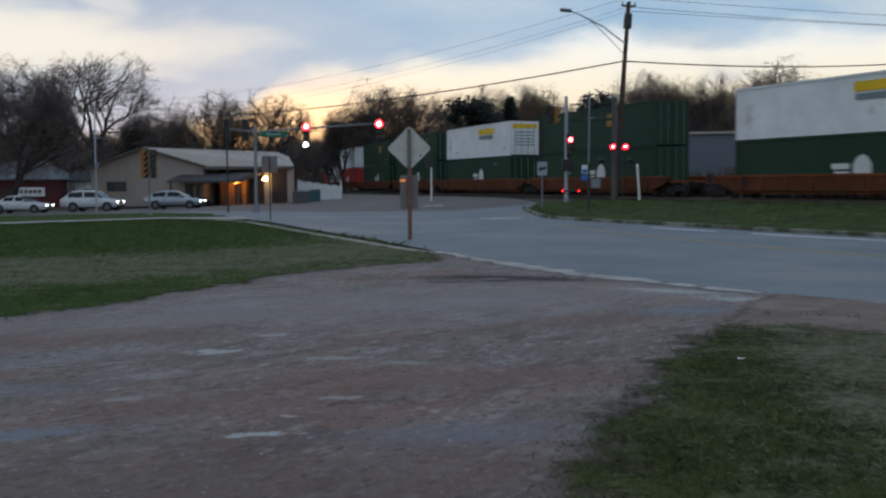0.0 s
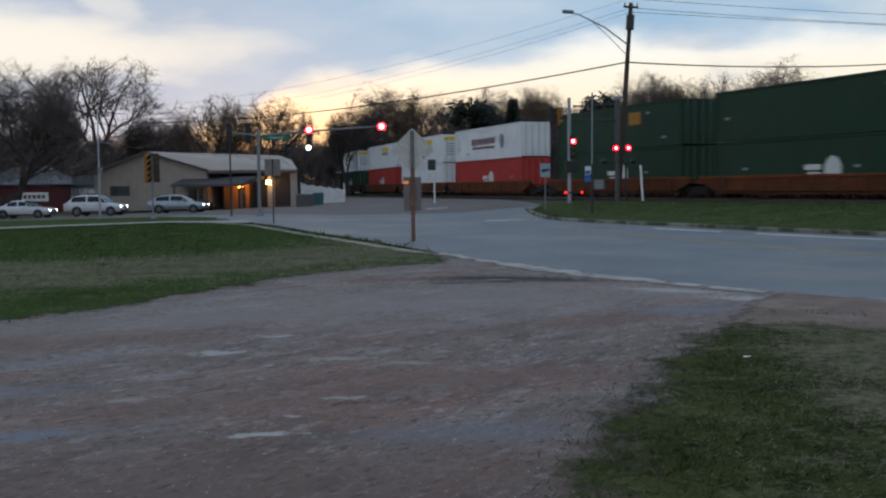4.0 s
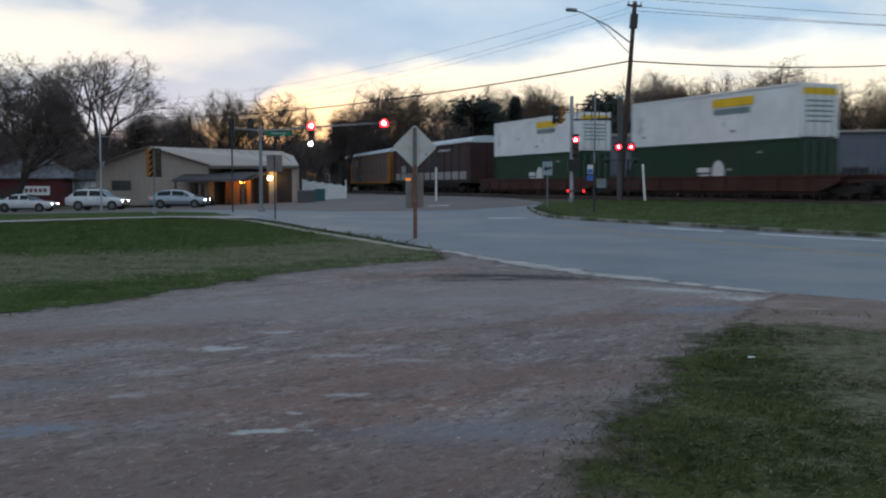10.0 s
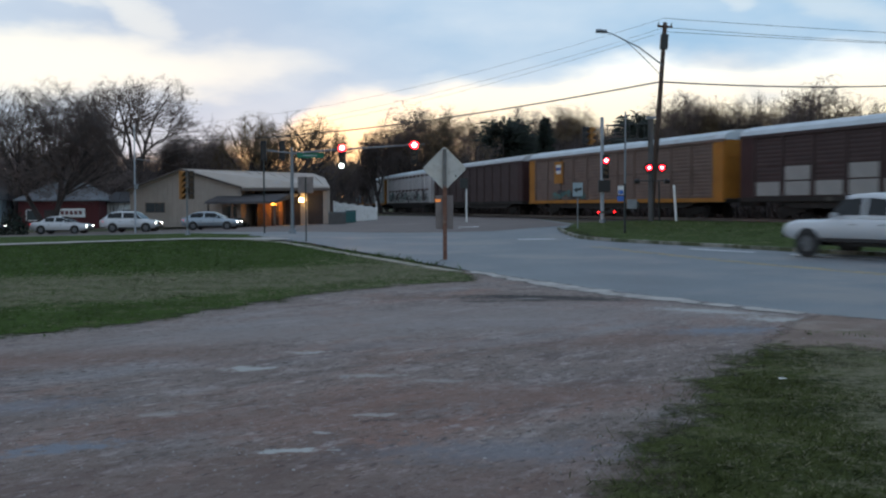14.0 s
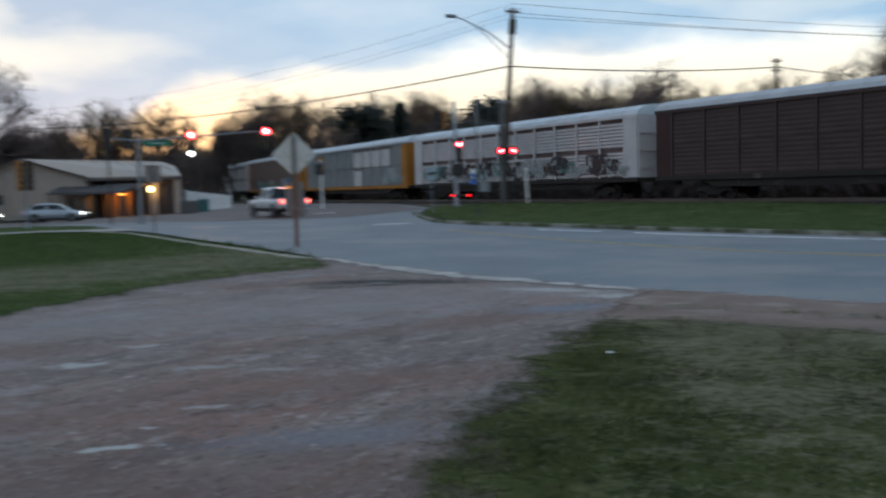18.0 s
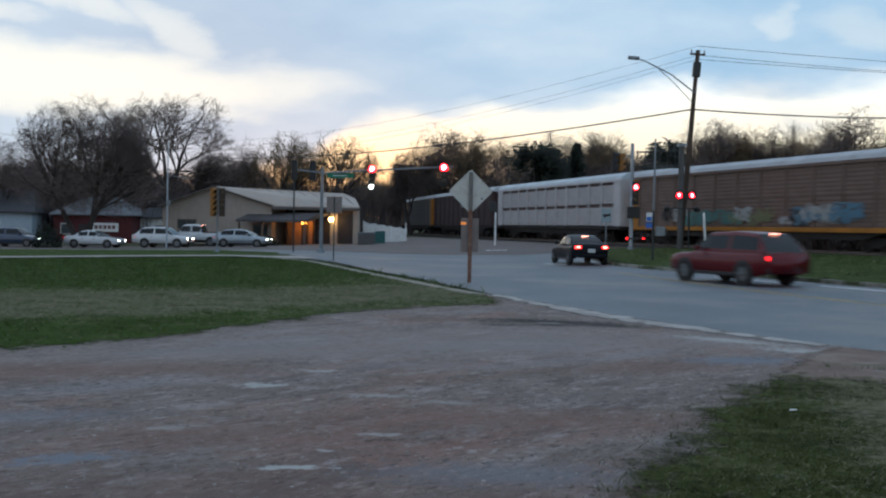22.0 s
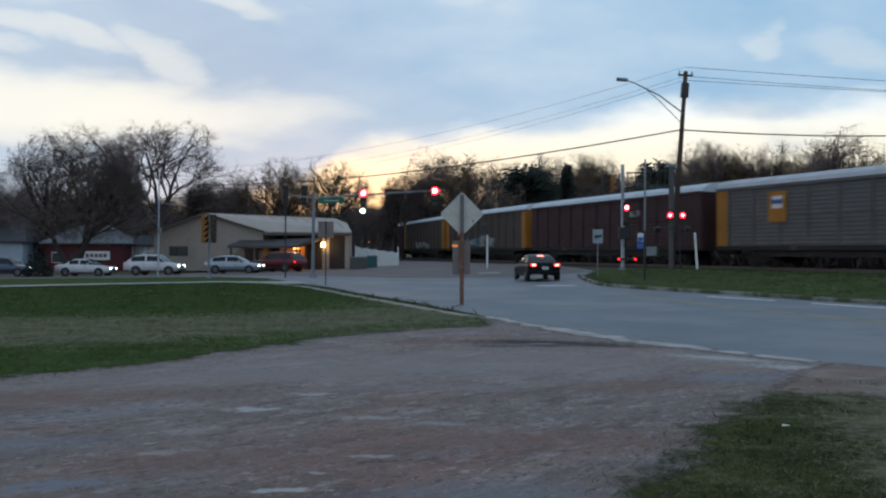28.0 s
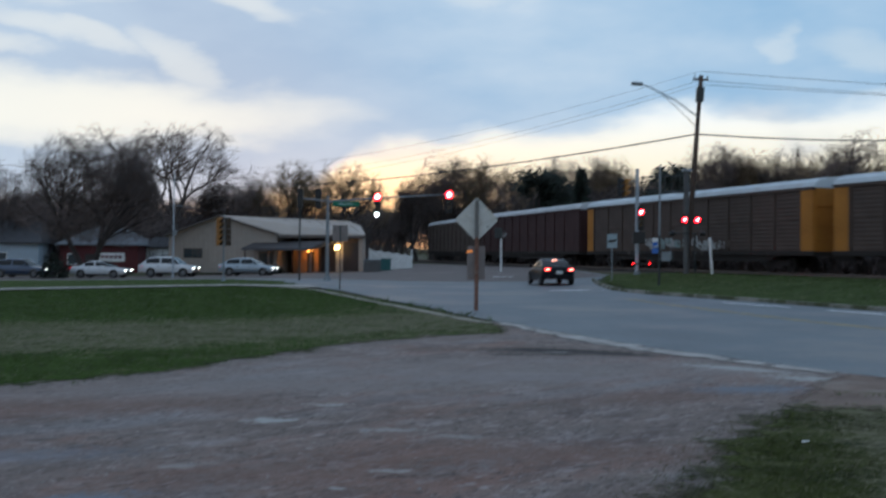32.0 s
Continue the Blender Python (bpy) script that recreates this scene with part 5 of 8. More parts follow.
def tall_thin_pole():
    x, y = 9.5, 47.3
    z = ground_at(x, y)
    t = thing("street_pole", pose(x, y, z - 0.05), "slim tall pole with a small blue sign on the grass", "pole")
    part("lower_shaft", bm_tube((0, 0, 0), (0, 0, 2.5), 0.06, 0.055), "dark_steel", t, "dark painted lower shaft")
    part("upper_shaft", bm_tube((0, 0, 2.5), (0.02, 0, 5.9), 0.05, 0.04), "steel", t)
    part("sign_face", bm_box(-0.34, -0.06, -0.03, -0.02, 1.98, 2.4, 0.002), "white_paint", t, "small white sign")
    part("sign_band", bm_box(-0.32, -0.08, -0.036, -0.031, 2.0, 2.2, 0.001), "blue_sign", t, "blue lower half of the sign")
    part("lower_plate", bm_box(-0.36, -0.06, -0.03, -0.02, 1.66, 1.92, 0.002), "blue_sign", t, "small blue plate")
    b = part("meter_box", bm_box(0.1, 0.55, -0.12, 0.12, 1.3, 1.75, 0.02), "steel", t, "grey equipment box")
    part("cover", bm_box(0.55, 0.66, -0.08, 0.08, 1.36, 1.66, 0.02), "dark_steel", b)


tall_thin_pole()


def head_section(parent, x, y, z, lit=None, body="black", facing=-1, big=0.22):
    """One lamp section of a signal: box, visor and lens. It faces the way of -y, or +y."""
    s = piece("section", ("sec",), lambda: bm_box(-0.17, 0.17, -0.1, 0.1, -0.17, 0.17, 0.02), body, parent, pose(x, y, z, 0, 0, 0 if facing < 0 else 180))
    # lit lens is drawn larger than its section to suggest glow
    piece("lens", ("lens", lit, big), lambda: bm_tube((0, -0.13, 0), (0, -0.10, 0), big if lit else 0.14, big if lit else 0.14, 18), lit or "lens_off", s)
    if lit:
        # added pale disc stands for glare on the lens
        piece("lamp_core", ("core", big), lambda: bm_tube((0, -0.14, 0), (0, -0.131, 0), big * 0.6, big * 0.6, 16), "red_core", s, None, "pale disc standing for the glare of the lamp")
    piece("visor", ("visor",), visor_mesh, body, s)
    return s


def visor_mesh():
    bm = bmesh.new()
    n, ring = 10, []
    for k in range(n + 1):
        a = math.pi * (-0.12 + 1.24 * k / n)
        c, s = math.cos(a) * 0.16, math.sin(a) * 0.16
        ring.append([bm.verts.new((c, -0.1, s)), bm.verts.new((c, -0.1 - 0.26 * (0.55 + 0.45 * math.sin(max(a, 0))), s))])
    for a, b in zip(ring, ring[1:]):
        bm.faces.new((a[0], b[0], b[1], a[1]))
    return bm


def traffic_mast():
    """Mast-arm signal at the far corner of the junction."""
    x, y = -8.2, 62.0
    z = ground_at(x, y)
    t = thing("traffic_signal_mast", pose(x, y, z), "grey mast-arm traffic signal with red lights lit", "traffic signal")
    part("mast", bm_tube((0, 0, 0), (0.02, 0, 5.3 - z), 0.12, 0.09, 14), "steel", t)
    part("base_flange", bm_tube((0, 0, 0), (0, 0, 0.25), 0.24, 0.2, 14), "steel", t)
    top = 4.95 - z
    part("mast_arm", bm_path([(0, 0, top - 0.05), (2.0, -0.3, top + 0.12), (5.0, -1.8, top + 0.22), (8.2, -3.9, top + 0.28)], [0.08, 0.065, 0.05, 0.035], 10), "steel", t, "long tapering signal arm")
    part("side_arm", bm_path([(0, 0, top), (-1.6, 0.2, top + 0.18)], [0.06, 0.045], 8), "steel", t)
    nm = part("street_name_plate", bm_box(0.35, 2.0, -0.16, -0.13, top - 0.32, top + 0.0, 0.002), "green_sign", t, "green street name plate")
    part("lettering", bm_box(0.7, 1.6, -0.166, -0.161, top - 0.2, top - 0.13), "dull_sign", nm, "pale lettering bar")
    for hx, hy, white in ((3.22, -1.15, True), (7.62, -3.85, False)):
        h = part("signal_head", bm_box(hx - 0.2, hx + 0.2, hy + 0.09, hy + 0.12, top - 0.85, top + 0.42, 0.01), "black", t, "black signal head with red lit")
        for k, lit in enumerate(("red_on", None, None)):
            head_section(h, hx, hy, top + 0.22 - 0.36 * k, lit)
        if white:
            part("beacon", bm_tube((hx - 0.03, hy - 0.3, top - 0.86), (hx - 0.03, hy - 0.12, top - 0.86), 0.13, 0.13, 16), "white_on", h, "white confirmation beacon lit")
    # heads for the other approaches, seen from behind
    for hx in (-1.75, -0.6):
        h = part("signal_head", bm_box(hx - 0.17, hx + 0.17, 0.05, 0.3, top - 0.45, top + 0.75, 0.03), "black", t, "black signal head seen from behind")
    part("controller_arm", bm_tube((-1.75, 0.15, -0.0), (-1.75, 0.15, top - 0.4), 0.05, 0.05, 8), "dark_steel", t)


traffic_mast()


def five_lamp_signal():
    x, y = -14.25, 60.0
    z = ground_at(x, y)
    t = thing("corner_traffic_signal", pose(x, y, z), "pair of tall five-lamp signal heads, one yellow, on a slim pole", "traffic signal")
    part("pole", bm_tube((0.03, 0, 0), (0.03, 0, 3.9 - z), 0.055, 0.05, 10), "steel", t)
    part("base", bm_tube((0.03, 0, 0), (0.03, 0, 0.3), 0.16, 0.1, 10), "steel", t)
    for hx, body, yaw in ((-0.24, "yellow_sig", 62), (0.3, "black", 20)):
        h = thing("signal_head", pose(hx, 0, 2.28 - z, 0, 0, yaw), "", "")
        h.parent = t
        h["label"] = "yellow five-lamp signal head" if body == "yellow_sig" else "black five-lamp signal head"
        del_keys(h)
        for k in range(5):
            head_section(h, 0, 0, 0.34 * k, None, body)


def del_keys(o):
    for k in ("category", "group", "kind"):
        if k in o:
            del o[k]


five_lamp_signal()


def pedestal_signal():
    """Signal on a steel pole by the crossing."""
    x, y = 10.66, 59.6
    z = ground_at(x, y)
    t = thing("traffic_signal", pose(x, y, z), "steel pole with a red traffic signal and a yellow head", "traffic signal")
    part("pole", bm_tube((0, 0, 0), (-0.02, 0, 6.88 - z), 0.12, 0.10, 12), "pale_steel", t)
    part("base_flange", bm_tube((0, 0, 0), (0, 0, 0.3), 0.22, 0.18, 12), "steel", t)
    h = part("signal_head", bm_box(0.0, 0.38, -0.12, -0.09, 3.22 - z, 4.62 - z, 0.01), "black", t, "black signal head with red lit")
    for k, lit in enumerate(("red_on", None, None)):
        head_section(h, 0.17, -0.2, 4.28 - z - 0.36 * k, lit, big=0.155)
    part("pedestrian_head", bm_box(-0.3, 0.42, -0.4, -0.15, 2.42 - z, 3.12 - z, 0.03), "black", t, "dark square pedestrian signal")
    b = part("bracket", bm_path([(0, 0, 6.1 - z), (-0.5, 0, 6.2 - z), (-0.85, 0, 6.15 - z)], 0.035, 8), "steel", t)
    for dx, body, yaw in ((-1.08, "black", 75), (-0.72, "yellow_sig", 110)):
        g = thing("signal_head", pose(dx, 0, 5.42 - z, 0, 0, yaw), "", "")
        g.parent = t
        g["label"] = "yellow signal head turned away" if body == "yellow_sig" else "black signal head turned away"
        del_keys(g)
        for k in range(3):
            head_section(g, 0, 0, 0.36 * k, None, body)
    for dx in (-0.28, 0.7):
        part("low_lamp", bm_tube((dx, -0.3, 0.75), (dx, -0.18, 0.75), 0.06, 0.06, 12), "tail_on", t, "small low red lamp")
    part("low_lamp_bar", bm_box(-0.35, 0.78, -0.18, -0.12, 0.7, 0.8), "dark_steel", t)


pedestal_signal()


def crossing_signal():
    """Railway crossing flashers on a cantilever mast."""
    x, y = 13.45, 59.0
    z = ground_at(x, y)
    t = thing("crossing_signal", pose(x, y, z), "railway crossing mast with ladder arm and red flashers lit", "crossing signal")
    part("mast", bm_tube((0, 0, 0), (-0.03, 0, 6.75 - z), 0.17, 0.16, 14), "dark_grey", t, "dark grey steel mast")
    part("mast_cap", bm_tube((0, 0, 6.72 - z), (0, 0, 6.85 - z), 0.32, 0.28, 14), "steel", t)
    for dz in (6.45, 5.55):
        part("arm_rail", bm_tube((0, 0, dz - z), (-2.7, 0, dz - 0.12 - z), 0.045, 0.045, 8), "dark_steel", t)
    for k in range(6):
        part("arm_rung", bm_tube((-0.4 - 0.44 * k, 0, 5.53 - z), (-0.4 - 0.44 * k, 0, 6.42 - z), 0.025, 0.025, 6), "dark_steel", t)
    part("walkway", bm_box(-2.8, -0.2, -0.25, 0.25, 5.42 - z, 5.48 - z), "dark_steel", t)
    bar = part("flasher_bar", bm_box(-0.55, 0.75, -0.36, -0.30, 3.77 - z, 3.84 - z), "dark_steel", t)
    for dx, lit in ((-0.2, "red_on"), (0.55, "red_on")):
        part("flasher_backing", bm_tube((dx, -0.40, 3.82 - z), (dx, -0.37, 3.82 - z), 0.29, 0.29, 20), "black", t, "black round backing disc")
        part("flasher_lamp", bm_tube((dx, -0.45, 3.82 - z), (dx, -0.41, 3.82 - z), 0.15, 0.15, 16), lit, t, "red flashing lamp lit")
        # glare of the flasher, as an added pale disc
        part("lamp_core", bm_tube((dx, -0.46, 3.82 - z), (dx, -0.451, 3.82 - z), 0.07, 0.07, 12), "red_core", t, "pale disc standing for the glare of the lamp")
    for dx in (-0.75, 0.75):
        part("rear_flasher", bm_tube((dx, -0.2, 3.05 - z), (dx + 0.3 * (1 if dx > 0 else -1), -0.2, 3.0 - z), 0.17, 0.12, 12), "black", t, "black lamp turned sideways")
    part("lower_bar", bm_tube((-0.8, -0.2, 3.05 - z), (0.8, -0.2, 3.05 - z), 0.03, 0.03, 8), "dark_steel", t)
    part("brace_post", bm_tube((0.55, 0.1, 0), (0.5, 0.1, 3.0 - z), 0.05, 0.05, 8), "dark_steel", t)


crossing_signal()


def utility_pole(x, y, h, lean, label, lamp=False, arms=1):
    z = ground_at(x, y)
    t = thing("utility_pole", pose(x, y, z - 0.1, 0, lean, 0), label, "utility pole")
    part("pole", bm_path([(0, 0, 0), (0.02, 0, h * 0.5), (0, 0, h)], [0.20, 0.17, 0.13], 12), "pole_wood", t, "dark creosoted wooden pole")
    for k in range(arms):
        part("crossarm", bm_box(-0.45, 0.45, -0.05, 0.05, h - 0.30 - 0.75 * k, h - 0.18 - 0.75 * k, 0.01), "pole_wood", t)
        for dx in (-0.38, 0.38):
            part("insulator", bm_tube((dx, 0, h - 0.18 - 0.75 * k), (dx, 0, h + 0.02 - 0.75 * k), 0.05, 0.03, 8), "steel", t)
    if lamp:
        part("transformer_bracket", bm_box(-0.2, 0.24, -0.16, 0.16, h - 1.6, h - 0.7, 0.04), "dark_steel", t, "dark pole-top hardware")
        part("lamp_arm", bm_path([(0, -0.1, h - 2.55), (-1.6, -0.5, h - 1.65), (-3.3, -0.9, h - 1.06), (-3.7, -1.0, h - 1.0)], [0.045, 0.04, 0.035, 0.03], 8), "steel", t, "curved steel lamp arm")
        part("lamp_brace", bm_path([(0, -0.1, h - 3.2), (-1.6, -0.5, h - 1.95), (-2.4, -0.65, h - 1.4)], 0.022, 6), "steel", t)
        part("lamp_head", bm_prism([(-0.16, -0.02), (-0.1, 0.09), (0.1, 0.11), (0.18, 0.02), (0.1, -0.1), (-0.1, -0.1)], -0.36, 0.3, 0.03), "steel", t, "grey street lamp head, unlit").matrix_basis = pose(-3.95, -1.05, h - 0.97)
    return t


utility_pole(13.70, 60.2, 12.15, 4.0, "tall leaning wooden utility pole with an unlit street lamp", True, 1)
utility_pole(40.2, 75.7, 11.6, -1.0, "wooden utility pole beyond the railway", False, 2)
utility_pole(-54.0, 96.0, 11.0, 0.5, "distant wooden utility pole with crossarms", False, 2)


def marker_post(x, y, h, lean, label):
    z = ground_at(x, y)
    t = thing("marker_post", pose(x, y, z, 0, lean, 0), label, "marker post")
    part("post", bm_box(-0.065, 0.065, -0.05, 0.05, 0, h, 0.02), "white_paint", t)
    part("cap", bm_prism([(-0.05, 0), (0.05, 0), (0, 0.06)], -0.065, 0.065), "white_paint", t).matrix_basis = pose(0, 0, h)


marker_post(14.62, 57.6, 2.15, -4.0, "leaning white marker post in the grass")


def far_sidewalk_signal():
    x, y = 3.25, 76.0
    z = ground_at(x, y)
    t = thing("pedestal_post", pose(x, y, z), "white post with a dark box on its top beyond the junction", "post")
    part("post", bm_tube((0, 0, 0), (0, 0, 2.6), 0.07, 0.07, 8), "white_paint", t)
    part("box", bm_box(-0.5, 0.1, -0.15, 0.15, 2.55, 3.35, 0.03), "dark_steel", t, "dark box")


far_sidewalk_signal()


def light_mast():
    x, y = -21.9, 76.0
    z = ground_at(x, y)
    t = thing("street_lamp", pose(x, y, z), "pale slender steel pole with a short side arm", "street lamp")
    part("pole", bm_tube((0, 0, 0), (0.06, 0, 7.8 - z), 0.075, 0.045, 10), "pale_steel", t)
    part("arm", bm_tube((0.04, 0, 5.3 - z), (1.7, 0, 5.1 - z), 0.03, 0.025, 8), "steel", t)
    part("box", bm_box(0.0, 0.28, -0.1, 0.1, 3.0 - z, 3.4 - z, 0.02), "steel", t)


light_mast()


def cable(name, a, b, sag, r, label):
    pts = [Vector(a).lerp(Vector(b), k / 24) - Vector((0, 0, sag * 4 * (k / 24) * (1 - k / 24))) for k in range(25)]
    tagged(part(name, bm_path(pts, r, 5), "wire"), label, "cable", "overhead cables")


cable("overhead_cable", (14.25, 60.2, 9.05), (-30.0, 118.0, 9.5), 1.0, 0.045, "thick sagging black telephone cable")
cable("overhead_cable", (14.25, 60.2, 9.05), (40.1, 75.7, 10.8), 0.3, 0.045, "thick sagging black telephone cable")
cable("overhead_cable", (40.1, 75.7, 10.8), (84.0, 94.0, 10.6), 0.5, 0.04, "thick sagging black telephone cable")
for z0, z1, sag in ((12.85, 13.0, 2.3), (12.3, 12.2, 2.6), (12.05, 11.4, 2.6)):
    cable("overhead_cable", (14.5, 60.2, z0), (-42.5, 134.0, z1), sag, 0.009, "thin black overhead power line")
for z0, z1, sag in ((12.85, 12.6, 0.3), (12.3, 12.1, 0.38), (12.05, 11.9, 0.2)):
    cable("overhead_cable", (14.5, 60.2, z0), (60.0, 69.5, z1), sag, 0.015, "thin black overhead power line")
cable("overhead_cable", (-54.0, 96.0, 11.2), (-14.0, 112.0, 9.4), 0.8, 0.015, "thin black overhead power line")
cable("overhead_cable", (-54.0, 96.0, 10.4), (-14.0, 112.0, 8.6), 0.8, 0.015, "thin black overhead power line")

# ---- buildings ----
M["siding"] = material("beige_siding", (0.36, 0.31, 0.27), 0.8, 0, 0.1, 1.5, 30, 0.1, (0.32, 0.28, 0.24), 0.4, 0.56)
M["metal_roof"] = material("pale_metal_roof", (0.38, 0.33, 0.285), 0.65, 0.0, 0.1, 0.7, 20, 0.08, (0.36, 0.34, 0.32), 0.5)
# brown siding with the shade of the porch recess in its colour
M["brown_siding"] = material("shaded_brown_siding", (0.062, 0.042, 0.037), 0.8, 0, 0.15, 1.5, 30, 0.1)
M["shingle"] = material("dark_shingle", (0.055, 0.05, 0.052), 0.9, 0, 0.25, 1, 12, 0.3)
M["grey_shingle"] = material("grey_shingle", (0.055, 0.055, 0.06), 0.9, 0, 0.25, 1, 12, 0.3)
M["dark_door"] = material("dark_door", (0.03, 0.022, 0.022), 0.6, 0, 0.2)
M["trim"] = material("dark_trim", (0.10, 0.08, 0.07), 0.6, 0, 0.15)
M["red_siding"] = material("dark_red_siding", (0.085, 0.016, 0.018), 0.8, 0, 0.15, 1.5, 30, 0.1)
M["blue_siding"] = material("pale_blue_siding", (0.36, 0.43, 0.50), 0.8, 0, 0.1, 1.5, 30, 0.1)
M["grey_metal"] = material("blue_grey_metal_wall", (0.13, 0.15, 0.18), 0.6, 0.1, 0.12, 0.5, 12, 0.1)
M["teal"] = material("teal_bin", (0.02, 0.10, 0.10), 0.6, 0, 0.2)
M["brick_wall"] = material("warm_brick", (0.30, 0.20, 0.14), 0.85, 0, 0.2, 2, 14, 0.3)


def shop():
    """Low beige building with a pale metal roof and a dark porch. Local x runs along its long side, y to the back."""
    z = ground_at(-18, 92)
    t = thing("shop_building", pose(-17.6, 92.5, z, 0, 0, -14), "low beige building with pale metal roof and dark porch", "building")
    D, H, R, W = 10.5, 3.55, 5.28, 8.1
    E, L, P = 0.78, 3.45, -4.95  # near corner, left eave height, ridge
    # gable wall faces the street on the left; x=0 is its near corner
    gable = [(E, 0), (-D, 0), (-D, L), (P, R), (E, H)]
    bm = bmesh.new()
    bm_plate([(x, 0, zz) for x, zz in gable], (0, 1, 0), 0.25, bm=bm)
    part("gable_wall", bm, "siding", t, "beige ribbed gable wall")
    for k in range(22):
        xx = 0.4 - k * 0.5
        top = R - (xx - P) * (R - H) / (E - P) if xx > P else L + (xx + D) * (R - L) / (P + D)
        part("siding_rib", bm_box(xx - 0.02, xx + 0.02, -0.02, 0.0, 0.1, top - 0.15), "siding", t)
    # wall colour includes the shade under porch and eave
    part("side_wall", bm_box(E, W, 3.2, 3.45, 0, H), "brown_siding", t, "brown wall behind the porch, darkened for the porch shade")
    part("end_wall", bm_plate([(W, 3.2, 0), (W, 3.2, H - 0.15), (W - 1.75, 7.0, 4.5), (W - 3.2, 12.0, 3.0), (W - 3.2, 12.0, 0)], (0.94, 0.33, 0), 0.2), "siding", t)
    part("return_wall", bm_box(E - 0.25, E, 0.25, 3.2, 0, H), "siding", t)
    part("back_wall", bm_box(-D, W - 3.2, 12, 12.25, 0, 3.0), "siding", t)
    part("left_wall", bm_box(-D, -D + 0.25, 0.25, 12, 0, L), "siding", t)
    part("roof", bm_plate([(P, -0.35, R + 0.05), (E + 0.27, -0.35, H + 0.02), (W + 0.3, 2.9, H + 0.04), (W - 1.65, 7.0, 4.55), (W - 2.8, 7.0, 5.0)], (0.0, 0.2, 1), 0.1), "metal_roof", t, "pale metal roof slope")
    part("roof_left", bm_plate([(P, -0.35, R + 0.05), (W - 2.8, 7.0, 5.0), (W - 3.1, 12.3, 3.1), (-D - 0.3, 12.3, L - 0.05), (-D - 0.3, -0.35, L - 0.05)], (0, 0, 1), 0.1), "metal_roof", t)
    for k in range(12):
        f = (k + 0.5) / 12
        p0 = Vector((P, -0.35, R + 0.16)).lerp(Vector((W - 2.3, 7.0, 4.9)), f)
        p1 = Vector((E + 0.27, -0.35, H + 0.13)).lerp(Vector((W + 0.3, 2.9, H + 0.15)), f)
        part("roof_seam", bm_tube(p0, p1, 0.035, n=5), "metal_roof", t)
    part("rake_trim", bm_path([(-D - 0.3, -0.4, L), (P, -0.4, R + 0.1), (E + 0.27, -0.4, H + 0.08)], 0.09, 6), "trim", t, "dark roof edge trim")
    part("fascia", bm_plate([(E + 0.27, -0.36, H - 0.22), (W + 0.3, 2.88, H - 0.2), (W + 0.3, 2.88, H + 0.04), (E + 0.27, -0.36, H + 0.04)], (0.27, -0.96, 0), 0.06), "trim", t)
    # porch
    part("porch_roof", bm_prism([(-2.6, 2.15), (-2.5, 2.35), (0.9, 3.05), (3.2, 3.05), (3.2, 2.85), (-2.5, 2.15)], -1.6, 5.2), "shingle", t, "dark shingled porch roof")
    for px in (-1.4, 0.9, 5.0):
        part("porch_post", bm_box(px - 0.08, px + 0.08, -2.3, -2.14, 0, 2.2), "trim", t)
    w1 = part("window", bm_box(-8.9, -6.9, -0.03, 0.02, 1.35, 2.3), "trim", t, "small window in the gable wall")
    part("pane", bm_box(-8.8, -7.95, -0.045, -0.032, 1.43, 2.22), "window", w1)
    part("pane", bm_box(-7.85, -7.0, -0.045, -0.032, 1.43, 2.22), "window", w1)
    w2 = part("window", bm_box(-1.1, 0.4, -0.03, 0.02, 0.9, 2.0), "trim", t)
    part("pane", bm_box(-1.0, 0.3, -0.045, -0.032, 1.0, 1.9), "window", w2)
    d1 = part("door", bm_box(2.45, 3.2, 3.12, 3.15, 0, 2.1), "dark_door", t, "dark entrance door")
    part("handle", bm_tube((3.1, 3.1, 1.0), (3.1, 3.1, 1.1), 0.03, n=8), "steel", d1)
    part("entrance_wall", bm_box(1.75, 3.75, 3.155, 3.198, 0, 2.9), "brick_wall", t, "warm-lit brick entrance wall")
    # added partitions that keep the porch light within the entrance
    for px, py in ((1.6, 1.5), (3.76, 2.75)):
        part("entrance_baffle", bm_box(px, px + 0.14, py, 3.15, 0, 2.85), "brown_siding", t, "dark side wall added to confine the porch light")
    w3 = part("window", bm_box(0.85, 1.65, 3.15, 3.198, 0.8, 2.0), "trim", t)
    part("pane", bm_box(0.92, 1.58, 3.138, 3.148, 0.9, 1.9), "window", w3)
    g = part("garage_door", bm_box(6.2, 7.6, 3.13, 3.198, 0, 2.9), "dark_door", t, "dark roller door")
    for k in range(5):
        part("panel", bm_box(6.26, 7.54, 3.11, 3.128, 0.05 + k * 0.57, 0.58 + k * 0.57), "dark_door", g)
    part("wall_panel", bm_box(3.8, 5.3, 3.13, 3.198, 0, 3.2), "dark_door", t, "dark wall panel")
    for px0, px1 in ((5.42, 6.1), (7.68, 8.1)):
        part("pilaster", bm_box(px0, px1, 3.08, 3.198, 0, 3.3), "siding", t, "beige wall pier")
    lamp = part("porch_lamp", bm_tube((2.95, 2.6, 2.02), (2.95, 2.6, 2.26), 0.22, 0.15, 12), "porch_on", t, "orange porch lamp lit")
    lf = part("globe_lamp", bm_tube((5.7, 2.6, 2.3), (5.7, 2.6, 2.66), 0.2, 0.2, 14), "lamp_on", t, "bright globe lamp lit")
    part("lamp_bracket", bm_tube((5.7, 2.7, 2.45), (5.7, 3.15, 2.55), 0.03, n=6), "trim", t)
    lit = bpy.data.lights.new("porch_light", "POINT")
    lit.energy, lit.color, lit.shadow_soft_size = 42, (1.0, 0.36, 0.06), 0.15
    lo = new("porch_light", lit)
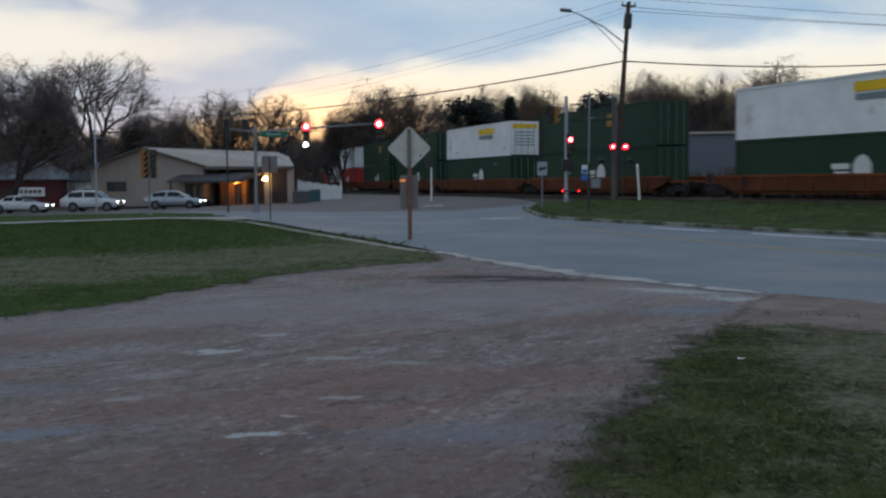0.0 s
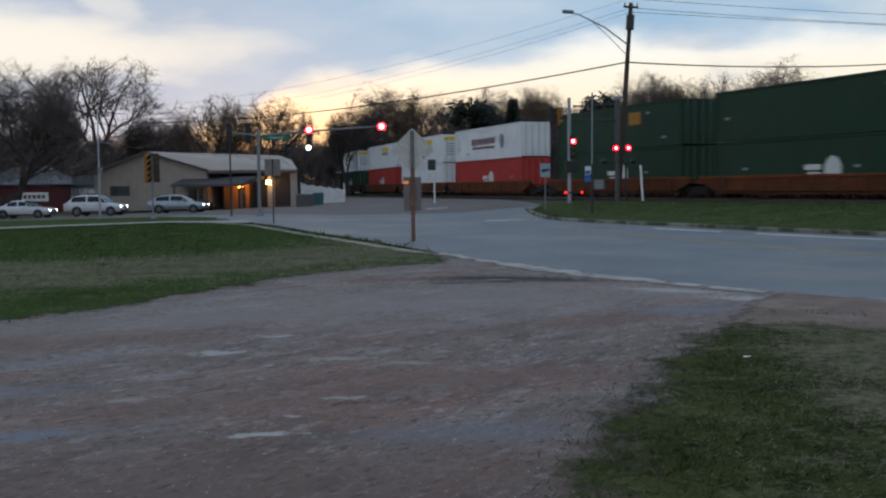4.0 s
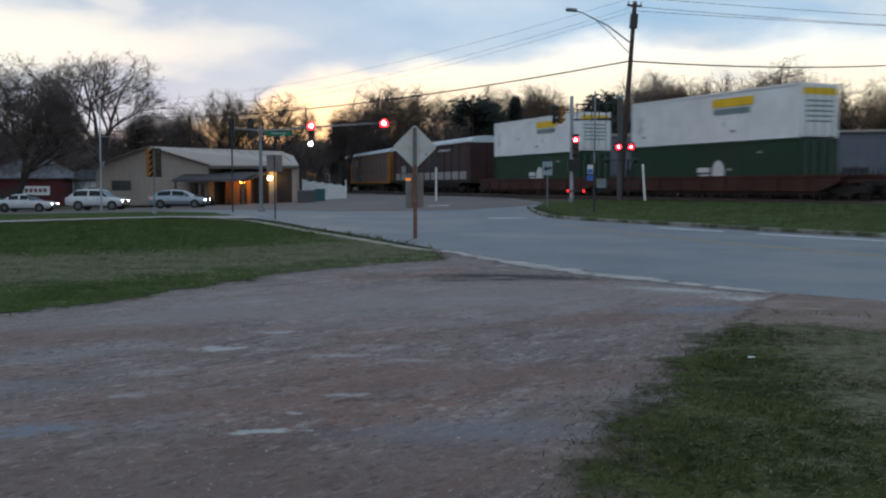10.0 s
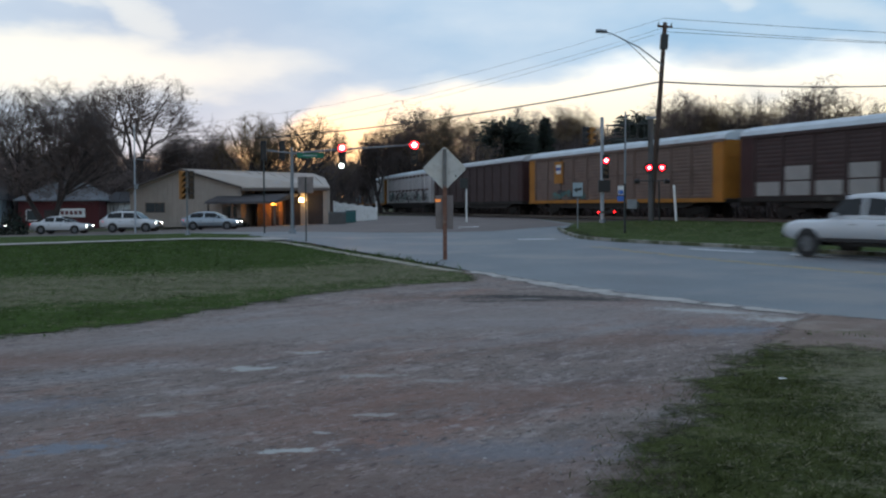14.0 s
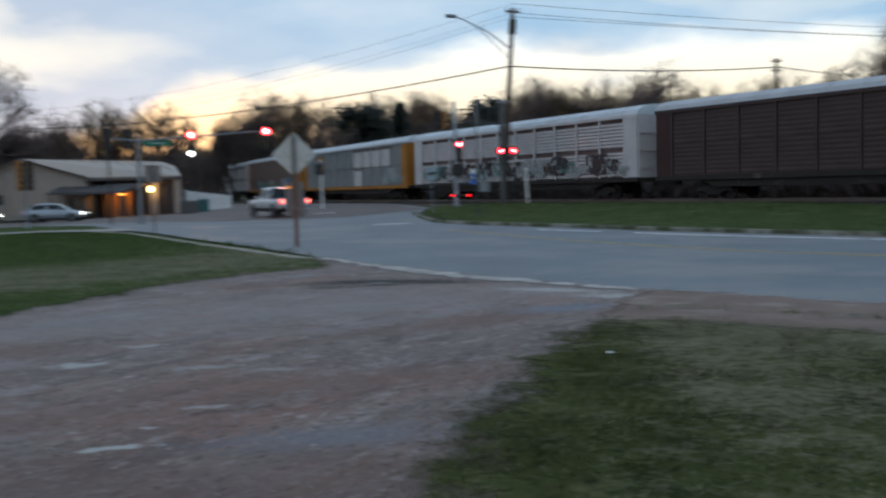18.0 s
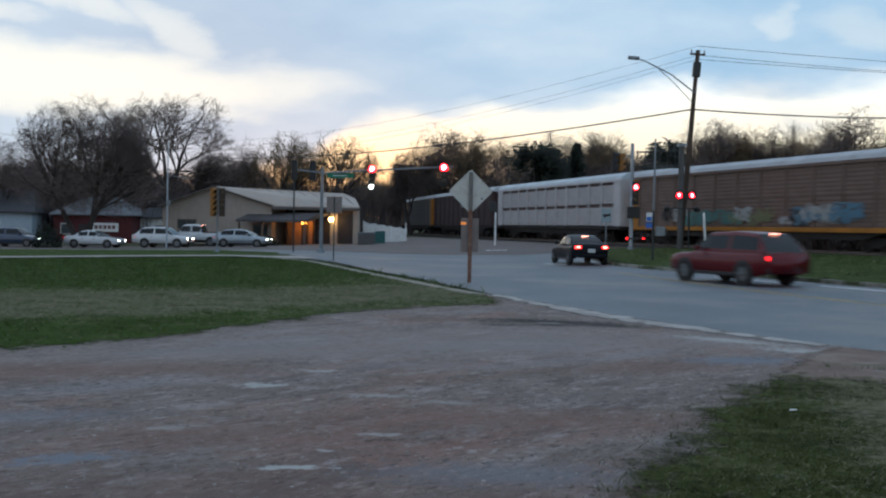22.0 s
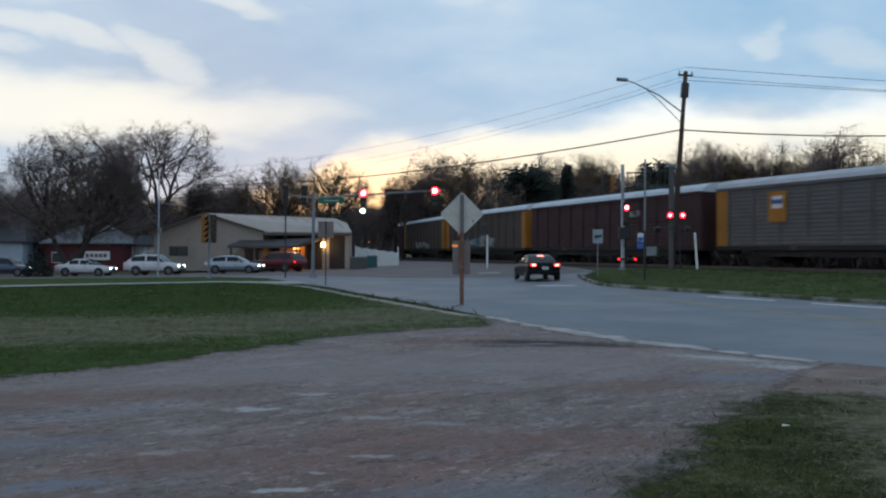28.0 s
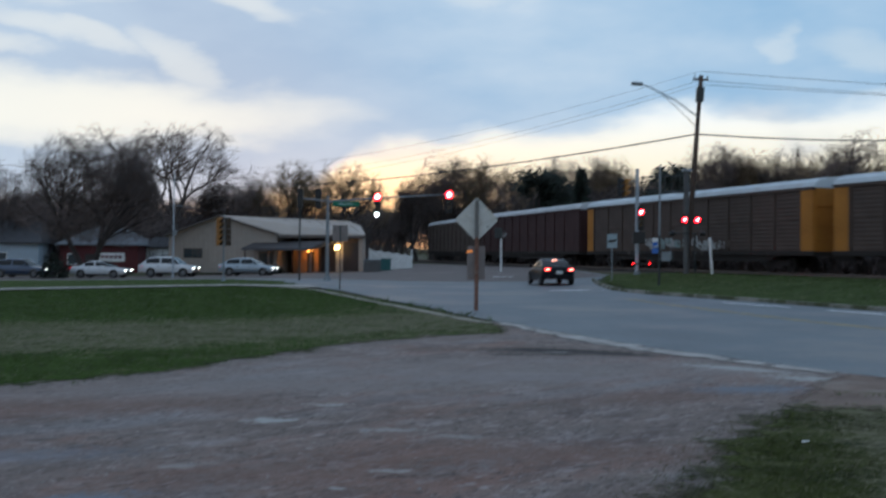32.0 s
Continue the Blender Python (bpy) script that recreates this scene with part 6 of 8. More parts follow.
    lo.matrix_basis = t.matrix_basis @ pose(2.95, 2.1, 1.9)
    lit2 = bpy.data.lights.new("globe_light", "POINT")
    lit2.energy, lit2.color, lit2.shadow_soft_size = 8, (1.0, 0.62, 0.25), 0.2
    lo2 = new("globe_light", lit2)
    lo2.matrix_basis = t.matrix_basis @ pose(5.7, 2.1, 2.4)
    part("shrub", bm_bush(3, 1.3, 0.9), "needle", t, "dark shrub by the porch").matrix_basis = pose(0.6, -1.2, 0.0)


def bm_bush(seed, w, h):
    """A clump of many small leaves."""
    rnd = random.Random(seed)
    bm = bmesh.new()
    for _ in range(700):
        d = Vector((rnd.gauss(0, 1), rnd.gauss(0, 1), abs(rnd.gauss(0, 1)))).normalized() * rnd.uniform(0.55, 1.0) * rnd.uniform(0.85, 1.1)
        p = Vector((d.x * w, d.y * w, d.z * h))
        a, b = Vector((rnd.uniform(-1, 1), rnd.uniform(-1, 1), rnd.uniform(-1, 1))) * 0.16, Vector((rnd.uniform(-1, 1), rnd.uniform(-1, 1), rnd.uniform(-1, 1))) * 0.16
        bm.faces.new([bm.verts.new(p), bm.verts.new(p + a), bm.verts.new(p + a + b), bm.verts.new(p + b)])
    return bm


shop()


def simple_house(x, y, rz, w, d, h, r, wall, roof, label, openings=(), hip=0.6):
    z = ground_at(x, y) - 0.1
    t = thing("house", pose(x, y, z, 0, 0, rz), label, "house")
    for nm, b in (("front_wall", (-w / 2, w / 2, 0, 0.2)), ("back_wall", (-w / 2, w / 2, d - 0.2, d)), ("side_wall", (-w / 2, -w / 2 + 0.2, 0.2, d - 0.2)), ("side_wall", (w / 2 - 0.2, w / 2, 0.2, d - 0.2))):
        part(nm, bm_box(*b, 0, h), wall, t)
    for k in range(int(h / 0.25)):
        part("siding_board", bm_box(-w / 2, w / 2, -0.015, 0.0, k * 0.25 + 0.01, k * 0.25 + 0.24), wall, t)
    bm = bmesh.new()
    bm_plate([(-w / 2 - 0.4, -0.5, h - 0.1), (w / 2 + 0.4, -0.5, h - 0.1), (w / 2 - hip, d / 2, r), (-w / 2 + hip, d / 2, r)], (0, 0, 1), 0.14, bm=bm)
    bm_plate([(-w / 2 - 0.4, d + 0.5, h - 0.1), (w / 2 + 0.4, d + 0.5, h - 0.1), (w / 2 - hip, d / 2, r), (-w / 2 + hip, d / 2, r)], (0, 0, 1), 0.14, bm=bm)
    bm_plate([(w / 2 + 0.4, -0.5, h - 0.1), (w / 2 + 0.4, d + 0.5, h - 0.1), (w / 2 - hip, d / 2, r)], (0, 0, 1), 0.14, bm=bm)
    bm_plate([(-w / 2 - 0.4, -0.5, h - 0.1), (-w / 2 - 0.4, d + 0.5, h - 0.1), (-w / 2 + hip, d / 2, r)], (0, 0, 1), 0.14, bm=bm)
    part("roof", bm, roof, t)
    for kind, x0, x1, z0, z1 in openings:
        o = part(kind, bm_box(x0, x1, -0.07, -0.02, z0, z1), "white_paint" if kind != "door" else "dark_door", t)
        if kind == "window":
            part("pane", bm_box(x0 + 0.08, x1 - 0.08, -0.085, -0.072, z0 + 0.08, z1 - 0.08), "window", o)
    return t


M["pale_shingle"] = material("pale_grey_shingle", (0.15, 0.16, 0.175), 0.85, 0, 0.2, 1, 12, 0.3)
red = simple_house(-39.2, 108.0, 4, 8.4, 8, 3.1, 5.0, "red_siding", "pale_shingle", "dark red low house with grey hipped roof and white board", [("window", -3.4, -2.2, 0.9, 2.1), ("door", -1.5, -0.6, 0, 2.05)], 2.6)
b = part("signboard", bm_box(0.0, 2.8, -0.2, -0.1, 1.25, 2.2, 0.02), "white_paint", red, "white signboard with unreadable lettering")
for k in range(5):
    part("lettering", bm_box(0.25 + 0.47 * k, 0.60 + 0.47 * k, -0.212, -0.203, 1.55, 1.95), "logo_dark", b)
simple_house(-50.0, 104.0, 10, 11, 8, 3.2, 5.6, "blue_siding", "grey_shingle", "pale blue low house with grey roof", [("window", -4.2, -2.8, 1.0, 2.2), ("window", 1.0, 2.4, 1.0, 2.2), ("door", -1.0, -0.1, 0, 2.05)])
simple_house(-34.0, 112.0, 0, 3.0, 4, 2.9, 3.9, "white_paint", "grey_shingle", "small white shed beside the shop", [("window", -0.9, 0.1, 1.1, 1.9), ("door", 0.4, 1.3, 0, 2.0)])


def long_shed():
    """Blue-grey metal building behind the railway, seen in the gaps of the train."""
    t = thing("metal_shed", pose(33.0, 84.0, ground_at(33, 84) - 0.2, 0, 0, -20), "long blue-grey metal building beyond the railway", "building")
    part("front_wall", bm_box(-17, 22, 0, 0.3, 0, 6.1), "grey_metal", t)
    part("side_wall", bm_box(-17, -16.7, 0.3, 14, 0, 6.1), "grey_metal", t)
    part("side_wall", bm_box(21.7, 22, 0.3, 14, 0, 6.1), "grey_metal", t)
    part("back_wall", bm_box(-17, 22, 14, 14.3, 0, 6.1), "grey_metal", t)
    part("roof", bm_box(-17.3, 22.3, -0.3, 14.6, 6.1, 6.3), "metal_roof", t)
    for k in range(38):
        part("wall_rib", bm_box(-16.5 + k * 1.02, -16.42 + k * 1.02, -0.05, 0, 0, 6.1), "grey_metal", t)
    for k in range(4):
        w = part("window", bm_box(-13 + 9 * k, -10.8 + 9 * k, -0.06, -0.01, 2.0, 3.2), "trim", t)
        part("pane", bm_box(-12.9 + 9 * k, -10.9 + 9 * k, -0.075, -0.062, 2.1, 3.1), "window", w)


long_shed()


def picket_fence():
    t = thing("fence", pose(-8.6, 96.0, ground_at(-7, 96) - 0.05, 0, 0, 8), "white picket fence with scalloped top", "fence")
    slat = None
    for k in range(30):
        h = 2.0 - 0.55 * (k / 29) + 0.06 * math.sin(k * 1.1)
        part("slat", bm_plate([(k * 0.14, 0, 0.1), (k * 0.14 + 0.125, 0, 0.1), (k * 0.14 + 0.125, 0, h - 0.08), (k * 0.14 + 0.0625, 0, h), (k * 0.14, 0, h - 0.08)], (0, 1, 0), 0.025), "white_paint", t)
    for zz in (0.5, 1.3):
        part("fence_rail", bm_box(0, 4.2, 0.026, 0.07, zz, zz + 0.09), "white_paint", t)
    for xx in (0.0, 4.1):
        part("post", bm_box(xx - 0.06, xx + 0.06, 0.03, 0.15, 0, 2.1 if xx == 0 else 2.0), "white_paint", t)


picket_fence()


def bin_box(x, y, w, d, h, mat, label, name, lid=None):
    t = thing(name, pose(x, y, ground_at(x, y) - 0.02, 0, 0, 5), label, name.replace("_", " "))
    part("body", bm_box(-w / 2, w / 2, -d / 2, d / 2, 0, h * 0.92, 0.03), mat, t)
    part("lid", bm_box(-w / 2 - 0.04, w / 2 + 0.04, -d / 2 - 0.04, d / 2 + 0.04, h * 0.925, h, 0.03), lid or mat, t)
    for sx in (-1, 1):
        part("side_rib", bm_box(sx * w * 0.25 - 0.04, sx * w * 0.25 + 0.04, -d / 2 - 0.03, -d / 2 - 0.002, 0.1, h * 0.85), mat, t)


bin_box(-7.75, 89.5, 1.55, 1.0, 1.15, "dark_grey", "grey metal utility cabinet by the fence", "utility_cabinet", "steel")
bin_box(-6.75, 92.6, 0.95, 0.9, 1.15, "teal", "dark teal waste bin by the fence", "waste_bin")

# ---- vehicles: y points forward ----
def wheel(parent, x, y, r, w=0.2):
    m = pose(x, y, r)
    t = piece("wheel", ("tyre", round(r, 2)), lambda: tyre_mesh(r, w), "rubber", parent, m, "black rubber tyre")
    sx = 1 if x > 0 else -1
    piece("rim", ("rimm", round(r, 2), sx), lambda: rim_mesh(r, w, sx), "rim", t)


def tyre_mesh(r, w):
    bm = bmesh.new()
    prof = [(-w / 2, r * 0.66), (-w / 2, r * 0.92), (-w / 2 + 0.03, r), (w / 2 - 0.03, r), (w / 2, r * 0.92), (w / 2, r * 0.66)]
    n = 20
    rings = [[bm.verts.new((x, rr * math.cos(2 * math.pi * k / n), rr * math.sin(2 * math.pi * k / n))) for x, rr in prof] for k in range(n)]
    for k in range(n):
        for i in range(len(prof) - 1):
            bm.faces.new((rings[k][i], rings[k][i + 1], rings[(k + 1) % n][i + 1], rings[(k + 1) % n][i]))
    return bm


def rim_mesh(r, w, sx):
    bm = bm_tube((sx * w * 0.1, 0, 0), (sx * w * 0.42, 0, 0), r * 0.67, r * 0.6, 20)
    for k in range(6):
        a = 2 * math.pi * k / 6
        bm_tube((sx * w * 0.44, 0, 0), (sx * w * 0.42, r * 0.6 * math.cos(a), r * 0.6 * math.sin(a)), 0.035, 0.03, 5, bm)
    return bm


def curve(points, y):
    """A smooth height through (y, z) points given from front to rear."""
    for (y0, z0), (y1, z1) in zip(points, points[1:]):
        if y1 <= y <= y0:
            u = (y0 - y) / max(y0 - y1, 1e-6)
            return z0 + (z1 - z0) * u
    return points[0][1] if y > points[0][0] else points[-1][1]


def loft(parent, sections, names, colours):
    """Skins cross-sections, both halves; names(i, j) gives the part to which a face belongs."""
    parts = {}
    n = len(sections[0])
    full = [[(x, y, z) for x, y, z in s] + [(-x, y, z) for x, y, z in s[::-1][1:]] for s in sections]
    m = len(full[0])
    for i in range(len(full) - 1):
        for j in range(m - 1):
            k = j if j < n - 1 else m - 2 - j
            nm = names(i, k)
            key = (nm, 1 if j < n - 1 else -1) if nm == "side_window" else (nm, 0)
            parts.setdefault(key, []).append((full[i][j], full[i][j + 1], full[i + 1][j + 1], full[i + 1][j]))
    for key in ("first", "last"):
        sec = full[0] if key == "first" else full[-1]
        parts.setdefault((names(0 if key == "first" else len(full) - 2, n - 2, True), 0), []).append(tuple(sec))
    made = {}
    for (nm, side), faces in parts.items():
        bm = bmesh.new()
        for f in faces:
            bm.faces.new([bm.verts.new(p) for p in f])
        bmesh.ops.remove_doubles(bm, verts=bm.verts, dist=0.0005)
        made[(nm, side)] = part(nm, bm, colours[nm], parent, "", True)
    return made


def vehicle(name, m, label, colour, L, W, H, belt, hood, cowl, rf, rr, base_r, deck, wheel_r, yf, yr, head="head_on", tail="tail_dim", truck_bed=None, group="", clear=0.24):
    """A road vehicle. Along y: cowl, roof front rf, roof rear rr, rear base base_r; heights: belt, hood, deck."""
    t = thing(name, m, label, name.replace("_", " "), group)
    f, b = L / 2, -L / 2
    hx = 0.33 if tail == "tail_dim" else 0.27
    rear_top = belt + 0.03 if truck_bed else deck
    tops = [(f, hood * 0.62), (f - 0.06, hood * 0.84), (f - 0.22, hood * 0.94), (f - 0.6, hood), (cowl + 0.3, belt - 0.06), (cowl, belt), (base_r, belt), (base_r - 0.2, max(rear_top, belt - 0.03) if not truck_bed else belt), (b + 0.25, rear_top), (b + 0.06, rear_top * 0.93), (b, rear_top * 0.78)]
    ys = sorted({f, f - 0.03, f - 0.08, f - 0.2, f - 0.4, f - 0.7, cowl + 0.3, cowl, 0.5, 0.0, -0.5, -1.0, base_r, base_r - 0.2, b + 0.5, b + 0.25, b + 0.1, b + 0.04, b}, reverse=True)
    sections = []
    for y in ys:
        e = min(abs(f - y), abs(y - b))
        w = W / 2 * (1 - 0.16 * max(0, 1 - e / 0.45) ** 2.2)
        top, low = curve(tops, y), clear + 0.12 * max(0, 1 - e / 0.5)
        mid = low + (top - low) * 0.52
        sections.append([(w * 0.84, y, low), (w * 0.97, y, low + 0.07), (w, y, mid), (w * 0.985, y, top - 0.12), (w * 0.93, y, top - 0.035), (w * 0.80, y, top), (w * 0.4, y, top + 0.015), (0, y, top + 0.02)])
    loft(t, sections, lambda i, j, cap=False: "body", {"body": colour})
    # glass house with pillars and roof
    rear_base = truck_bed if truck_bed else base_r
    wb, wt = W / 2 - 0.09, W / 2 - 0.25
    roof = [(cowl, belt), (cowl + (rf - cowl) * 0.5, belt + (H - belt) * 0.55), (rf, H - 0.05), (rf - 0.3, H - 0.01), ((rf + rr) / 2, H), (rr + 0.25, H - 0.03), (rr, H - 0.08), ((rr + rear_base) / 2, belt + (H - belt) * 0.5), (rear_base, belt)]
    bp = (rf + rr) / 2 + 0.05
    ys = [cowl, cowl + (rf - cowl) * 0.33, cowl + (rf - cowl) * 0.66, rf, rf - 0.12, bp + 0.06, bp - 0.06, (bp + rr) / 2, rr + 0.12, rr, (rr * 2 + rear_base) / 3, (rr + 2 * rear_base) / 3, rear_base]
    sections = []
    for y in ys:
        r = max(curve(roof, y), belt + 0.004)
        h = r - belt
        u = h / (H - belt)
        w1 = wb + (wt - wb) * u
        sections.append([(wb, y, belt - 0.02), (wb - 0.01, y, belt + h * 0.12), (wb + (w1 - wb) * 0.8, y, belt + h * 0.80), (w1, y, belt + h * 0.90), (w1 * 0.92, y, belt + h * 0.975), (w1 * 0.5, y, r), (0, y, r + 0.008)])
    n = len(ys)

    def cabin_part(i, j, cap=False):
        if cap:
            return "roof"
        if i < 3:
            return "windscreen" if j >= 4 else ("pillar" if j >= 3 or j == 0 else "side_window")
        if i >= n - 4:
            return "rear_window" if j >= 4 else ("pillar" if j >= 3 or j == 0 or i >= n - 3 else "side_window")
        if j in (1,) and i not in (5,):
            return "side_window"
        return "roof" if j >= 2 else "pillar"

    loft(t, sections, cabin_part, {"windscreen": "glass", "rear_window": "glass", "side_window": "glass", "pillar": colour, "roof": colour})
    for sx in (-1, 1):
        for y in (yf, yr):
            piece("wheel_arch", ("arch", round(wheel_r, 2)), lambda: bm_tube((-0.03, 0, 0), (0.03, 0, 0), wheel_r + 0.06, wheel_r + 0.06, 20), "black", t, pose(sx * (W / 2 - 0.026), y, wheel_r + 0.02))
            wheel(t, sx * (W / 2 - 0.07), y, wheel_r)
        part("headlight", bm_box(sx * W * hx - 0.13, sx * W * hx + 0.12, f - 0.16, f - 0.012, hood * 0.70, hood * 0.84, 0.03), head, t, "headlight")
        x0, x1, z0, z1 = (W * 0.40, W * 0.475, rear_top * 0.72, rear_top * 0.95) if truck_bed else (W * 0.27, W * 0.44, rear_top * 0.77, rear_top * 0.90)
        lamp = part("tail_light", bm_box(min(sx * x0, sx * x1), max(sx * x0, sx * x1), b - 0.012, b + 0.16, z0, z1, 0.03), tail, t, "red tail light")
        if tail == "tail_on":
            xm, zm = sx * (x0 + x1) / 2, (z0 + z1) / 2
            # added bright patch: glare of the lit tail light
            part("lamp_core", bm_box(xm - (x1 - x0) * 0.30, xm + (x1 - x0) * 0.30, b - 0.02, b - 0.011, zm - (z1 - z0) * 0.28, zm + (z1 - z0) * 0.28), "tail_bright", lamp, "pale disc standing for the glare of the lamp")
        part("mirror", bm_box(sx * (W / 2 - 0.02), sx * (W / 2 + 0.18), cowl - 0.42, cowl - 0.32, belt + 0.03, belt + 0.17, 0.035), colour, t)
        for y in (0.3, -0.7):
            part("door_handle", bm_box(sx * (W / 2 - 0.02), sx * (W / 2 + 0.012), y - 0.08, y + 0.08, belt - 0.20, belt - 0.17), "black", t)
        part("sill", bm_box(sx * (W / 2 - 0.06), sx * (W / 2 - 0.01), yr + wheel_r + 0.1, yf - wheel_r - 0.1, clear - 0.02, clear + 0.09, 0.01), "black", t)
    part("grille", bm_box(-W * 0.24, W * 0.24, f - 0.06, f + 0.008, hood * 0.60, hood * 0.78, 0.01), "black", t)
    part("front_bumper", bm_box(-W * 0.40, W * 0.40, f - 0.1, f + 0.03, clear + 0.06, clear + 0.22, 0.05), "black", t)
    part("rear_bumper", bm_box(-W * 0.43, W * 0.43, b - 0.05, b + 0.1, clear + 0.10, clear + 0.28, 0.05), "chrome" if truck_bed else ("black" if colour == "car_red" else colour), t)
    pl = part("number_plate", bm_box(-0.16, 0.16, b - 0.022, b - 0.004, rear_top * 0.60, rear_top * 0.60 + 0.15), "white_paint", t, "white number plate")
    part("plate_bar", bm_box(-0.12, 0.12, b - 0.028, b - 0.023, rear_top * 0.60 + 0.05, rear_top * 0.60 + 0.10), "logo_grey", pl)
    if tail == "tail_on":
        y, z = (rr - 0.06, H - 0.08) if not truck_bed else (rr - 0.06, H - 0.08)
        part("brake_lamp", bm_box(-0.16, 0.16, y - 0.05, y + 0.02, z - 0.010, z + 0.014), "tail_bright", t, "high brake lamp lit")
    if truck_bed:
        for sx in (-1, 1):
            part("bed_rail", bm_box(sx * (W / 2 - 0.12) - 0.06, sx * (W / 2 - 0.12) + 0.06, b + 0.1, truck_bed - 0.05, belt + 0.02, belt + 0.08, 0.02), "black", t)
        # body is closed here; a black sheet stands for the bed's shaded inside
        part("load_bed", bm_box(-W / 2 + 0.24, W / 2 - 0.24, b + 0.16, truck_bed - 0.06, belt + 0.045, belt + 0.06), "black", t, "flat black sheet standing for the dark inside of the load bed")
        part("tailgate", bm_box(-W / 2 + 0.22, W / 2 - 0.22, b - 0.012, b + 0.03, 0.80, belt - 0.02, 0.02), colour, t)
        part("chassis", bm_box(-0.55, 0.55, b + 0.3, f - 0.5, clear - 0.16, clear + 0.05), "black", t, "dark chassis frame under the body")
        part("axle", bm_tube((-W / 2 + 0.2, yr, wheel_r), (W / 2 - 0.2, yr, wheel_r), 0.09, n=8), "black", t)
    return t


M["car_white"] = material("white_car_paint", (0.50, 0.52, 0.54), 0.3, 0, 0.04, 1, 20, 0, (0.5, 0.5, 0.5), 1.5, 0.6, coat=0.6)
M["car_silver"] = material("silver_blue_car_paint", (0.26, 0.31, 0.35), 0.3, 0.45, 0.05, 1, 20, 0, coat=0.6)
M["car_black"] = material("black_car_paint", (0.004, 0.005, 0.008), 0.35, 0.0, 0.05, 1, 20, 0, spec=0.12, coat=0.05)
M["car_red"] = material("red_car_paint", (0.10, 0.003, 0.007), 0.35, 0.1, 0.05, 1, 20, 0, spec=0.3, coat=0.25)
M["car_blue"] = material("dark_blue_car_paint", (0.025, 0.045, 0.085), 0.28, 0.2, 0.05, 1, 20, 0, coat=0.7)


def parked(x, y, rz):
    return pose(x, y, land(x, y) + 0.015, 0, 0, rz)


vehicle("estate_car", parked(-16.95, 80.5, -97), "silver-blue hatchback waiting at the junction with headlights on", "car_silver", 4.45, 1.78, 1.46, 0.92, 0.84, 1.0, 0.25, -1.35, -2.15, 0.90, 0.31, 1.42, -1.36, group="waiting cars")
vehicle("suv", parked(-23.5, 81.0, -96), "white compact SUV waiting in the queue with headlights on", "car_white", 4.4, 1.85, 1.69, 1.05, 0.98, 1.05, 0.35, -1.55, -2.2, 1.02, 0.35, 1.40, -1.33, group="waiting cars", clear=0.30)
vehicle("sedan", parked(-29.4, 81.6, -95), "white saloon waiting in the queue with headlights on", "car_white", 4.7, 1.8, 1.44, 0.92, 0.82, 0.95, 0.25, -0.85, -1.55, 0.95, 0.32, 1.42, -1.38, group="waiting cars")
vehicle("minivan", parked(-36.4, 82.6, -95), "dark blue car waiting in the queue with headlights on", "car_blue", 4.8, 1.85, 1.60, 0.98, 0.88, 1.1, 0.35, -1.45, -2.25, 0.98, 0.33, 1.45, -1.42, group="waiting cars")

pickup = vehicle("pickup_truck", parked(30, 10, 40), "white crew-cab pickup truck with chrome rear bumper", "car_white", 6.1, 2.0, 1.93, 1.18, 1.12, 1.25, 0.65, -0.75, -1.0, 1.16, 0.40, 1.95, -1.75, head="head_on", tail="tail_on", truck_bed=-0.95, clear=0.50)
black_car = vehicle("sedan", parked(34, 6, 40), "black saloon car with brake lights lit", "car_black", 4.1, 1.76, 1.38, 0.88, 0.78, 0.80, 0.12, -0.80, -1.55, 0.98, 0.32, 1.30, -1.28, head="head_dim", tail="tail_on")
red_car = vehicle("suv", parked(38, 2, 40), "dark red crossover SUV with brake lights lit", "car_red", 4.7, 1.85, 1.70, 1.04, 0.96, 1.05, 0.4, -1.70, -2.22, 1.04, 0.36, 1.42, -1.36, head="head_dim", tail="tail_on", clear=0.30)


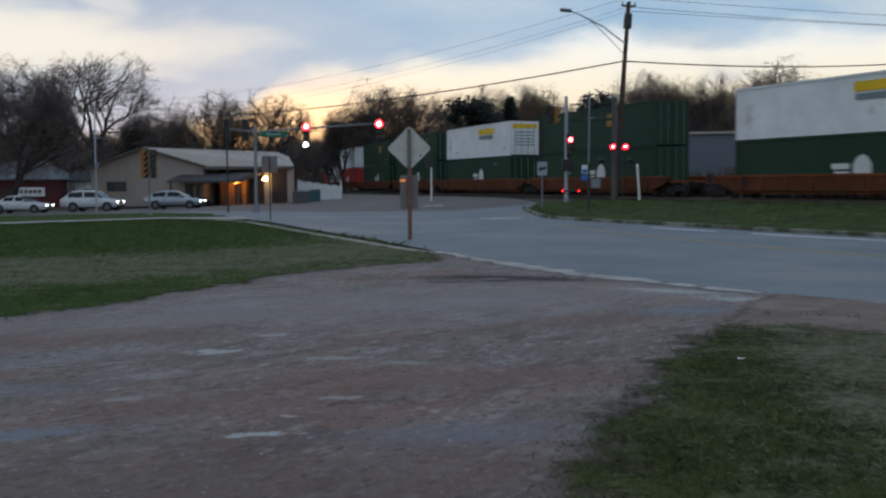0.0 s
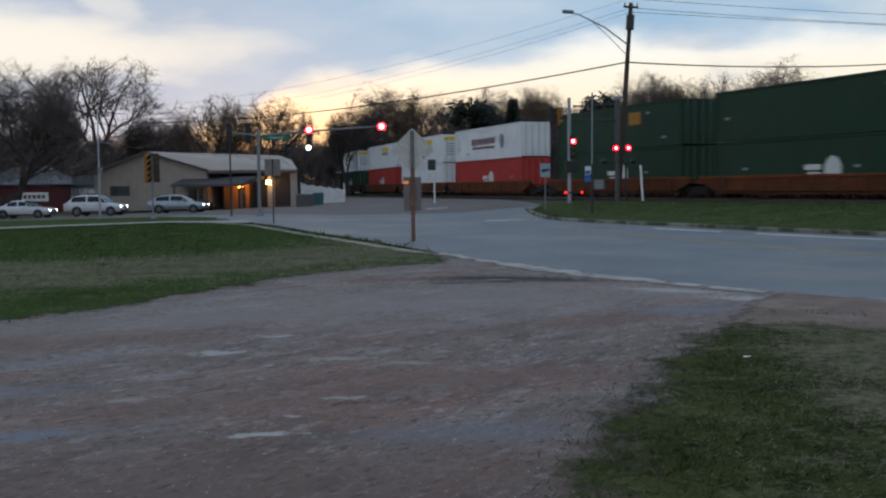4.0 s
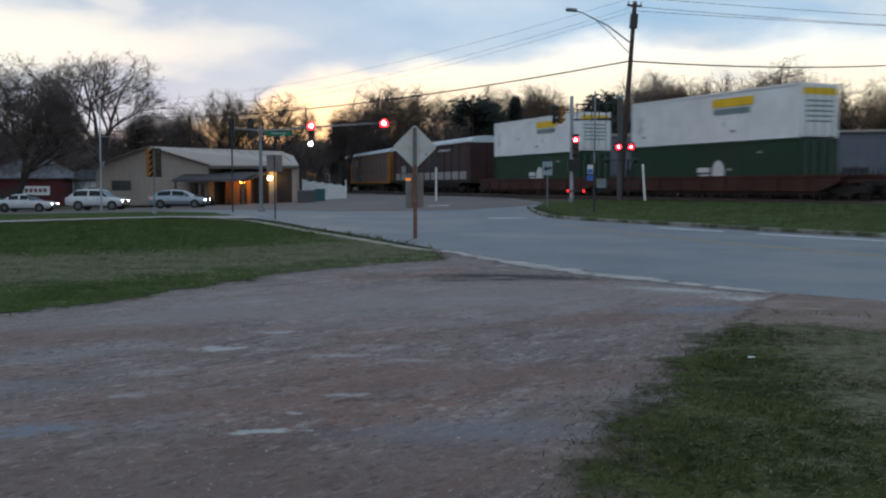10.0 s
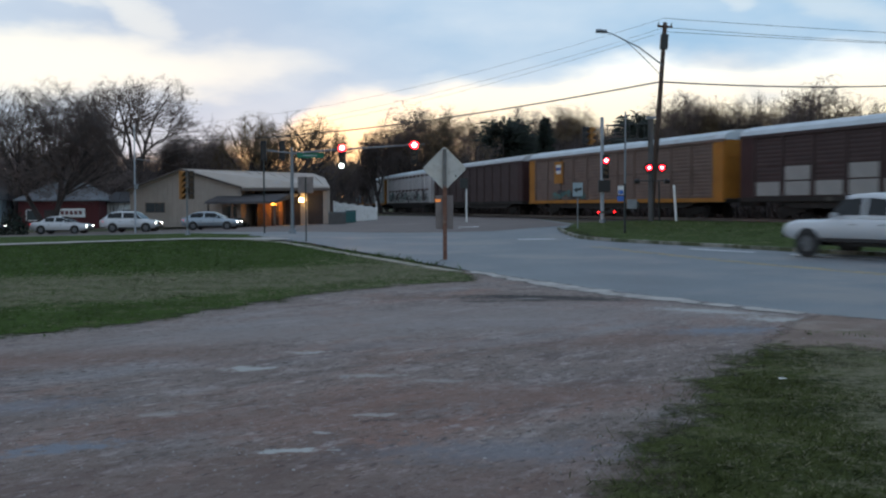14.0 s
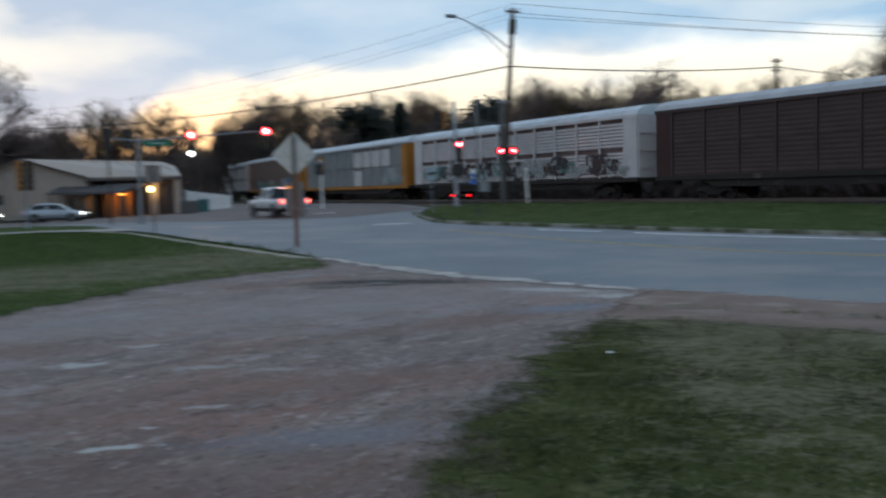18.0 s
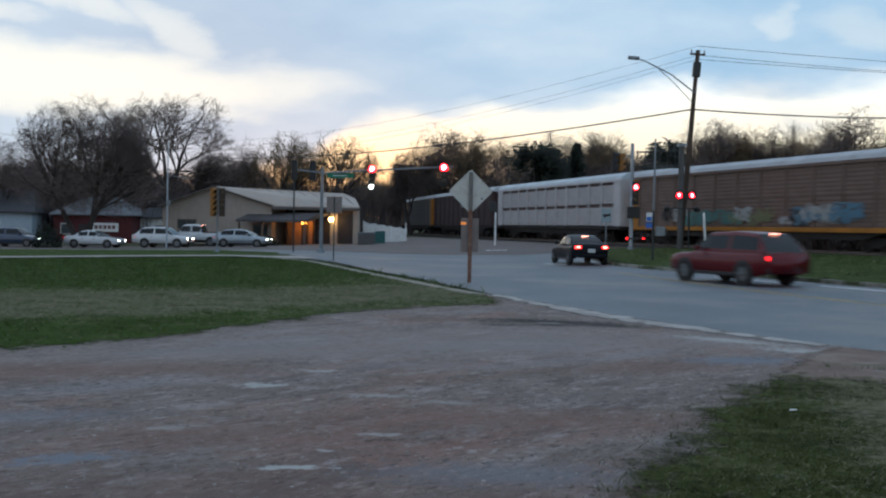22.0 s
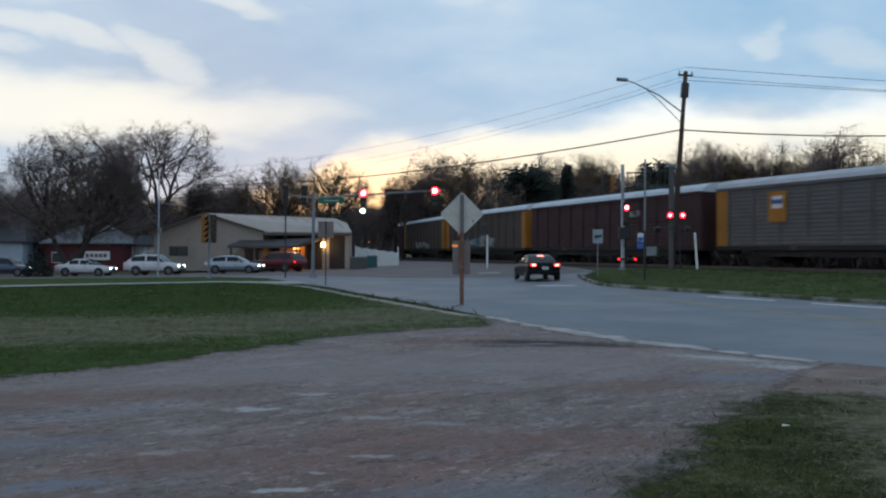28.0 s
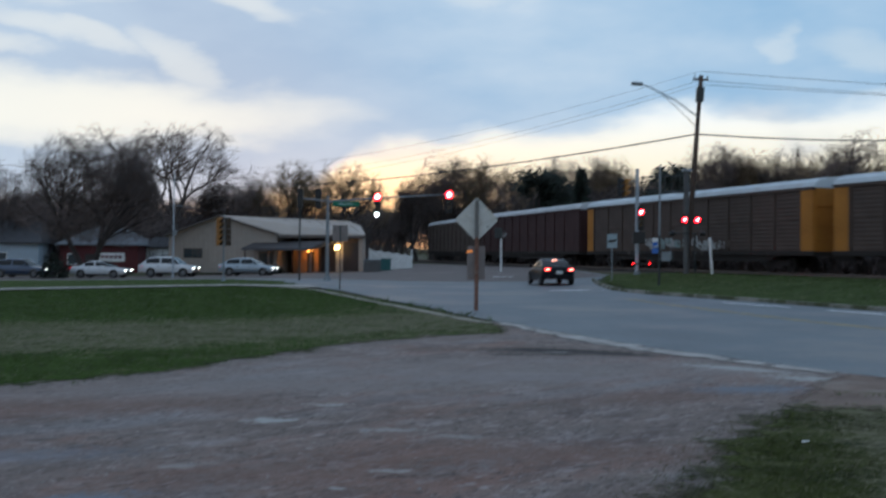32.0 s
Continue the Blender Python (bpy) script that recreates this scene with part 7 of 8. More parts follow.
# ---- trees ----
def bare_tree(seed, height, spread, levels=5, stems=1, twigs=9, low=0.28, twig_w=0.012):
    """Lists of limb and twig geometry of a leafless tree."""
    rnd = random.Random(seed)
    wood, fine = ([], []), ([], [])

    def tube(store, pts, rs, n):
        v, f = store
        base = len(v)
        for i, p in enumerate(pts):
            d = (pts[min(i + 1, len(pts) - 1)] - pts[max(i - 1, 0)]).normalized()
            a = d.orthogonal().normalized()
            b = d.cross(a)
            for k in range(n):
                w = 2 * math.pi * k / n
                v.append(p + rs[i] * (math.cos(w) * a + math.sin(w) * b))
        for i in range(len(pts) - 1):
            for k in range(n):
                f.append((base + i * n + k, base + i * n + (k + 1) % n, base + (i + 1) * n + (k + 1) % n, base + (i + 1) * n + k))

    def grow(p, d, length, r, level):
        pts, cur, dd = [p], p, d
        segs = 4 if level < 3 else (3 if level < 4 else 2)
        wander, lift = 0.09 + 0.035 * level, (0.02, 0.06, 0.05, 0.02, 0.0, 0.0, 0.0)[level]
        for _ in range(segs):
            dd = (dd + Vector((rnd.gauss(0, wander), rnd.gauss(0, wander), rnd.gauss(lift, wander * 0.7)))).normalized()
            cur = cur + dd * length / segs
            pts.append(cur)
        rs = [r * (1 - 0.42 * i / segs) for i in range(segs + 1)]
        tube(wood if level < 3 else fine, pts, rs, 7 if level < 1 else (5 if level < 2 else 3))
        if level >= 3:
            v, f = fine
            for _ in range(twigs if level >= levels else twigs // 2):
                q = pts[0].lerp(pts[-1], rnd.uniform(0.1, 1.0))
                e = (dd * 0.8 + Vector((rnd.gauss(0, 0.5), rnd.gauss(0, 0.5), rnd.gauss(0.05, 0.42)))).normalized() * rnd.uniform(0.4, 1.25)
                sd = e.orthogonal().normalized() * twig_w * rnd.uniform(0.6, 1.2)
                b0 = len(v)
                v += [q - sd, q + sd, q + e]
                f.append((b0, b0 + 1, b0 + 2))
        if level >= levels:
            return
        count = (rnd.randint(5, 6), rnd.randint(4, 5), 4, 4, 3, 3)[level]
        for c in range(count):
            at = rnd.uniform(0.55 if level == 0 else 0.28, 1.0) if c else 1.0
            i = min(int(at * segs), segs - 1)
            q = pts[i].lerp(pts[i + 1], at * segs - i)
            ang = rnd.uniform(0.40, 0.95) if c else rnd.uniform(0.08, 0.35)
            side = dd.orthogonal().normalized()
            side.rotate(Matrix.Rotation(rnd.uniform(0, 2 * math.pi), 3, dd))
            nd = (dd * math.cos(ang) + side * math.sin(ang) * spread).normalized()
            if nd.z < -0.1:
                nd.z *= -0.4
            grow(q, nd, length * rnd.uniform(0.62, 0.88) * (1.0 if c == 0 else 1.18 - 0.35 * at), max(r * rnd.uniform(0.42, 0.60), 0.010), level + 1)

    for k in range(stems):
        a = 2 * math.pi * k / max(stems, 1) + 0.6
        lean = 0.0 if stems == 1 else rnd.uniform(0.25, 0.6)
        d = Vector((math.cos(a) * lean, math.sin(a) * lean, 1)).normalized()
        grow(Vector((0.18 * math.cos(a), 0.18 * math.sin(a), -0.2)) if stems > 1 else Vector((0, 0, -0.2)), d, height * low * (1 if stems == 1 else 0.9), height * 0.019 / (1 if stems == 1 else 1.35), 0)
    # fit to the height, and round the crown off like an egg
    z = np.array([v.z for v in fine[0]])
    k = height * 0.86 / float(np.percentile(z, 90))
    mid, rx, rz = height * 0.58, height * 0.33 * spread, height * 0.40
    for store in (wood, fine):
        for v in store[0]:
            v *= k
            hz = rz if v.z > mid else rz * 1.8
            e = Vector((v.x / rx, v.y / rx, (v.z - mid) / hz))
            q = e.length
            if q > 0.55:
                w = 1.0 + 0.34 * noise.noise(e / q * 1.9 + Vector((seed, 0, 0))) + 0.22 * noise.noise(e / q * 4.6 + Vector((0, seed, 0)))
                e *= (0.55 + 0.62 * w * math.tanh((q - 0.55) / (0.75 * w))) / q
                v.x, v.y, v.z = e.x * rx, e.y * rx, mid + e.z * hz
    return wood, fine


def tree_proto(seed, height, spread, twig_mat, label, category="tree", stems=1, levels=5, low=0.30, twigs=5, twig_w=0.013):
    wood, fine = bare_tree(seed, height, spread, levels, stems, twigs, low, twig_w)
    t = thing("bare_tree", pose(0, -400 - 20 * seed, 0), label, category, "bare trees")
    for nm, (v, f), mat in (("trunk", wood, "bark"), ("crown", fine, twig_mat)):
        me = bpy.data.meshes.new(nm)
        me.from_pydata([tuple(p) for p in v], [], f)
        me.materials.append(M[mat])
        o = new(nm, me)
        o.parent = t
    return t


def at_bearing(deg, dist):
    return dist * math.sin(radians(deg)), dist * math.cos(radians(deg))


def place_trees():
    rnd = random.Random(11)
    protos = [tree_proto(1, 15.0, 1.0, "twig", "tall leafless tree with a broad dark crown"), tree_proto(2, 15.0, 0.85, "twig", "slender leafless tree in the woods"), tree_proto(3, 15.0, 1.15, "twig", "wide leafless tree with fine twigs", twigs=4), tree_proto(4, 15.0, 1.2, "backlit_twig", "leafless tree with twigs tinted warm as if backlit", low=0.24, twigs=3), tree_proto(8, 15.0, 1.3, "twig", "tall leafless tree with a broad rounded crown", low=0.34, twigs=5)]
    used = [False] * 5

    def put(i, deg, dist, h):
        x, y = at_bearing(deg, dist)
        s = h / 15.0
        m = pose(x, y, land(x, y) - 0.2, 0, 0, rnd.uniform(0, 360)) @ Matrix.Diagonal((s * rnd.uniform(0.9, 1.15), s * rnd.uniform(0.9, 1.15), s, 1))
        if used[i]:
            o = copy_thing(protos[i], m)
            o.matrix_basis = m
        else:
            protos[i].matrix_basis = m
            used[i] = True

    # named crowns over the skyline: bearing, distance, height
    west = [
        (4, -15.3, 122, 16.6), (1, -13.5, 128, 10.0), (0, -18.6, 130, 10.8), (3, -9.9, 132, 12.8), (3, -6.9, 128, 12.8), (1, -12.4, 134, 10.8),
        (3, -8.3, 138, 11.0), (0, -0.9, 142, 14.4), (2, 0.2, 140, 13.6), (1, -2.4, 138, 11.2), (3, 1.0, 145, 14.4), (1, 2.1, 150, 14.6),
        (3, 3.0, 146, 13.8), (1, 6.0, 150, 13.6), (0, -24.8, 118, 11.0), (2, -27.0, 120, 11.5), (1, -29.5, 118, 12.0), (2, -32.0, 115, 12.0),
    ]
    east = [
        (1, 7.4, 148, 13.2), (3, 8.6, 150, 12.6), (3, 14.0, 140, 13.0), (1, 15.0, 142, 13.4), (3, 16.2, 145, 12.4), (3, 17.2, 140, 12.6),
        (1, 18.2, 138, 13.2), (0, 21.8, 128, 13.8), (2, 22.8, 126, 13.4), (3, 20.0, 135, 13.0), (3, 24.5, 130, 12.2), (3, 26.5, 128, 12.0),
        (3, 29.0, 125, 12.5), (1, 31.5, 122, 13.0), (2, 36.5, 96, 14.5), (0, 35.2, 92, 13.5), (3, 39.0, 95, 13.0),
    ]
    for i, deg, dist, h in west + east:
        put(i, deg, dist, h * (1.12 if deg < 14 else 1.22))
    # the woods behind
    for _ in range(110):
        deg = rnd.uniform(-36, 46)
        dist = rnd.uniform(140, 205)
        if -6.4 < deg < -3.4 and dist < 190:
            continue
        put(rnd.choice((1, 1, 3, 2)), deg, dist, rnd.uniform(5.5, 8.5) if deg < -3 else rnd.uniform(8.0, 11.5))
    # the end of the street, closed by more trees
    for _ in range(14):
        put(rnd.choice((1, 3)), rnd.uniform(-7.0, -2.6), rnd.uniform(188, 215), rnd.uniform(8.5, 11.5))
    # the large many-stemmed tree beside the street
    big = tree_proto(21, 13.6, 1.15, "twig", "large many-stemmed leafless tree beside the street", stems=3, levels=5, low=0.30, twigs=3, twig_w=0.011)
    v, f = [], []
    for _ in range(5200):
        d = Vector((rnd.gauss(0, 1), rnd.gauss(0, 1), rnd.gauss(0, 1))).normalized() * rnd.random() ** 0.45
        p = Vector((d.x * 6.6 + 0.6, d.y * 5.0, 5.6 + d.z * (3.6 if d.z > 0 else 2.9)))
        e = Vector((d.x * 0.6 + rnd.gauss(0, 0.6), d.y * 0.6 + rnd.gauss(0, 0.6), rnd.gauss(0.3, 0.5))) * rnd.uniform(0.5, 1.2)
        a = e.orthogonal().normalized() * rnd.uniform(0.015, 0.035)
        v += [tuple(p - a), tuple(p + a), tuple(p + e)]
        f.append((len(v) - 3, len(v) - 2, len(v) - 1))
    me = bpy.data.meshes.new("inner_crown")
    me.from_pydata(v, [], f)
    me.materials.append(M["twig"])
    o = new("inner_crown", me)
    o.parent = big
    big.matrix_basis = pose(-32.4, 86.8, land(-32.4, 86.8) - 0.1, 0, 0, 25) @ Matrix.Diagonal((1.0, 1.0, 1.0, 1))


place_trees()


def conifer(seed, x, y, h, w, label, irregular=False):
    rnd = random.Random(seed)
    t = thing("evergreen_tree", pose(x, y, land(x, y) - 0.2), label, "tree", "evergreen trees")
    part("trunk", bm_path([(0, 0, 0), (0.05, 0, h * 0.5), (0, 0, h * 0.95)], [h * 0.018, h * 0.012, 0.03], 7), "bark", t)
    v, f = [], []
    n = 2600
    lumps = [(rnd.uniform(0, 6.28), rnd.uniform(0.25, 0.95), rnd.uniform(0.5, 1.0)) for _ in range(14)]
    for _ in range(n):
        if irregular:
            a0, q, rr = rnd.choice(lumps)
            z = h * (q + rnd.gauss(0, 0.04))
            rad = w * rr * (1.1 - 0.6 * q)
            c = Vector((math.cos(a0) * rad * 0.7, math.sin(a0) * rad * 0.7, 0)) + Vector((rnd.gauss(0, 0.3), rnd.gauss(0, 0.3), 0)) * w * 0.55
        else:
            q = rnd.uniform(0.06, 1.0)
            z = h * q
            rad = w * (1 - q) ** 0.7 * (0.75 + 0.25 * math.sin(q * 40 + seed)) * rnd.uniform(0.45, 1.0)
            a0 = rnd.uniform(0, 6.283)
            c = Vector((math.cos(a0) * rad, math.sin(a0) * rad, 0))
        p = Vector((c.x, c.y, z))
        d = Vector((c.x + rnd.uniform(-0.3, 0.3), c.y + rnd.uniform(-0.3, 0.3), rnd.uniform(-0.6, 0.25))).normalized() * rnd.uniform(0.4, 0.9)
        s = d.orthogonal().normalized() * 0.16
        b = len(v)
        v += [tuple(p - s), tuple(p + s), tuple(p + d)]
        f.append((b, b + 1, b + 2))
    me = bpy.data.meshes.new("crown")
    me.from_pydata(v, [], f)
    me.materials.append(M["needle"])
    o = new("crown", me)
    o.parent = t


for seed, deg, dist, h, w, lab, irr in ((5, 4.6, 118, 11.8, 4.6, "dark rounded evergreen tree in the woods", True), (6, 5.6, 120, 10.4, 3.2, "dark rounded evergreen tree in the woods", True), (7, 7.0, 112, 11.0, 2.4, "dark pointed conifer in the woods", False), (8, 12.2, 108, 11.6, 3.6, "tall ragged pine above the train", True), (9, 13.0, 110, 11.4, 2.2, "tall ragged pine above the train", True), (10, 11.0, 112, 8.6, 2.8, "dark evergreen tree in the woods", True), (12, 37.5, 84, 12.5, 5.0, "broad dark evergreen tree beyond the railway", True), (13, -21.0, 122, 8.5, 4.0, "dark evergreen among bare trees", True)):
    x, y = at_bearing(deg, dist)
    conifer(seed, x, y, h, w, lab, irr)


def round_bush():
    x, y = -32.7, 80.0
    t = thing("bush", pose(x, y, land(x, y) - 0.05), "round dark evergreen bush beside the street", "bush")
    part("foliage", bm_bush(9, 1.35, 2.0), "needle", t)
    part("stem", bm_tube((0, 0, 0), (0, 0, 0.9), 0.12, 0.06, 7), "bark", t)


round_bush()


def woods_top(deg):
    """Height to which thin branches close the woods, by bearing."""
    return float(np.interp(deg, (-40, -20, -14, -9.5, -6.5, -3.6, -2.6, 3.5, 6.0, 14.0, 20.0, 26.0, 48.0), (7.2, 7.4, 7.6, 7.2, 6.6, 6.6, 9.6, 9.8, 9.4, 9.6, 9.8, 9.0, 8.4)))


def woods_floor():
    """Brush and saplings that close the woods near the ground, thin branches above them."""
    rnd = random.Random(4)
    v, f = [], []
    for k in range(223000):
        sapling, beyond = k < 60000, k >= 205000  # beyond: where the line bends away behind the woods
        deg, dist = rnd.uniform(-40, 48), rnd.uniform(116, 215) if sapling else rnd.uniform(124, 168)
        if beyond:
            deg, dist = rnd.uniform(-6.0, 2.5), rnd.uniform(430, 520)
        if -6.4 < deg < -3.4 and dist < 150 and not sapling and not beyond:
            dist += 30
        x, y = at_bearing(deg, dist)
        if track_gap(x, y) < 7 or (-6.2 < deg < -3.6 and dist < 122):
            continue
        p = Vector((x, y, land(x, y)))
        lump = noise.noise(Vector((x * 0.10, y * 0.04, 0))) + 0.5 * noise.noise(Vector((x * 0.33, y * 0.1, 4)))
        if sapling:
            h = rnd.uniform(2.5, 8.0) * (0.8 + 0.5 * lump)
            lean, wide = Vector((rnd.gauss(0, 0.22), rnd.gauss(0, 0.22), 1)) * h, rnd.uniform(0.04, 0.10)
        else:
            p.z += woods_top(deg) * (2.5 if beyond else 1.0) * (0.9 + 0.32 * lump) * rnd.random() ** 0.8
            lean, wide = Vector((rnd.gauss(0, 0.75), rnd.gauss(0, 0.75), rnd.gauss(0.55, 0.5))) * rnd.uniform(0.7, 2.0), rnd.uniform(0.025, 0.065)
        if beyond:
            lean, wide = lean * 2.6, wide * 4.0
        s = Vector((rnd.uniform(-1, 1), rnd.uniform(-1, 1), rnd.uniform(-0.4, 0.4))).normalized() * wide
        b = len(v)
        v += [tuple(p - s), tuple(p + s), tuple(p + lean)]
        f.append((b, b + 1, b + 2))
    me = bpy.data.meshes.new("far_brush")
    me.from_pydata(v, [], f)
    me.materials.append(M["brush"])
    tagged(new("far_brush", me), "dense leafless brush and saplings on the wooded slope", "brush", kind="stuff")


woods_floor()


def trackside_scrub():
    """Low dark scrub along the far side of the railway."""
    rnd = random.Random(14)
    v, f = [], []
    for _ in range(16000):
        q, _a = on_track(rnd.uniform(-75, 70), -rnd.uniform(4.5, 9.0))
        z = land(q.x, q.y)
        h = rnd.uniform(0.7, 1.9)
        p = Vector((q.x, q.y, z + rnd.uniform(0, 0.3) * h))
        s = Vector((rnd.uniform(-1, 1), rnd.uniform(-1, 1), 0)).normalized() * rnd.uniform(0.04, 0.12)
        b = len(v)
        v += [tuple(p - s), tuple(p + s), tuple(p + Vector((rnd.gauss(0, 0.5), rnd.gauss(0, 0.5), 1)) * h)]
        f.append((b, b + 1, b + 2))
    me = bpy.data.meshes.new("trackside_scrub")
    me.from_pydata(v, [], f)
    me.materials.append(M["brush"])
    tagged(new("trackside_scrub", me), "low dark scrub along the far side of the railway", "scrub", kind="stuff")


trackside_scrub()


# ---- grass and stones ----
def inside(p, poly):
    c, n = False, len(poly)
    for i in range(n):
        (x0, y0), (x1, y1) = poly[i], poly[(i + 1) % n]
        if (y0 > p[1]) != (y1 > p[1]) and p[0] < (x1 - x0) * (p[1] - y0) / (y1 - y0) + x0:
            c = not c
    return c


def blades(name, poly, count, box, hmin, hmax, lift, label, dryness, seed=1, width=0.008, green="blade_green"):
    rnd = random.Random(seed)
    rim = np.concatenate([np.linspace(a, b, 12, endpoint=False) for a, b in zip(poly, poly[1:] + poly[:1])])
    sets = {"green": ([], []), "dry": ([], [])}
    made = tries = 0
    while made < count and tries < count * 12:
        tries += 1
        x, y = rnd.uniform(box[0], box[1]), rnd.uniform(box[2], box[3])
        if rnd.random() > min(1.0, (8.0 / max(y, 3.0)) ** 1.1) or not inside((x, y), poly):
            continue
        if rnd.random() > smooth(0.0, 0.8 + 0.02 * y, float(np.hypot(rim[:, 0] - x, rim[:, 1] - y).min())) + 0.02:
            continue
        made += 1
        nz = noise.noise(Vector((x * 0.9, y * 0.9, 3.0))) + 0.6 * noise.noise(Vector((x * 2.9, y * 2.9, 1.0)))
        dry = rnd.random() < dryness(x, y, 1.0) * 1.3 + 0.25 * nz
        far = max(1.0, y / 9.0)
        h = rnd.uniform(hmin, hmax) * (0.6 + 0.7 * max(0, 0.5 - nz))
        a = rnd.uniform(0, 6.283)
        s = Vector((math.cos(a), math.sin(a), 0)) * width * far
        tip = Vector((rnd.gauss(0, 0.7), rnd.gauss(0, 0.7), rnd.uniform(0.2, 0.9) if not dry else rnd.uniform(0.05, 0.5))) * h
        v, f = sets["dry" if dry else "green"]
        b = len(v)
        p = Vector((x, y, land(x, y) + lift))
        v += [tuple(p - s), tuple(p + s), tuple(p + tip)]
        f.append((b, b + 1, b + 2) if s.cross(tip).y < 0 else (b + 1, b, b + 2))
    for k, (v, f) in sets.items():
        if not f:
            continue
        me = bpy.data.meshes.new(name)
        me.from_pydata(v, [], f)
        me.materials.append(M[green if k == "green" else "blade_dry"])
        me.shade_smooth()
        me.normals_split_custom_set_from_vertices([(0, 0, 1)] * len(v))
        tagged(new(name, me), label + (", green blades" if k == "green" else ", dry straw blades"), "grass", kind="stuff")


blades("grass", [(0.1, 3.0), (0.5, 5.6), (1.1, 7.1), (2.0, 9.1), (2.7, 10.3), (3.7, 11.5), (4.7, 11.9), (5.4, 11.1), (6.2, 10.3), (7.2, 9.2), (10.6, 5.8), (11.0, 3.0)], 80000, (0.1, 11.0, 4.2, 12.8), 0.03, 0.075, 0.025, "short rough grass of the lawn beside the drive", right_dry, 1, 0.005, "blade_olive")
blades("grass", left_lawn, 85000, (-26, 1.0, 11.0, 50.0), 0.04, 0.10, 0.03, "short patchy lawn grass beside the path", lambda x, y, d: 1.15 * left_dry(x, y, d), 2, 0.0055)
blades("grass", island, 9000, (7, 30, 22, 60), 0.05, 0.12, 0.09, "grass of the strip beside the railway", lambda x, y, d: 0.1, 3, 0.012, "blade_fresh")


verge_blades = [(-5.6, 44.6), (-4.0, 39.4), (-1.5, 33.4), (-0.2, 29.4), (0.7, 26.4), (1.2, 24.6), (0.7, 24.4), (0.0, 26.2), (-0.9, 29.2), (-2.3, 33.2), (-3.8, 37.6), (-6.2, 44.4)]
blades("tall_grass", verge_blades, 9000, (-6.5, 1.5, 24, 45), 0.10, 0.26, 0.02, "uncut dark grass between kerb line and road", lambda x, y, d: 0.12, 5, 0.010)
edge_blades = [(3.9, 12.0), (4.6, 12.7), (5.6, 12.2), (7.6, 10.2), (11.0, 6.8), (10.7, 6.4), (7.2, 9.8), (5.3, 11.6), (4.6, 12.1)]
blades("tall_grass", edge_blades, 5000, (3.8, 11.0, 6.3, 12.8), 0.05, 0.13, 0.02, "dark ragged tufts along the dirt verge", lambda x, y, d: 0.25, 6, 0.007)


def pebbles():
    rnd = random.Random(8)
    v, f = [], []
    n = 0
    while n < 5000:
        x, y = rnd.uniform(-9, 4.5), rnd.uniform(4.2, 16)
        if rnd.random() > (6.0 / y) ** 1.3 or not inside((x, y), drive_outline):
            continue
        n += 1
        r = rnd.uniform(0.004, 0.012) * (1.6 if rnd.random() < 0.05 else 1)
        z = 0.016 + r * 0.25
        b = len(v)
        q = [Vector((1, 0, 0)), Vector((0, 1, 0)), Vector((-1, 0, 0)), Vector((0, -1, 0)), Vector((0, 0, 0.7))]
        a = rnd.uniform(0, 6.28)
        rot = Matrix.Rotation(a, 3, "Z")
        for p in q:
            p = rot @ p * r * rnd.uniform(0.7, 1.2)
            v.append((x + p.x, y + p.y, z + p.z))
        f += [(b, b + 1, b + 4), (b + 1, b + 2, b + 4), (b + 2, b + 3, b + 4), (b + 3, b, b + 4)]
    me = bpy.data.meshes.new("gravel_stones")
    me.from_pydata(v, [], f)
    me.materials.append(material("loose_stone", (0.24, 0.225, 0.215), 0.9, 0, 0.2, 2, 30, 0.1, island=0.45))
    tagged(new("gravel_stones", me), "loose pale and reddish stones on the gravel drive", "gravel", kind="stuff")


pebbles()


def litter():
    bm = bm_plate([(-0.035, -0.01, 0), (0.03, -0.012, 0.006), (0.04, 0.008, 0.003), (-0.025, 0.012, 0.007)], (0, 0, 1), 0.006)
    o = part("litter", bm, "white_paint")
    o.matrix_basis = pose(3.0, 8.72, 0.10)
    tagged(o, "small white scrap of litter in the grass", "litter")


litter()


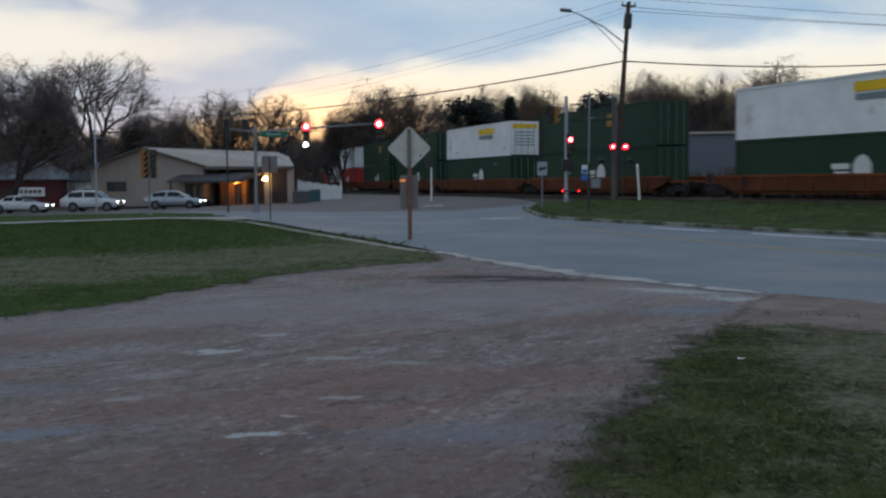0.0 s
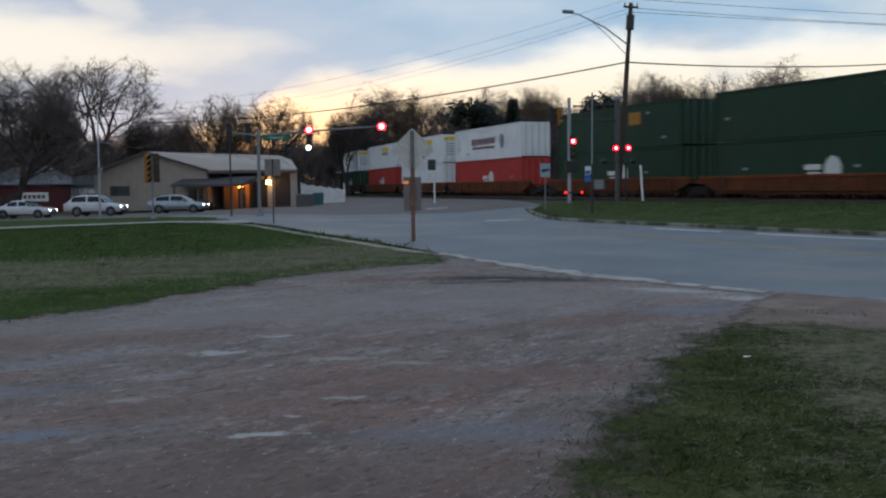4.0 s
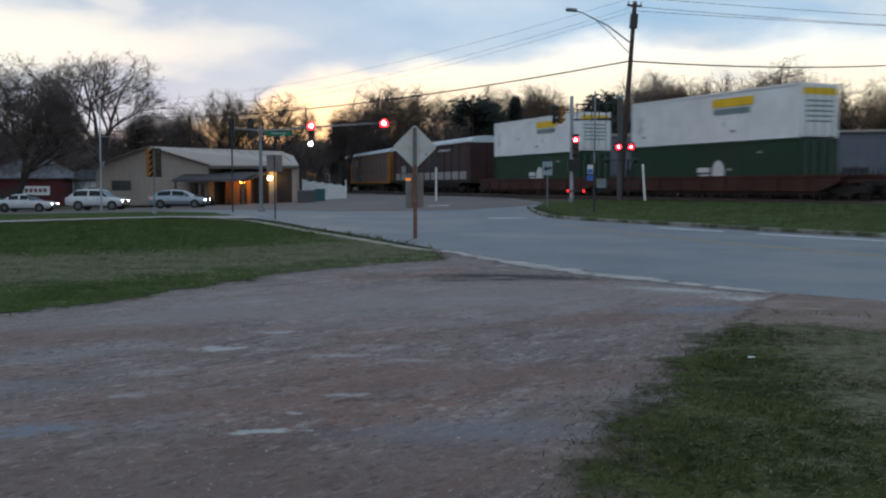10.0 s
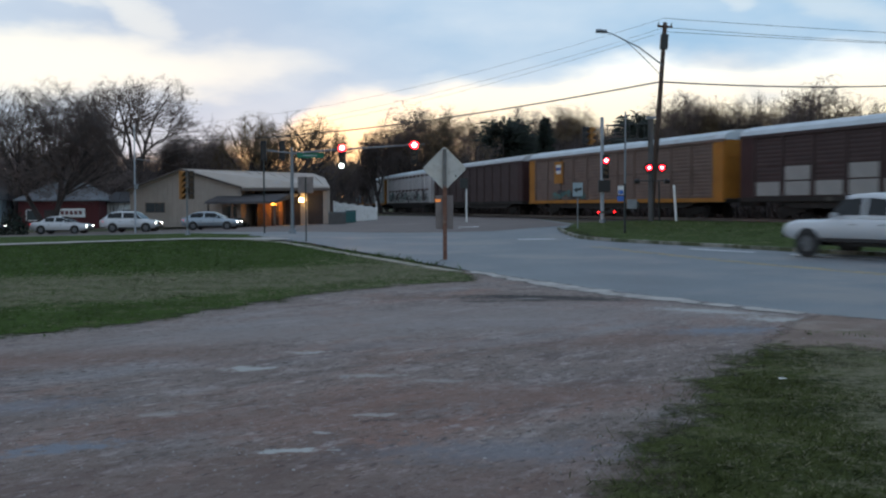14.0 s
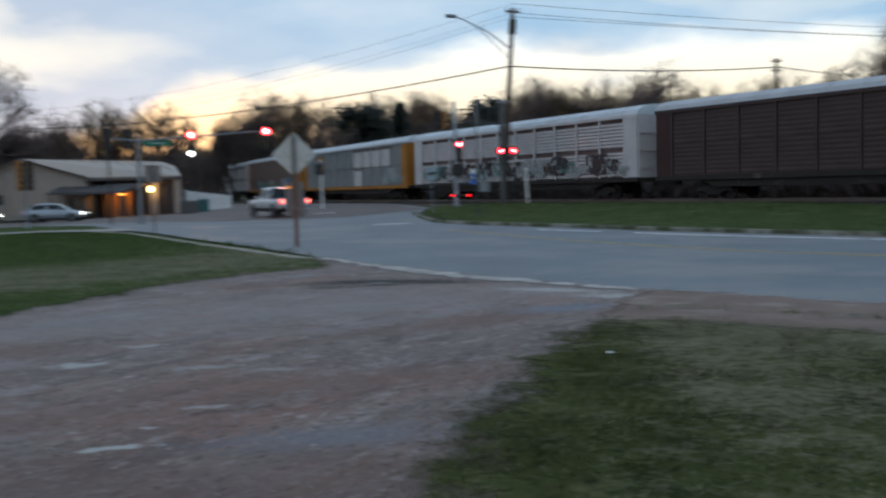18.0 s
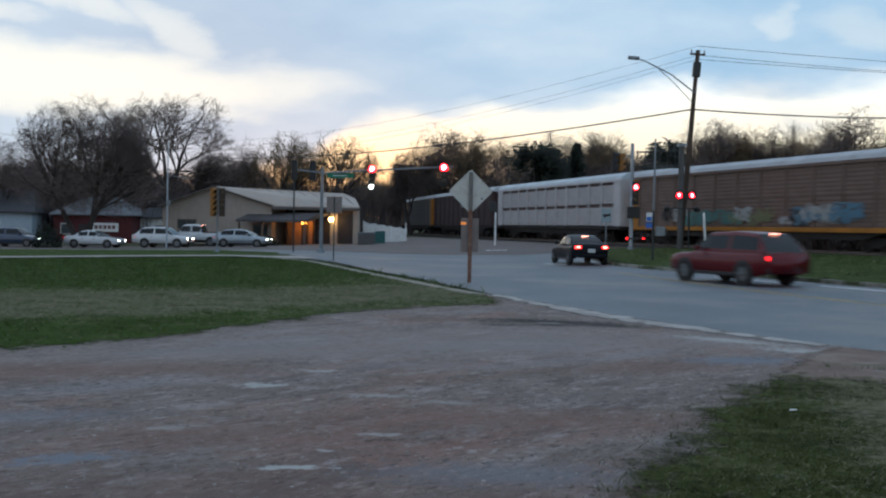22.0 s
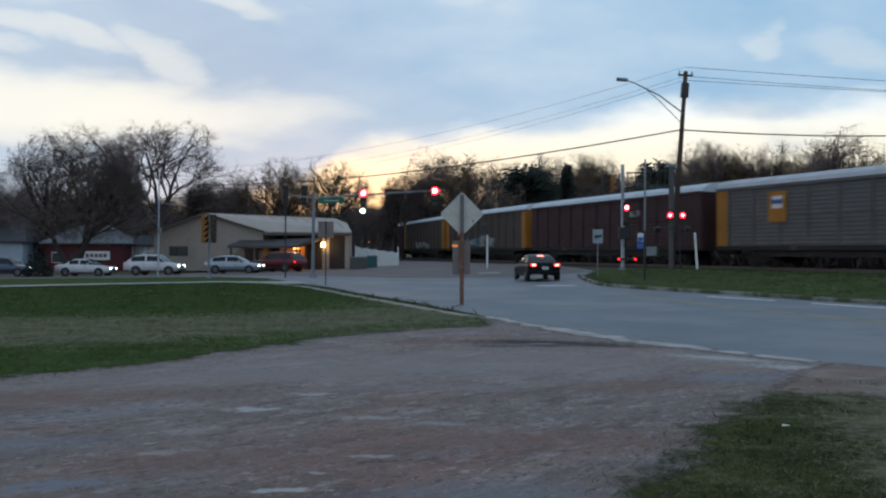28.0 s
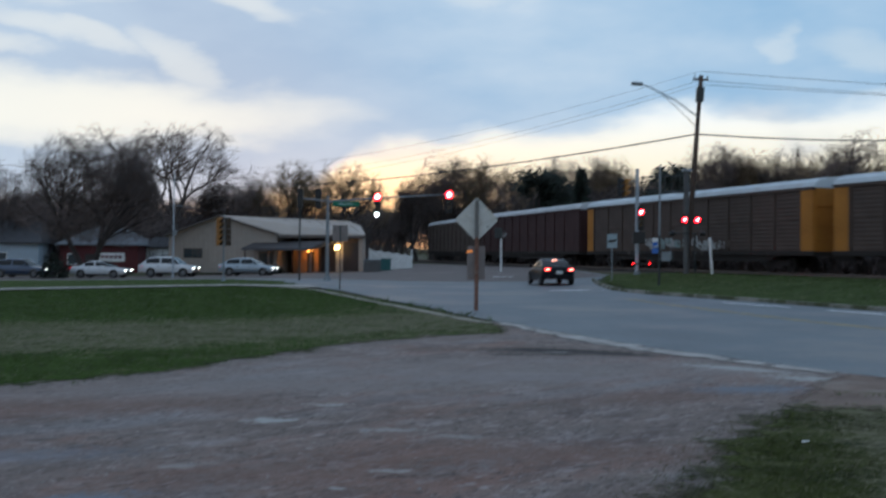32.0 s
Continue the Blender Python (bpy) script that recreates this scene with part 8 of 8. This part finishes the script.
# ---- what moves ----
def heading_rows(points, t_end=32.0):
    """Rows from (t, x, y) with the nose along the way; still where the way stops."""
    rows, last = [], None
    for i, (t, x, y) in enumerate(points):
        j0, j1 = max(i - 1, 0), min(i + 1, len(points) - 1)
        dx, dy = points[j1][1] - points[j0][1], points[j1][2] - points[j0][2]
        if math.hypot(dx, dy) > 0.25 or last is None:
            last = math.degrees(math.atan2(-dx, dy))
        rows.append((t, pose(x, y, land(x, y) + 0.016, 0, 0, last)))
    return rows


def motions():
    for ob, u, z in MOVERS:
        walk(ob, [(t, track_pose(train_s(u, t), RAIL_Z + z)) for t in range(0, 33)])
    walk(pickup, heading_rows([(0, 90, -75), (10, 46, -20), (13, 19.5, 18.5), (14, 13.4, 29.0), (15, 8.6, 39.5), (15.5, 6.6, 45.0), (16, 5.0, 50.0), (16.5, 3.6, 54.6), (17, 2.3, 58.8), (17.5, 1.2, 62.6), (18, -0.1, 66.4), (18.5, -1.75, 70.0), (19, -3.7, 73.2), (19.5, -6.0, 76.6), (20, -8.6, 80.0), (20.5, -11.8, 83.0), (21, -15.1, 85.1), (21.5, -18.7, 86.1), (22, -22.5, 86.5), (23, -30.2, 86.8), (24, -38.4, 86.8), (26, -55.0, 86.8), (32, -105.0, 86.8)]))
    walk(black_car, heading_rows([(0, 130, -130), (12, 62, -45), (16, 34.0, 0.5), (17.5, 21.5, 14.5), (18, 17.7, 19.4), (18.5, 14.8, 24.2), (19, 12.6, 28.3), (19.5, 10.85, 31.9), (20, 9.4, 35.2), (20.5, 8.2, 38.3), (21, 7.2, 41.3), (21.5, 6.45, 44.3), (22, 6.0, 47.2), (22.5, 5.62, 49.6), (23, 5.33, 51.6), (23.5, 5.15, 52.9), (24, 5.06, 53.6), (24.5, 5.02, 53.9), (26.5, 4.99, 54.1), (32, 4.99, 54.1)]))
    walk(red_car, heading_rows([(0, 150, -150), (16, 66, -45), (20, 24.5, 9.5), (21, 16.2, 21.4), (21.5, 12.1, 27.3), (22, 9.3, 32.8), (22.5, 7.15, 37.4), (23, 5.3, 41.6), (23.5, 3.9, 46.0), (24, 2.6, 50.2), (24.5, 1.5, 54.2), (25.5, -0.7, 65.0), (26, -2.5, 70.0), (26.5, -5.0, 74.2), (27, -7.6, 78.0), (27.5, -10.6, 81.2), (28, -14.0, 84.0), (28.5, -17.9, 85.4), (29, -21.8, 86.0), (30, -29.2, 86.5), (32, -45.0, 86.6)]))


motions()
